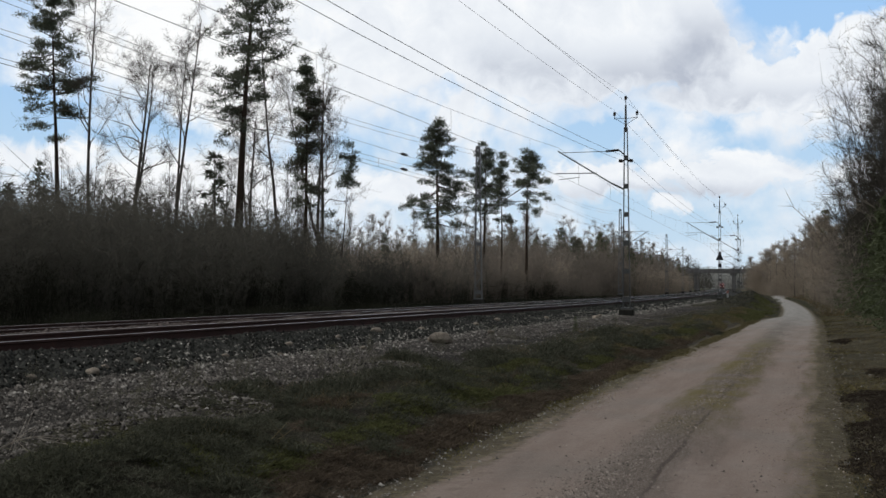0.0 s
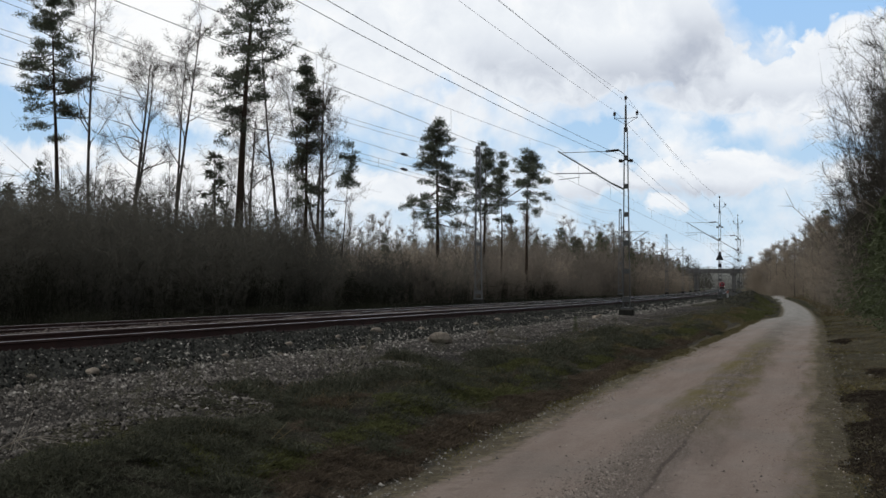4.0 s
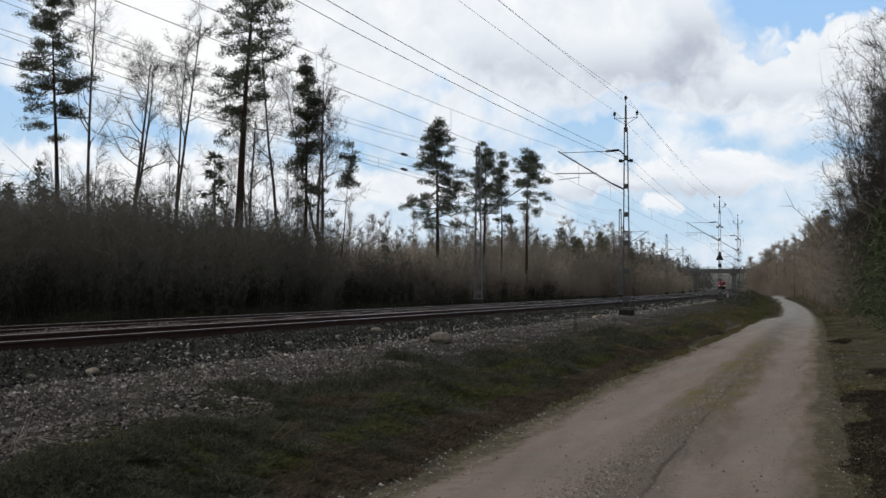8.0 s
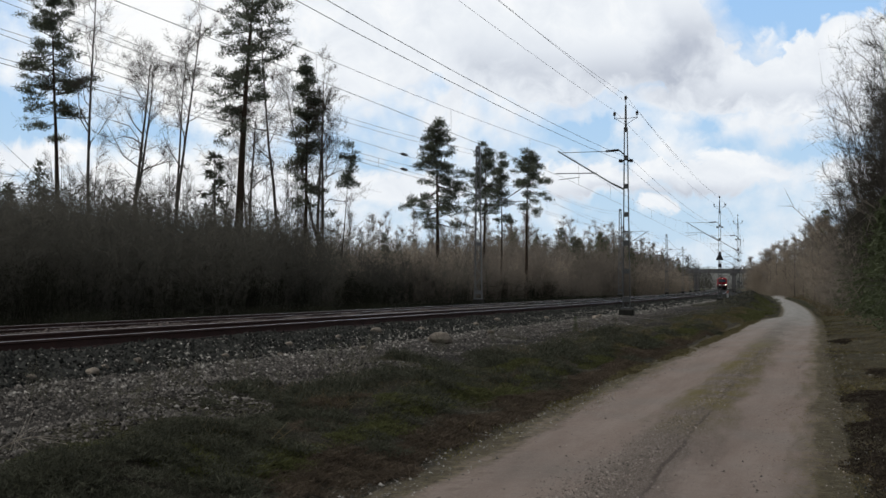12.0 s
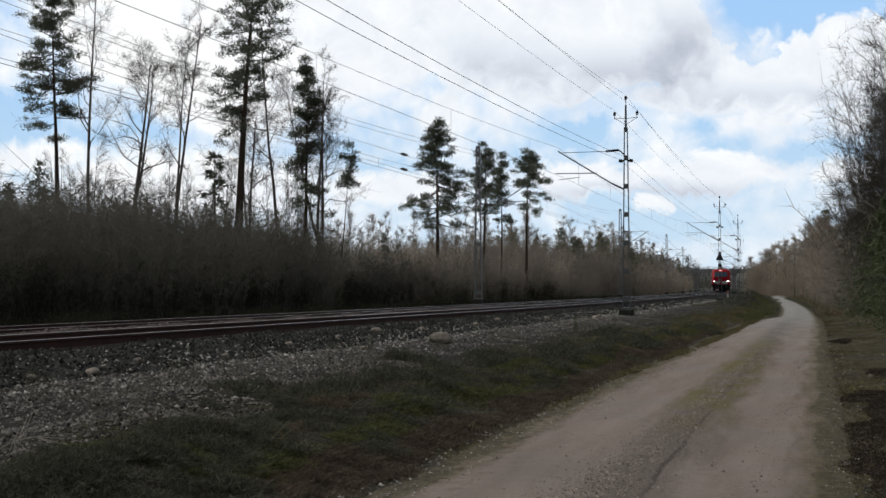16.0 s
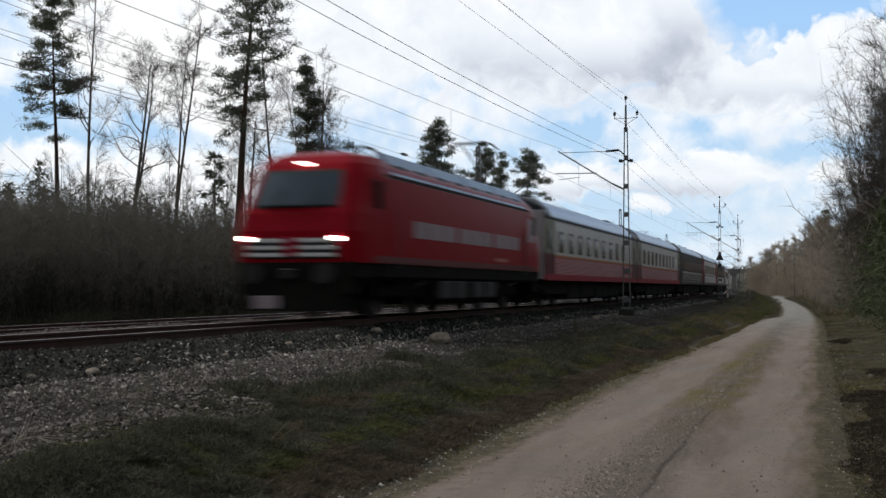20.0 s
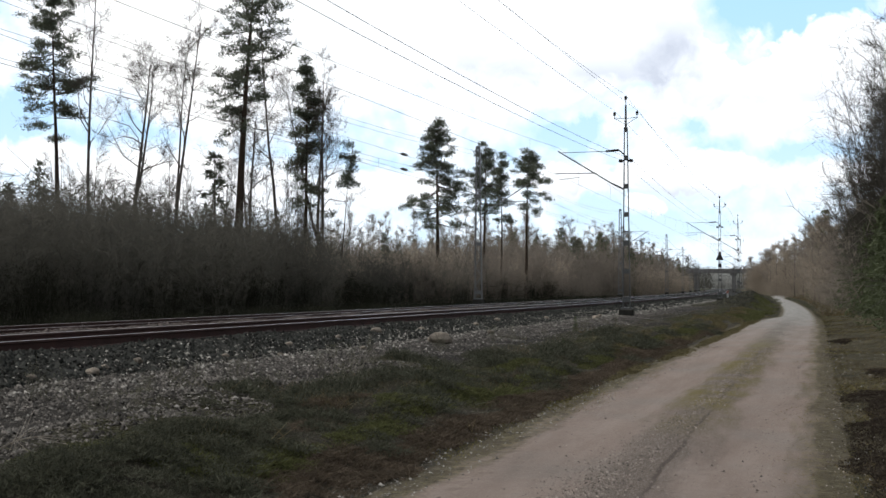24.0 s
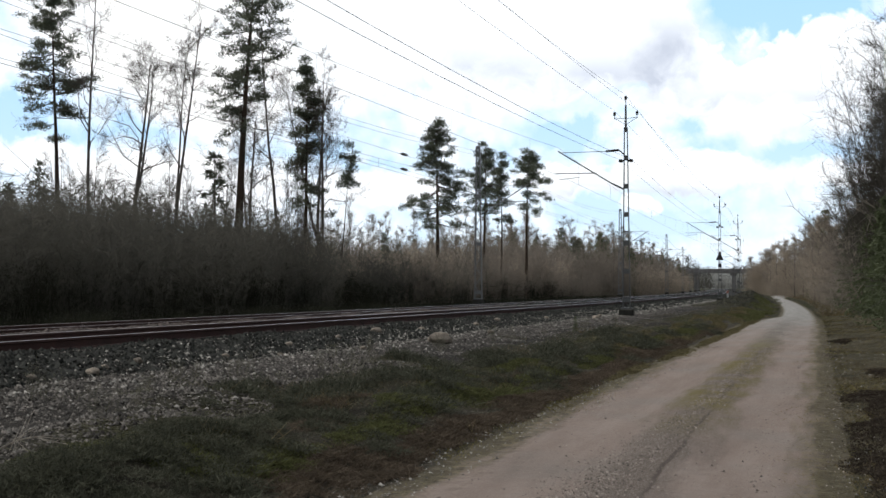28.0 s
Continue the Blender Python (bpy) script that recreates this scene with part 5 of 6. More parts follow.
# bare shrubs of the thicket
def shrub_arrays(rng, height, stems, twigs):
    """A bare shrub: upright stems, forked shoots and fine twigs."""
    p0s, p1s, rs, t0, t1 = [], [], [], [], []
    for _ in range(stems):
        base = np.array([rng.normal() * 0.8, rng.normal() * 0.8, -0.1])
        d = np.array([rng.normal() * 0.17, rng.normal() * 0.17, 1.0])
        h = height * (0.50 + 0.5 * rng.random())
        pts = [base]
        for i in range(4):
            d = d + np.append(rng.normal(size=2) * 0.09, 0)
            pts.append(pts[-1] + d / np.linalg.norm(d) * h / 4)
        for i in range(4):
            p0s.append(pts[i]), p1s.append(pts[i + 1] + (pts[i + 1] - pts[i]) * 0.5), rs.append(0.020 * (1 - i / 5))
        for _ in range(twigs):
            u = (0.04 + 0.96 * rng.random() ** 0.8) * 4
            i = min(int(u), 3)
            q = pts[i] + (pts[i + 1] - pts[i]) * (u - i)
            dd = np.array([rng.normal() * 0.75, rng.normal() * 0.75, 0.45 + 0.5 * rng.random()]) * (0.3 + 0.6 * rng.random()) * height / 5
            t0.append(q), t1.append(q + dd)
            for _k in range(2):
                w = q + dd * (0.25 + 0.7 * rng.random())
                t0.append(w), t1.append(w + (dd * 0.35 + rng.normal(size=3) * 0.38 * np.linalg.norm(dd)))
    return merged([spikes(np.array(p0s), np.array(p1s), np.array(rs), rng), spikes(np.array(t0), np.array(t1), 0.0115, rng, 1)])


SHRUBS = [shrub_arrays(np.random.default_rng(100 + k), 4.6, 10, 24) for k in range(7)]


def thicket(name, spots, material, label):
    """One joined mass of shrubs: spots of x, y, z, turn, scale, kind."""
    pieces = []
    for x, y, z, a, sc, k in spots:
        v, t = SHRUBS[int(k) % 7]
        c, s = math.cos(a) * sc, math.sin(a) * sc
        w = np.stack([v[:, 0] * c - v[:, 1] * s + x, v[:, 0] * s + v[:, 1] * c + y, v[:, 2] * sc + z], -1)
        pieces.append((w, t))
    v, t = merged(pieces)
    me = tri_mesh(name, v, t)
    me.materials.append(material)
    return tagged(new(name, me), label, "thicket", "", "stuff")


def scatter(rng, n, s0, s1, lat0, lat1, sc0, sc1, power=1.0):
    out = []
    for _ in range(n):
        s = s0 + (s1 - s0) * rng.random() ** power
        lat = lat0 + (lat1 - lat0) * rng.random()
        x, y, _h = at_line(s, lat)
        out.append((float(x), float(y), float(ground_z(s, lat)), rng.random() * 6.28, sc0 + (sc1 - sc0) * rng.random(), rng.integers(7)))
    return out


def lone_shrubs(rng, n, s0, s1, lat0, lat1, sc0, sc1, material, label, group):
    """Shrubs in the front row, each by itself."""
    meshes = []
    for v, t in SHRUBS:
        me = tri_mesh("shrub", v, t)
        me.materials.append(material)
        meshes.append(me)
    for x, y, z, a, sc, k in scatter(rng, n, s0, s1, lat0, lat1, sc0, sc1):
        ob = tagged(new("bare_shrub", meshes[int(k)]), label, "shrub", group)
        ob.matrix_world = Matrix.Translation((x, y, z)) @ Matrix.Rotation(a, 4, "Z") @ Matrix.Diagonal((sc, sc, sc, 1))


lone_shrubs(rng, 80, 24, 82, -15.5, -12.5, 0.55, 0.9, M_TWIG, "leafless brown shrub at the front of the thicket", "front shrubs")
lone_shrubs(rng, 50, 70, 130, -15.5, -12.5, 0.55, 0.9, M_REDTWIG, "leafless brown shrub at the front of the thicket", "front shrubs")
thicket("low_undergrowth", scatter(rng, 330, 18, 130, -16, -12.2, 0.25, 0.55), M_SHADESCRUB, "low scrub at the foot of the thicket, shade painted in")
thicket("undergrowth", scatter(rng, 420, 20, 60, -36, -14.5, 0.9, 1.3, 1.0), M_TWIG, "dense bare brown thicket behind the railway")
thicket("undergrowth", scatter(rng, 80, 56, 95, -36, -14.0, 0.9, 1.25, 1.7), M_TWIG, "bare brown thicket thinning out along the railway")
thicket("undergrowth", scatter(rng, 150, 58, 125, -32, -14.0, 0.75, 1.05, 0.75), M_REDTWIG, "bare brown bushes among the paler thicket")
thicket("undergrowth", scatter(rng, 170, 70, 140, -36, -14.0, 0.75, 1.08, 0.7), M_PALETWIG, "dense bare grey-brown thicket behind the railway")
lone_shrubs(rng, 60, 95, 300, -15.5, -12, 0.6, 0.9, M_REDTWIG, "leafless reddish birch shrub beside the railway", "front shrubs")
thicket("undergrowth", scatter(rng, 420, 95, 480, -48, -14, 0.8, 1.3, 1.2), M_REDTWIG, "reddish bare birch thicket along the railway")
lone_shrubs(rng, 50, 52, 200, 13.4, 16.0, 0.4, 0.9, M_TWIG, "leafless brown shrub beside the gravel road", "roadside shrubs")
thicket("undergrowth", scatter(rng, 300, 58, 460, 16, 34, 0.9, 1.6, 1.3), M_REDTWIG, "bare brown bushes beside the road")
thicket("undergrowth", scatter(rng, 160, 200, 470, 8.5, 14, 0.5, 0.9, 1.0), M_PALETWIG, "low bare bushes between road and railway")

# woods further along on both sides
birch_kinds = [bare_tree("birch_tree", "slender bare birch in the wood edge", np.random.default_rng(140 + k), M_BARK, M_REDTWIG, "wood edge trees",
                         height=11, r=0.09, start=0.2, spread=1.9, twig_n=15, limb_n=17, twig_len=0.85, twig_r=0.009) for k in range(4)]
for k, ob in enumerate(birch_kinds):
    x, y, _h = at_line(120 + 22 * k, -22 - 3 * k)
    stand(ob, float(x), float(y), k, 0.8)
saplings = [bare_tree("birch_sapling", "slender bare sapling rising out of the thicket", np.random.default_rng(240 + k), M_BARK, M_FINETWIG, "saplings",
                      height=9, r=0.045, start=0.25, spread=1.7, twig_n=12, limb_n=14, sub_n=4, twig_len=0.6, limb_up=1.5, twig_r=0.0058) for k in range(4)]
for k in range(64):
    y = 74 + 30 * rng.random()
    x = (-0.37 + (0.27 if k % 6 else 0.36) * rng.random()) * y
    ob = saplings[k] if k < 4 else copy_thing(saplings[k % 4], Matrix())
    stand(ob, float(x), float(y), rng.random() * 6, 0.70 + 0.38 * rng.random())
for k in range(165):
    s, lat = 105 + 330 * rng.random() ** 1.1, -16 - 34 * rng.random()
    x, y, _h = at_line(s, lat)
    tall = float(np.interp(s, [105, 170, 240, 330, 435], [0.60, 0.92, 1.05, 0.95, 0.6]))
    copy_at(birch_kinds[k % 4], float(x), float(y), rng.random() * 6, tall * (0.8 + 0.35 * rng.random()))
for k in range(62):          # front of the wood, where it closes on the bridge
    s, lat = 165 + 290 * (k + rng.random()) / 62, -13.2 - 5 * rng.random()
    x, y, _h = at_line(s, lat)
    copy_at(birch_kinds[k % 4] if k % 3 else spr[k % 2], float(x), float(y), rng.random() * 6, (0.78 + 0.2 * rng.random()) if k % 3 else 1.15 + 0.4 * rng.random())
pale_spr = [spruce("slender conifer among the birches, needles paled as by haze", np.random.default_rng(90 + k), 6.0, 1.05, 26, 8, "wood edge conifers", M_PALENEEDLE) for k in range(3)]
for k in range(26):          # conifer tops among the birches
    s, lat = 150 + 190 * (k + rng.random()) / 26, -15.5 - 9 * rng.random()
    x, y, _h = at_line(s, lat)
    if k < 3:
        stand(pale_spr[k], float(x), float(y), k, 1.3)
        continue
    copy_at(pale_spr[k % 3], float(x), float(y), rng.random() * 6, 1.15 + 0.45 * rng.random())
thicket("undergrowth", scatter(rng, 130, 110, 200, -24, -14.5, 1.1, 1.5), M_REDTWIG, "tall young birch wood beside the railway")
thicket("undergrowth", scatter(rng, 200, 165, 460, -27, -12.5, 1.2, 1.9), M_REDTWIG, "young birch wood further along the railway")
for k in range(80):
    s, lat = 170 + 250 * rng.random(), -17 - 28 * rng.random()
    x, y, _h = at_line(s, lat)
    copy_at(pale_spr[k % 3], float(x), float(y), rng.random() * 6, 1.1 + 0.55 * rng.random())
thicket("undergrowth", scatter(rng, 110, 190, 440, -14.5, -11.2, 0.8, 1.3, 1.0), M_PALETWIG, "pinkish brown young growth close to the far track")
# the row beside the road
near_big = [bare_tree("bare_tree", "large bare tree with a dense mass of twigs beside the road", np.random.default_rng(190 + k), M_BARK, M_NEARTWIG, "roadside trees",
                      height=15, r=0.15, start=0.10, spread=4.6, twig_n=14, limb_n=24, sub_n=6, depth=3, twig_len=0.7, limb_up=1.0, twig_r=0.0048, bend=0.28) for k in range(2)]
for k, (s, lat, sc) in enumerate(((57, 15.3, 0.95), (71, 14.5, 0.78))):
    x, y, _h = at_line(s, lat)
    stand(near_big[k], float(x), float(y), k * 2.0, sc)
for k, (s, lat, sc) in enumerate(((80, 14.6, 0.62), (88, 15.4, 0.54), (62, 15.6, 0.9), (66, 14.4, 0.7), (76, 15.8, 0.8))):
    x, y, _h = at_line(s, lat)
    copy_at(near_big[k % 2], float(x), float(y), k * 1.4 + 0.5, sc)
big = [bare_tree("bare_tree", "bare broadleaf tree in the row beside the road", np.random.default_rng(170 + k), M_BARK, M_PALETWIG if k else M_REDTWIG, "roadside trees",
                 height=14, r=0.14, start=0.10, spread=4.4, twig_n=26, limb_n=26, twig_len=1.1, limb_up=0.75, twig_r=0.011) for k in range(3)]
for k, (s, lat, sc) in enumerate(((92, 18.2, 0.72), (104, 17.6, 0.66), (118, 18.5, 0.7))):
    x, y, _h = at_line(s, lat)
    stand(big[k], float(x), float(y), k * 2.0, sc)
for k in range(44):
    s, lat = 100 + 400 * ((k + rng.random()) / 44) ** 1.1, 16.0 + 12 * rng.random()
    x, y, _h = at_line(s, lat)
    copy_at(big[k % 3], float(x), float(y), rng.random() * 6, (0.5 + 0.26 * rng.random()))
for x, y, h in ((81.3, 325, 9.2), (77, 300, 9.6), (71.5, 270, 9.4), (67.5, 250, 9.8), (61, 220, 9.6), (57.0, 200, 9.6), (52.5, 180, 9.4), (47.8, 160, 9.2), (42.5, 141, 9.0), (39, 128, 8.4)):
    copy_at(big[int(y) % 3], x, y, y, h / 14)
    copy_at(big[int(y + 1) % 3], x + 5, y + 7, y + 2, h * 0.93 / 14)
thicket("undergrowth", scatter(rng, 230, 56, 140, 14.0, 19.5, 0.9, 1.5), M_REDTWIG, "bare bushes close beside the road")
thicket("undergrowth", scatter(rng, 130, 112, 180, 12.9, 16.5, 0.8, 1.25), M_PALETWIG, "tall bare bushes along the road")
for x, y, h in ((49.6, 160, 11.6), (28.4, 85, 5.6), (26.0, 74, 5.2), (24.4, 68, 5.0), (22.9, 62, 5.4), (27.4, 76, 6.2), (23.9, 64, 6.0)):
    copy_at(spr[int(y) % 3], x, y, y, h / 6)
for k, (s, lat, h) in enumerate(((86, 13.6, 4.8), (66, 14.5, 5.0), (58, 14.0, 3.4), (73, 14.4, 5.2))):
    x, y, _h = at_line(s, lat)
    copy_at(spr[k % 3], float(x), float(y), k * 1.1, h / 6)
def big_bush(label, rng, height, stems):
    """A tall bush of many stems that fan out from one root, forking into fine twigs."""
    p0s, p1s, rs = [], [], []
    for _ in range(stems):
        a = rng.random() * 6.283
        out = 0.15 + 0.42 * rng.random()
        d = np.array([math.cos(a) * out, math.sin(a) * out, 1.0])
        ln = height * (0.55 + 0.5 * rng.random())
        p = np.array([math.cos(a) * 0.25, math.sin(a) * 0.25, -0.1])
        rad = 0.030 + 0.02 * rng.random()
        for i in range(6):
            d = d / np.linalg.norm(d)
            q = p + d * ln / 6
            p0s.append(p), p1s.append(q + d * ln / 8), rs.append(rad * (1 - i / 7))
            for _k in range(3 + 3 * i):
                b = p + (q - p) * rng.random()
                e = d * 0.8 + rng.normal(size=3) * 0.5
                e = e / np.linalg.norm(e) * (0.5 + 0.9 * rng.random()) * height / 8
                p0s.append(b), p1s.append(b + e), rs.append(0.009)
                for _j in range(4):
                    c = b + e * (0.3 + 0.7 * rng.random())
                    g = e * 0.35 + rng.normal(size=3) * 0.22 * np.linalg.norm(e)
                    p0s.append(c), p1s.append(c + g), rs.append(0.0055)
            p, d = q, d + np.append(rng.normal(size=2) * 0.13, 0.06)
    v, t = spikes(np.array(p0s), np.array(p1s), np.array(rs), rng)
    me = tri_mesh("bush", v, t)
    me.materials.append(M_NEARTWIG)
    return tagged(new("bare_bush", me), label, "bush", "roadside bushes")


bushes = [big_bush("tall bare bush of fanning stems beside the road", np.random.default_rng(260 + k), 8.5, 16) for k in range(2)]
for k, (s, lat, sc) in enumerate(((66, 14.4, 1.0), (74, 14.0, 0.9), (59, 15.0, 1.25), (82, 14.2, 0.75), (62, 14.6, 0.9), (70, 15.2, 1.1), (91, 14.2, 0.62), (55, 15.8, 1.35))):
    x, y, _h = at_line(s, lat)
    ob = bushes[k] if k < 2 else copy_thing(bushes[k % 2], Matrix())
    stand(ob, float(x), float(y), k * 2.1, sc)
# pale rounded bushes where the road bends away, and the trees that rise behind them
thicket("undergrowth", scatter(rng, 80, 284, 335, 8.0, 14.0, 1.3, 1.9), M_PALETWIG, "rounded brown bushes where the road bends, painted pale as sunlit")
thicket("undergrowth", scatter(rng, 60, 70, 150, 12.4, 14.0, 0.35, 0.7), M_REDTWIG, "low reddish brown bushes along the road")
hazel = [bare_tree("bare_tree", "round-crowned bare tree where the road bends, painted pale as sunlit", np.random.default_rng(230 + k), M_BARK, M_PALETWIG, "roadside trees",
                   height=12, r=0.13, start=0.12, spread=4.6, twig_n=44, limb_n=22, twig_len=0.9, limb_up=0.8, twig_r=0.012) for k in range(2)]
for k, (s, lat, sc) in enumerate(((300, 11.0, 0.86), (318, 14.5, 0.95), (312, 10.0, 0.62), (330, 18.0, 1.0), (286, 23.0, 0.95), (250, 18.5, 0.85), (215, 15.0, 0.85), (180, 14.2, 0.80), (152, 14.2, 0.78), (262, 21.5, 0.9))):
    x, y, _h = at_line(s, lat)
    ob = hazel[k] if k < 2 else copy_thing(hazel[k % 2], Matrix())
    stand(ob, float(x), float(y), k * 1.7, sc)
# young spruces with green boughs down to the ground close to the road
for k, (s, lat, h) in enumerate(((30, 14.2, 3.6), (34, 13.9, 4.2), (38, 13.8, 3.8), (42, 13.7, 4.6), (46, 13.6, 4.4), (50, 13.5, 5.0), (55, 13.6, 4.6), (60, 13.4, 5.2), (66, 13.5, 5.0), (36, 15.4, 5.6), (44, 15.2, 6.0), (53, 15.0, 6.2), (70, 13.6, 5.6), (75, 13.4, 6.0), (80, 13.7, 6.4), (86, 13.3, 5.8), (92, 13.6, 6.6), (98, 13.4, 6.0))):
    x, y, _h = at_line(s, lat)
    copy_at(spr[k % 3], float(x), float(y), k * 1.3 + 0.4, h / 6)
# unseen trees carry on the row behind the camera, added to block sky light
for k in range(26):
    s, lat = -70 + 112 * (k + rng.random()) / 26, 16 + 8 * rng.random()
    x, y, _h = at_line(s, lat)
    copy_at(big[k % 3] if k % 3 else spr[k % 2], float(x), float(y), rng.random() * 6, 0.75 + 0.3 * rng.random())
thicket("undergrowth", scatter(rng, 130, -70, 48, 15.5, 26, 0.9, 1.5), M_TWIG, "unseen bare bushes behind the camera, added to block sky light")
# wooded rise in the distance
far_pieces = []
for k in range(800):
    s, lat = 520 + 900 * rng.random(), -210 + 400 * rng.random()
    if -9 < lat < 14 and s < 1120:
        continue
    x, y, _h = at_line(s, lat)
    h = (9 + 8 * rng.random()) * (1 + max(0, s - 900) / 900)
    n = 100
    u = np.concatenate([rng.random(60) ** 0.6, rng.random(40) * 0.4])
    p0 = np.stack([x + rng.normal(size=n) * h * 0.16 * (1.1 - u), y + rng.normal(size=n) * h * 0.16, 1.0 + h * u * 0.85], -1)
    d = rng.normal(size=(n, 3)) * 0.5 + np.array([0, 0, 0.9])
    far_pieces.append(spikes(p0, p0 + d * h * 0.13, h * 0.016, rng, 1))
v, t = merged(far_pieces)
me = tri_mesh("far_woods", v, t)
me.materials.append(M_TWIG)
tagged(new("far_woods", me), "hazy brown woods in the distance", "woods", "", "stuff")

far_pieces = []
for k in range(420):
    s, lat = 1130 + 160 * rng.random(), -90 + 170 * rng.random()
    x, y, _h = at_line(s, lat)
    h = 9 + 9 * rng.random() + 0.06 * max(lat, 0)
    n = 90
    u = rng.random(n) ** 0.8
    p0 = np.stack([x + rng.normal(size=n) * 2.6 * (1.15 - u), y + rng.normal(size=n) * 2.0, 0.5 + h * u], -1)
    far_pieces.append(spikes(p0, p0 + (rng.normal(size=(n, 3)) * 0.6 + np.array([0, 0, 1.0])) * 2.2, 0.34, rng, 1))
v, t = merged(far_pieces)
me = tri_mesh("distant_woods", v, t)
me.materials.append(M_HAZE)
tagged(new("distant_woods", me), "woods far beyond the bridge, haze painted in as pale grey", "woods", "", "stuff")

# ---- small growth and stones ----
def rubble(name, n, s0, s1, lat0, lat1, size, material, label, height, power=2.0, category="stones", soft=False):
    """Angular stones lying on the bed or the bench."""
    r = np.random.default_rng(len(name) + n)
    s = s0 + (s1 - s0) * r.random(n) ** power
    lat = (lat0 + lat1) / 2 + (lat1 - lat0) / 3 * r.normal(size=n) if soft else lat0 + (lat1 - lat0) * r.random(n)
    x, y, _h = at_line(s, lat)
    z = height(s, lat)
    k = np.array([[1, 0, -0.5], [0, 1, -0.5], [-1, 0, -0.5], [0, -1, -0.5], [0, 0, 0.8]], float)
    f = np.array([[0, 1, 4], [1, 2, 4], [2, 3, 4], [3, 0, 4]])
    sz = size * (0.5 + r.random(n) ** 2 * 1.3)
    v = (k[None] + r.normal(size=(n, 5, 3)) * 0.28) * sz[:, None, None] * np.array([1, 1, 0.75])
    a = r.random(n) * 6.28
    c, q = np.cos(a)[:, None], np.sin(a)[:, None]
    v = np.stack([v[..., 0] * c - v[..., 1] * q, v[..., 0] * q + v[..., 1] * c, v[..., 2]], -1) + np.stack([x, y, z + sz * 0.38], -1)[:, None]
    t = f[None] + (np.arange(n) * 5)[:, None, None]
    me = tri_mesh(name, v.reshape(-1, 3), t.reshape(-1, 3))
    me.materials.append(material)
    return tagged(new(name, me), label, category, "", "stuff")


def bed_z(s, lat):
    return np.interp(lat, [p[0] for p in BED], [p[1] for p in BED]) + 0.02 * np.sin(s * 1.7 + lat * 3)


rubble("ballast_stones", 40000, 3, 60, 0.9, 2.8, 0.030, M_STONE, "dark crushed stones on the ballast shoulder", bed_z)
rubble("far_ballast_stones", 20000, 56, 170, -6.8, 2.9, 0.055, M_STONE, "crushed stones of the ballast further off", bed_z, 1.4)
rubble("middle_stones", 14000, 5, 70, -3.3, -1.2, 0.032, M_TRACKSTONE, "pale reddish stones between the two tracks", bed_z)
rubble("track_stones", 22000, 4, 60, -6.8, 0.9, 0.032, M_TRACKSTONE, "crushed stones between the rails", bed_z)
for _n, _a, _b, _w, _p in ((30000, 3, 18, 6.0, 1.3), (16000, 18, 64, 4.6, 1.5), (7000, 30, 90, 5.6, 1.1)):
    rubble("bench_stones", _n, _a, _b, 2.4, _w, 0.016, M_BENCHSTONE, "pale gravel on the bench beside the track", power=_p, height= lambda s, lat: np.maximum(ground_z(s, lat), bed_z(s, lat) * (lat < 2.7)))
rubble("bank_stones", 5000, 80, 140, 4.2, 7.6, 0.055, M_STONE, "dark stones on the bank beside the railway", ground_z, 1.0)
rubble("pale_strip", 5200, 16, 56, 1.75, 2.75, 0.021, M_PALE_STONE, "pale stones in a strip along the foot of the ballast", lambda s, lat: np.maximum(ground_z(s, lat), bed_z(s, lat) * (lat < 2.7)), 1.1, soft=True)
rubble("pale_strip", 2600, 52, 118, 1.8, 3.0, 0.036, M_PALE_STONE, "pale stones in a strip beside the track further off", lambda s, lat: np.maximum(ground_z(s, lat), bed_z(s, lat) * (lat < 2.7)), 1.0, soft=True)
rubble("pale_stones", 1600, 4, 70, 2.3, 3.3, 0.024, M_PALE_STONE, "larger pale stones at the foot of the ballast", lambda s, lat: np.maximum(ground_z(s, lat), bed_z(s, lat) * (lat < 2.7)))
rubble("strewn_stones", 5000, 3, 60, 1.1, 5.6, 0.018, M_PALE_STONE, "small pale stones strewn over ballast and bench", lambda s, lat: np.maximum(ground_z(s, lat), bed_z(s, lat) * (lat < 2.7)) + 0.012)
rubble("road_stones", 16000, 6.5, 32, 9.5, 10.02, 0.0080, M_ROADSTONE, "loose gravel along the crown of the road", lambda s, lat: ground_z(s, lat) + 0.013 + 0.03 * np.exp(-((lat - 9.9) / 0.5) ** 2), 1.6, soft=True)
rubble("edge_stones", 2600, 6, 45, 7.9, 8.6, 0.010, M_PALE_STONE, "small pale stones along the road edge", lambda s, lat: ground_z(s, lat) + 0.010, 1.6)
rubble("scattered_stones", 700, 7, 30, 8.3, 11.4, 0.009, M_ROADSTONE, "loose stones scattered over the road", lambda s, lat: ground_z(s, lat) + 0.014 + 0.03 * np.exp(-((lat - 9.9) / 0.5) ** 2))
rubble("verge_stones", 2000, 8, 40, 11.1, 13.4, 0.011, M_PALE_STONE, "small stones and leaves on the roadside", ground_z)


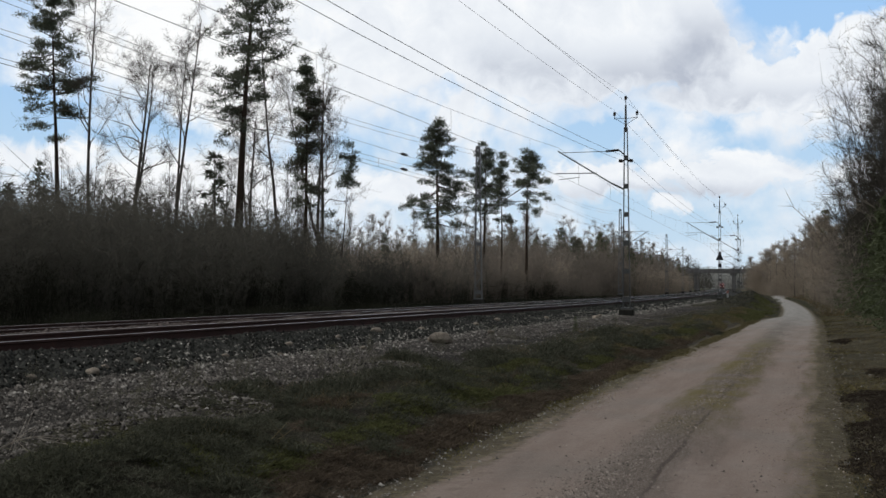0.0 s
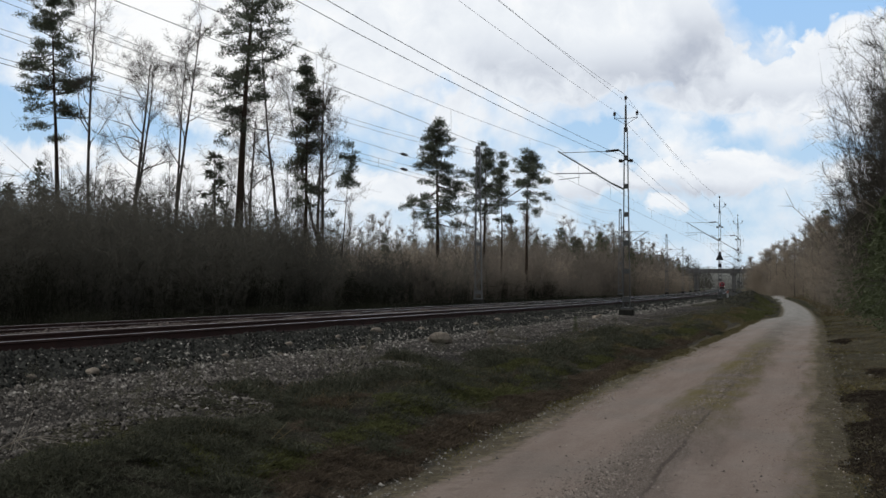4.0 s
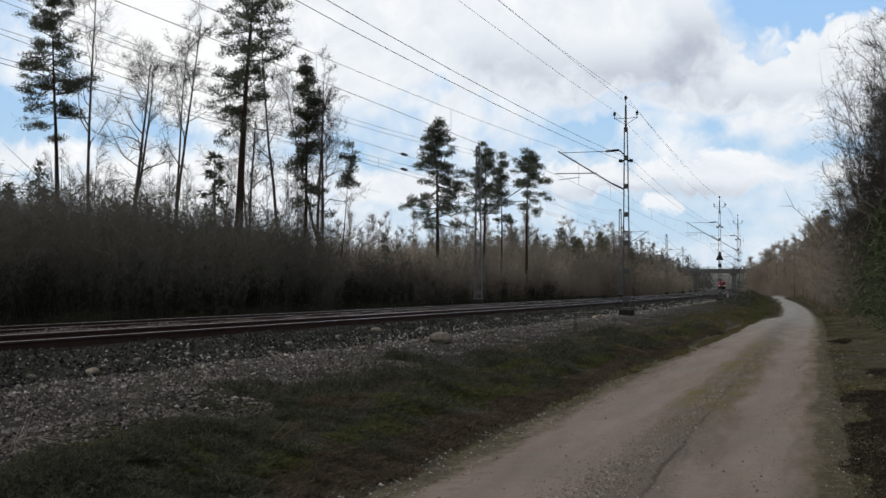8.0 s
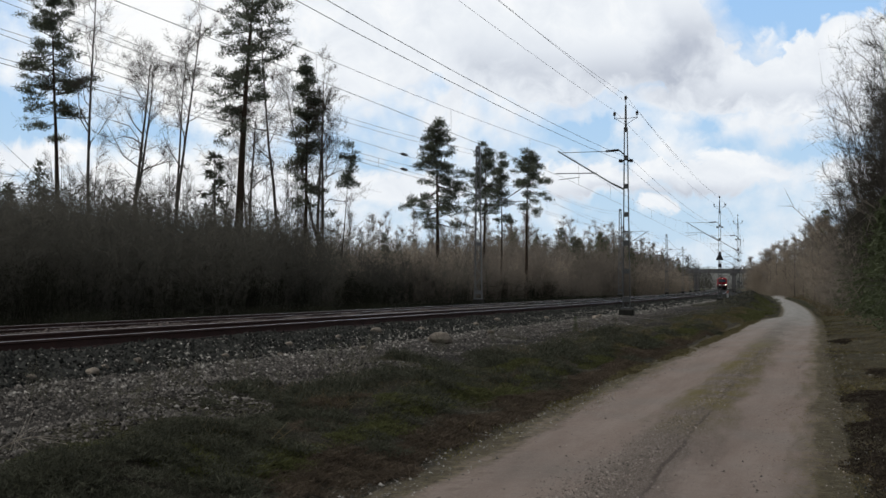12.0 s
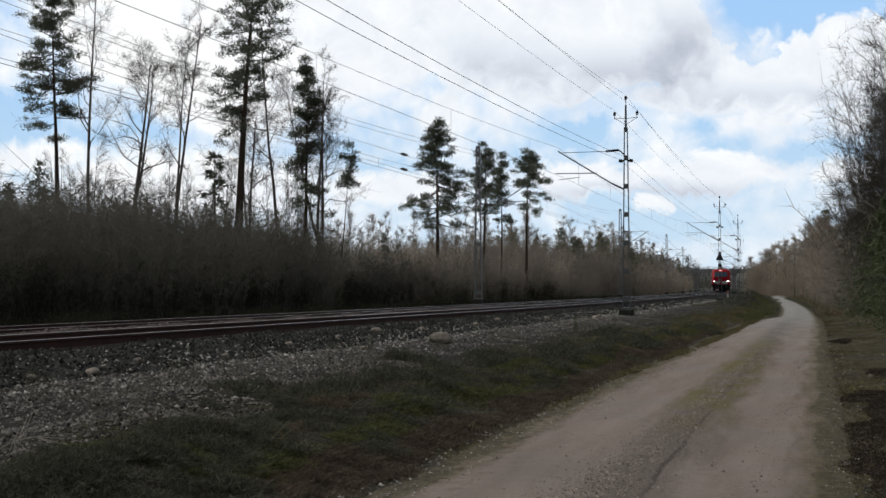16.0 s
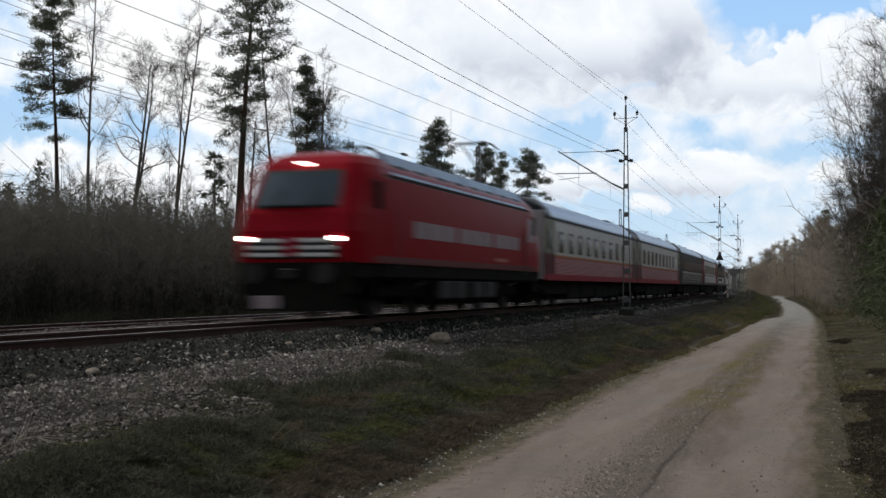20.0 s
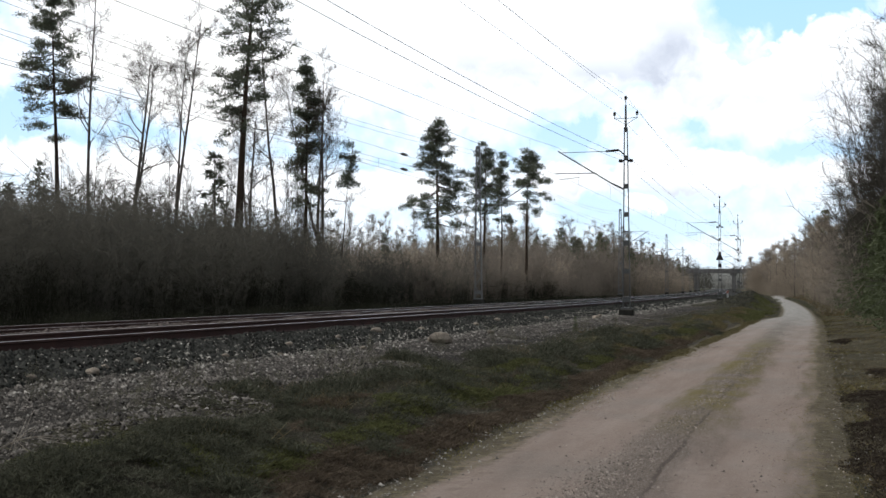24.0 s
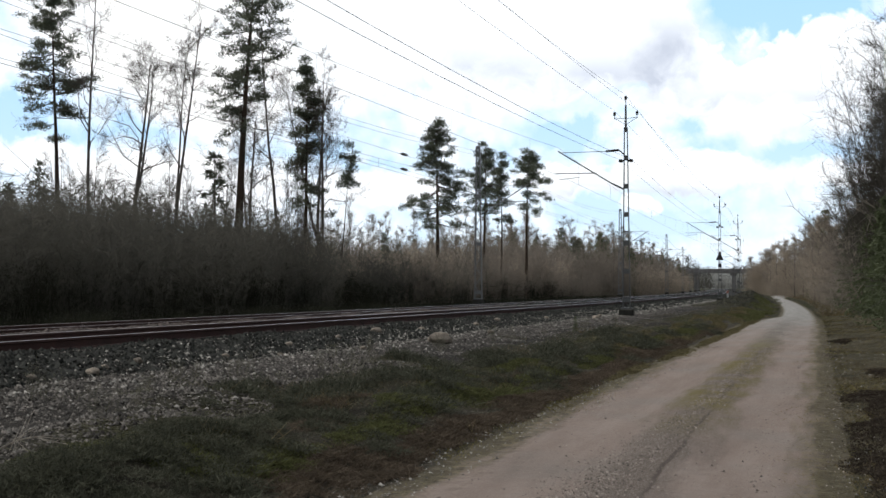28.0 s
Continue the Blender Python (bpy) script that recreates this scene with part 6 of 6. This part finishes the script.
def tufts(name, n, s0, s1, lat0, lat1, tall, width, lean, material, label, power=2.0, clump=9, seed=1, category="grass", patchy=0.0, spread=0.09):
    """Blades or twigs in clumps over the ground, gathered in patches."""
    r = np.random.default_rng(seed)
    m = n // clump
    s, lat = s0 + (s1 - s0) * r.random(3 * m) ** power, lat0 + (lat1 - lat0) * r.random(3 * m)
    wave = np.sin(s * 1.1 + lat * 1.9 + seed) + np.sin(s * 0.47 - lat * 1.3 + 2.1 * seed) + 0.7 * np.sin(s * 2.9 + lat * 3.3 + seed) + r.normal(size=3 * m) * 0.4
    keep = np.where(wave > patchy)[0][:m]
    m = len(keep)
    s, lat = np.repeat(s[keep], clump), np.repeat(lat[keep], clump)
    s, lat = s + r.normal(size=len(s)) * spread, lat + r.normal(size=len(s)) * spread
    x, y, _h = at_line(s, lat)
    z = ground_z(s, lat)
    p0 = np.stack([x, y, z - 0.01], -1)
    ht = tall * (0.35 + 0.9 * r.random(len(s))) * np.repeat((0.6 + 0.7 * r.random(m)) * np.exp(0.28 * np.clip(wave[keep], -2, 2)), clump)
    d = np.stack([r.normal(size=len(s)) * lean, r.normal(size=len(s)) * lean, np.ones(len(s))], -1) * ht[:, None]
    v, t = spikes(p0, p0 + d, width * 1.2, r, 1)
    me = tri_mesh(name, v, t)
    me.materials.append(material)
    return tagged(new(name, me), label, category, "", "stuff")


tufts("heather", 150000, 3, 90, 5.5, 7.9, 0.018, 0.0048, 2.0, M_HEATHER, "dark dry heather and weeds on the verge", seed=2, clump=40, spread=0.16, patchy=-1.2)
tufts("bench_edge_heather", 13000, 14, 60, 4.7, 5.9, 0.026, 0.0046, 1.4, M_HEATHER, "dark heather spreading onto the gravel bench", seed=41, clump=50, spread=0.2, patchy=0.0, power=1.6)
tufts("shoulder_weeds", 5000, 75, 170, 3.4, 6.0, 0.12, 0.010, 0.8, M_HEATHER, "dark weeds below the ballast further off", seed=42, clump=20, spread=0.25, patchy=-0.4, power=1.2)
tufts("dead_grass", 1600, 3, 90, 4.8, 8.2, 0.09, 0.003, 0.9, M_GRASS, "brown dead grass on the verge", seed=3, clump=14, patchy=0.4)
tufts("bench_weeds", 2500, 3, 60, 3.6, 5.4, 0.06, 0.004, 0.8, M_HEATHER, "thin weeds on the gravel bench", seed=12, clump=20, patchy=0.8)
tufts("road_edge_grass", 34000, 4, 70, 7.75, 8.45, 0.026, 0.0035, 1.1, M_DRYMOSS, "thin yellowish grass along the road edge", seed=5, clump=20, spread=0.10, patchy=-0.6)
tufts("roadside_grass", 52000, 7, 80, 11.15, 14.5, 0.026, 0.0036, 1.2, M_GRASS, "short dead grass on the roadside", seed=6, clump=16, patchy=-1.5)
tufts("roadside_moss", 30000, 4, 80, 11.0, 14.5, 0.026, 0.0042, 1.1, M_DRYMOSS, "short yellowish grass on the roadside", seed=7, clump=40, spread=0.16)
tufts("road_edge_grass", 30000, 7, 70, 10.98, 11.75, 0.017, 0.0036, 1.2, M_DRYMOSS, "thin yellowish grass creeping over the road edge", seed=15, clump=14, spread=0.13, patchy=-0.5)
tufts("road_edge_litter", 14000, 7, 60, 11.1, 11.9, 0.018, 0.0036, 1.3, M_DARKLITTER, "dark litter and dead heather at the road edge", seed=16, clump=30, spread=0.15, patchy=0.2)
rubble("edge_stones", 1500, 7, 40, 10.7, 11.6, 0.0085, M_ROADSTONE, "small stones along the road edge", lambda s, lat: ground_z(s, lat) + 0.010, 1.5)
tufts("crown_grass", 9000, 13.5, 36, 9.35, 10.15, 0.022, 0.004, 1.2, M_DRYMOSS, "sparse grass on the crown of the road", seed=9, clump=6, patchy=0.2, spread=0.12)
tufts("far_bank_weeds", 26000, 8, 130, -13, -7.6, 0.34, 0.008, 0.7, M_SHADESCRUB, "weeds on the far bank, darkened to look shaded", seed=10, power=1.4)
tufts("far_verge_grass", 12000, 80, 260, 4.0, 8.2, 0.17, 0.010, 0.8, M_HEATHER, "dark weeds along the railway further off", seed=14, clump=16, power=1.2, patchy=-1.0, spread=0.2)
tufts("far_roadside_grass", 9000, 70, 260, 11.2, 15, 0.16, 0.010, 0.8, M_GRASS, "dead grass along the road further off", seed=15, clump=16, power=1.2, patchy=-1.0, spread=0.2)


def patches(name, places, n, tall, width, material, label, seed):
    """Low growth gathered in ragged patches: places of s, lat, half length, half width."""
    r = np.random.default_rng(seed)
    p0s, p1s = [], []
    for s0, lat0, hs, hl in places:
        m = int(n * hs * hl)
        a, q = r.random(m) * 6.283, np.sqrt(r.random(m))
        q = q * (1 + 0.28 * np.sin(3 * a + s0) + 0.2 * np.sin(7 * a + lat0)) + r.normal(size=m) * 0.06
        s, lat = s0 + hs * q * np.cos(a), lat0 + hl * q * np.sin(a)
        x, y, _h = at_line(s, lat)
        lump = 0.55 + 0.45 * np.sin(s * 9 + lat * 5) * np.sin(lat * 11 - s * 4)
        ht = tall * (0.4 + 0.8 * r.random(m)) * (1.25 - q * 0.7).clip(0.35) * (0.55 + 0.7 * lump)
        p0 = np.stack([x, y, ground_z(s, lat) + 0.35 * ht], -1)
        p0s.append(p0)
        p1s.append(p0 + np.stack([r.normal(size=m) * 0.8, r.normal(size=m) * 0.8, np.ones(m) * 0.65], -1) * ht[:, None])
    v, f = spikes(np.concatenate(p0s), np.concatenate(p1s), width, r, 1)
    me = tri_mesh(name, v, f)
    me.materials.append(material)
    return tagged(new(name, me), label, "low plants", "", "stuff")


patches("moss", [(9.0, 7.2, 0.9, 0.33), (8.3, 6.8, 0.6, 0.3), (7.7, 6.3, 0.5, 0.3), (11.3, 7.2, 0.9, 0.28), (15.4, 6.9, 1.5, 0.38), (13.2, 7.0, 1.1, 0.3), (16.6, 7.1, 1.2, 0.28), (19.4, 7.0, 1.6, 0.3),
                 (24.5, 7.0, 2.0, 0.4), (31, 6.9, 3.0, 0.4), (40, 7.0, 4.0, 0.5), (21.0, 6.3, 1.4, 0.3), (17.5, 6.0, 0.9, 0.3)], 15000, 0.062, 0.0055, M_MOSSY, "bright green moss and grass on the verge", 4)
patches("grassy_bank", [(63, 7.6, 4, 0.7), (74, 7.7, 6, 0.8), (88, 7.6, 7, 0.9), (105, 7.2, 9, 0.9)], 1500, 0.14, 0.012, M_MOSSY, "green grass on the bank beside the road", 44)
patches("olive_grass", [(27, 7.0, 2.2, 0.25), (32, 6.5, 2.6, 0.3), (36, 7.2, 3.0, 0.4), (41, 6.6, 3.0, 0.4), (46, 7.4, 4.0, 0.35), (52, 6.7, 4.5, 0.5), (58, 7.3, 5.0, 0.45), (66, 6.9, 5.5, 0.6), (76, 7.0, 6.5, 0.6), (23, 7.9, 2.5, 0.18), (29, 8.0, 3.0, 0.2), (37, 8.1, 4.5, 0.22), (45, 8.1, 5.0, 0.24), (55, 8.1, 6.0, 0.25)],
        5200, 0.060, 0.0075, M_OLIVE, "olive brown dead grass along the verge", 61)
patches("red_heather", [(9.7, 7.5, 0.7, 0.25), (10.3, 7.8, 0.8, 0.22), (13.1, 7.7, 1.3, 0.26), (14.6, 7.8, 1.3, 0.24), (17.2, 7.7, 1.7, 0.28), (20.0, 7.6, 1.6, 0.28), (23.4, 7.6, 2.0, 0.3), (28, 7.55, 2.6, 0.3), (33, 7.5, 3.0, 0.3), (42, 7.5, 5.0, 0.3),
                        (11.2, 6.7, 0.6, 0.25), (12.4, 6.3, 0.7, 0.3), (19, 6.5, 1.0, 0.25), (8.9, 7.6, 0.9, 0.4), (9.6, 8.0, 0.6, 0.2), (11.6, 7.75, 1.0, 0.3), (16.0, 7.5, 1.2, 0.3), (26, 7.3, 2.0, 0.3)], 15000, 0.058, 0.0048, M_REDHEATH, "reddish brown heather on the verge", 21)
patches("roadside_heath", [(17.6, 12.3, 2.0, 0.62), (14.3, 12.15, 1.9, 0.5), (22.6, 12.5, 1.6, 0.5), (37, 11.7, 1.4, 0.3), (11.0, 12.05, 1.7, 0.42)], 11000, 0.05, 0.0050, M_DARKLITTER, "dark brown heather and litter beside the road", 33)


tufts("roadside_stalks", 1500, 15, 50, 11.6, 14.2, 0.09, 0.0026, 0.9, M_GRASS, "thin dry stalks on the roadside", seed=51, clump=5, patchy=0.2)
tufts("verge_stalks", 1600, 12, 50, 5.0, 7.6, 0.10, 0.0026, 0.9, M_GRASS, "thin dry stalks among the heather", seed=52, clump=4, patchy=-0.2)


# single bushes of heather on the verge
def heather_mesh(seed):
    """A low domed bush of fine woody sprigs."""
    r = np.random.default_rng(seed)
    m = 800
    a, q = r.random(m) * 6.283, np.sqrt(r.random(m)) * (1 + 0.2 * r.normal(size=m))
    q = q * (1 + 0.22 * np.sin(2 * a + seed) + 0.15 * np.sin(5 * a))
    top = 0.175 * np.clip(1.05 - q ** 2, 0.08, 1) * (0.6 + 0.6 * r.random(m))
    low = r.random(m) ** 0.7 * 0.8
    p0 = np.stack([0.26 * q * np.cos(a), 0.26 * q * np.sin(a), top * low], -1)
    d = np.stack([np.cos(a) * q * 0.5, np.sin(a) * q * 0.5, np.full(m, 0.35)], -1) + r.normal(size=(m, 3)) * 0.6
    v, f = spikes(p0, p0 + d * 0.042, 0.0048, r, 1)
    me = tri_mesh("heather_bush", v, f)
    me.materials.append(M_DARKHEATH)
    return me


heath_meshes = [heather_mesh(300 + k) for k in range(6)]
rh = np.random.default_rng(77)
spots = [(12.2, 5.2), (12.1, 5.7), (13.4, 5.5), (11.5, 6.6), (19.2, 4.8), (18.0, 5.6), (21.1, 5.6), (22.9, 5.3), (21.6, 6.0), (25.3, 5.8), (26.6, 5.7), (29.7, 6.0), (9.1, 6.3), (8.9, 6.9), (9.6, 6.8), (7.8, 6.4),
         (8.4, 5.4), (7.6, 5.9), (12.2, 6.9), (15.1, 6.5), (31.4, 5.9), (10.4, 5.8), (14.2, 5.9)]
for s0, lat0 in list(spots):
    spots += [(s0 + rh.normal() * 0.5, lat0 + rh.normal() * 0.22) for _ in range(3)]
spots += [(8 + 26 * rh.random() ** 1.3, 5.5 + 1.7 * rh.random()) for _ in range(80)]
spots += [(6.2 + 2.1 * rh.random(), 6.4 + 1.05 * rh.random()) for _ in range(46)]
spots += [(8.5 + 40 * rh.random() ** 1.3, 6.7 + 1.1 * rh.random()) for _ in range(30)]
for k, (s, lat) in enumerate(q for q in spots if q[0] > 10.5 or q[1] > 6.2):
    x, y, _h = at_line(s, lat)
    sc = (0.6 + 0.65 * rh.random()) * (1.0 + 0.008 * s) * (0.78 if s < 11.5 else 1.0)
    ob = tagged(new("heather_bush", heath_meshes[k % 6]), "low dark bush of dry heather on the verge", "bush", "heather bushes")
    ob.matrix_world = Matrix.Translation((float(x), float(y), float(ground_z(s, lat)) - 0.01)) @ Matrix.Rotation(rh.random() * 6.28, 4, "Z") @ Matrix.Diagonal((sc, sc, sc * (0.7 + 0.5 * rh.random()), 1))

thicket("bench_stalks", [(x, y, z - 0.02, a, sc, k) for x, y, z, a, sc, k in scatter(np.random.default_rng(72), 26, 7, 40, 3.4, 5.4, 0.05, 0.11, 1.7)], M_HEATHER, "dry weeds standing on the gravel bench")


for s, lat, h in ((31.0, 5.2, 0.42), (27.6, 5.6, 0.30)):
    x, y, _h = at_line(s, lat)
    copy_at(spr[1], float(x), float(y), 0.7 * s, h / 6)["label"] = "tiny spruce seedling among the heather"


# larger stones one by one
def boulder_mesh(seed):
    bm = bmesh.new()
    bmesh.ops.create_icosphere(bm, subdivisions=2, radius=1.0)
    for v in bm.verts:
        v.co *= 1 + 0.28 * noise.noise(v.co * 1.3 + Vector((seed, 0, 0))) + 0.1 * noise.noise(v.co * 3.1 + Vector((0, seed, 0)))
        v.co.z *= 0.68
    me = bpy.data.meshes.new("boulder")
    bm.to_mesh(me)
    bm.free()
    me.materials.append(M_PALE_BOULDER)
    return me


rocks = [boulder_mesh(k * 7.3) for k in range(4)]
for k, (s, lat, sc) in enumerate(((25.2, 3.45, 0.22), (26.0, 3.2, 0.13), (25.8, 1.75, 0.11), (13.8, 2.4, 0.085), (14.3, 2.25, 0.06), (12.6, 2.35, 0.06), (15.2, 2.2, 0.07), (17.6, 2.3, 0.06), (20.4, 2.1, 0.07), (23.0, 2.0, 0.06),
                                  (28.5, 1.9, 0.07), (33.0, 2.0, 0.08), (11.7, 2.2, 0.05), (36.0, 1.8, 0.09), (41.0, 2.2, 0.09), (30.5, 3.1, 0.08), (46.0, 3.0, 0.12), (21.8, 3.0, 0.06), (19.0, 2.6, 0.05), (48.5, 2.7, 0.10))):
    x, y, _h = at_line(s, lat)
    z = max(float(ground_z(s, lat)), float(bed_z(s, lat)) if lat < 2.7 else 0.0)
    ob = tagged(new("boulder", rocks[k % 4]), "pale weathered stone lying on the gravel bench", "stone", "larger stones")
    ob.matrix_world = Matrix.Translation((float(x), float(y), z + 0.38 * sc)) @ Matrix.Rotation(k * 1.9, 4, "Z") @ Matrix.Diagonal((sc * 1.25, sc, sc, 1))
# a dry branch lying at the edge of the bench
fb = thing("fallen_branch", "pale dry branch lying in the weeds", "branch", "", "", in_line(7.9, 5.45, 0.30) @ Matrix.Diagonal((0.6, 0.6, 0.8, 1)))
r9 = np.random.default_rng(9)
stalk = [(0, 0, 0.02), (0.25, 0.1, 0.12), (0.5, 0.12, 0.16), (0.85, 0.2, 0.10)]
part("stem", Shape().tube(stalk, [0.010, 0.008, 0.006, 0.003], 5), M_DRYWOOD, fb)
for k in range(14):
    q = Vector(stalk[1 + k % 3]) + Vector((r9.normal() * 0.08, r9.normal() * 0.05, 0))
    part("twig", Shape().tube([q, q + Vector((0.1 + 0.3 * r9.random(), r9.normal() * 0.12, 0.02 + 0.08 * r9.normal()))], [0.004, 0.0015], 4), M_DRYWOOD, fb)
for k in range(3):
    part("stalk", Shape().tube([(0.05 * k, 0.3, 0.0), (0.12 + 0.1 * k, 0.34, 0.22 + 0.08 * k)], [0.005, 0.002], 4), M_DRYWOOD, fb)

# sleepers
sl = Shape().box(-1.25, -0.13, -0.2, 1.25, 0.13, 0.0, 0.02).mesh("sleeper")
sl.materials.append(M_SLEEPER)
for (lat, top), parent in zip(TRACKS, track_obs):
    for k in range(200):
        x, y, h = at_line(3 + 0.62 * k, lat)
        o = new("sleeper", sl)
        o.parent = parent
        o.matrix_local = Matrix.Translation((x, y, top - 0.165)) @ Matrix.Rotation(-h, 4, "Z")


# ---- things that move ----
SPEED, S_AT_20, COACH_PITCH = 45.72, 24.82, 24.0


def vehicle_rows(centre_offset, half_base):
    rows = []
    for i in range(0, 57):
        t = i * 0.5
        s = S_AT_20 + SPEED * (20.0 - t) + centre_offset
        xa, ya, _ = at_line(s - half_base, 0)
        xb, yb, _ = at_line(s + half_base, 0)
        turn = math.atan2(ya - yb, xa - xb)
        rows.append((t, Matrix.Translation(((xa + xb) / 2, (ya + yb) / 2, RAIL_TOP)) @ Matrix.Rotation(turn, 4, "Z")))
    return rows


def motions():
    walk(loco, vehicle_rows(9.49, 4.75))
    for i, c in enumerate((c1, c2, c3, c4, c5, c6)):
        walk(c, vehicle_rows(18.98 + COACH_PITCH * (i + 0.5), 8.3))
    # the clouds drift slowly from right to left
    walk(clouds, [(t, Matrix.Rotation(radians(-0.68 + 1.36 * t / 28.0), 4, "Z")) for t in (0.0, 14.0, 28.0)])


motions()
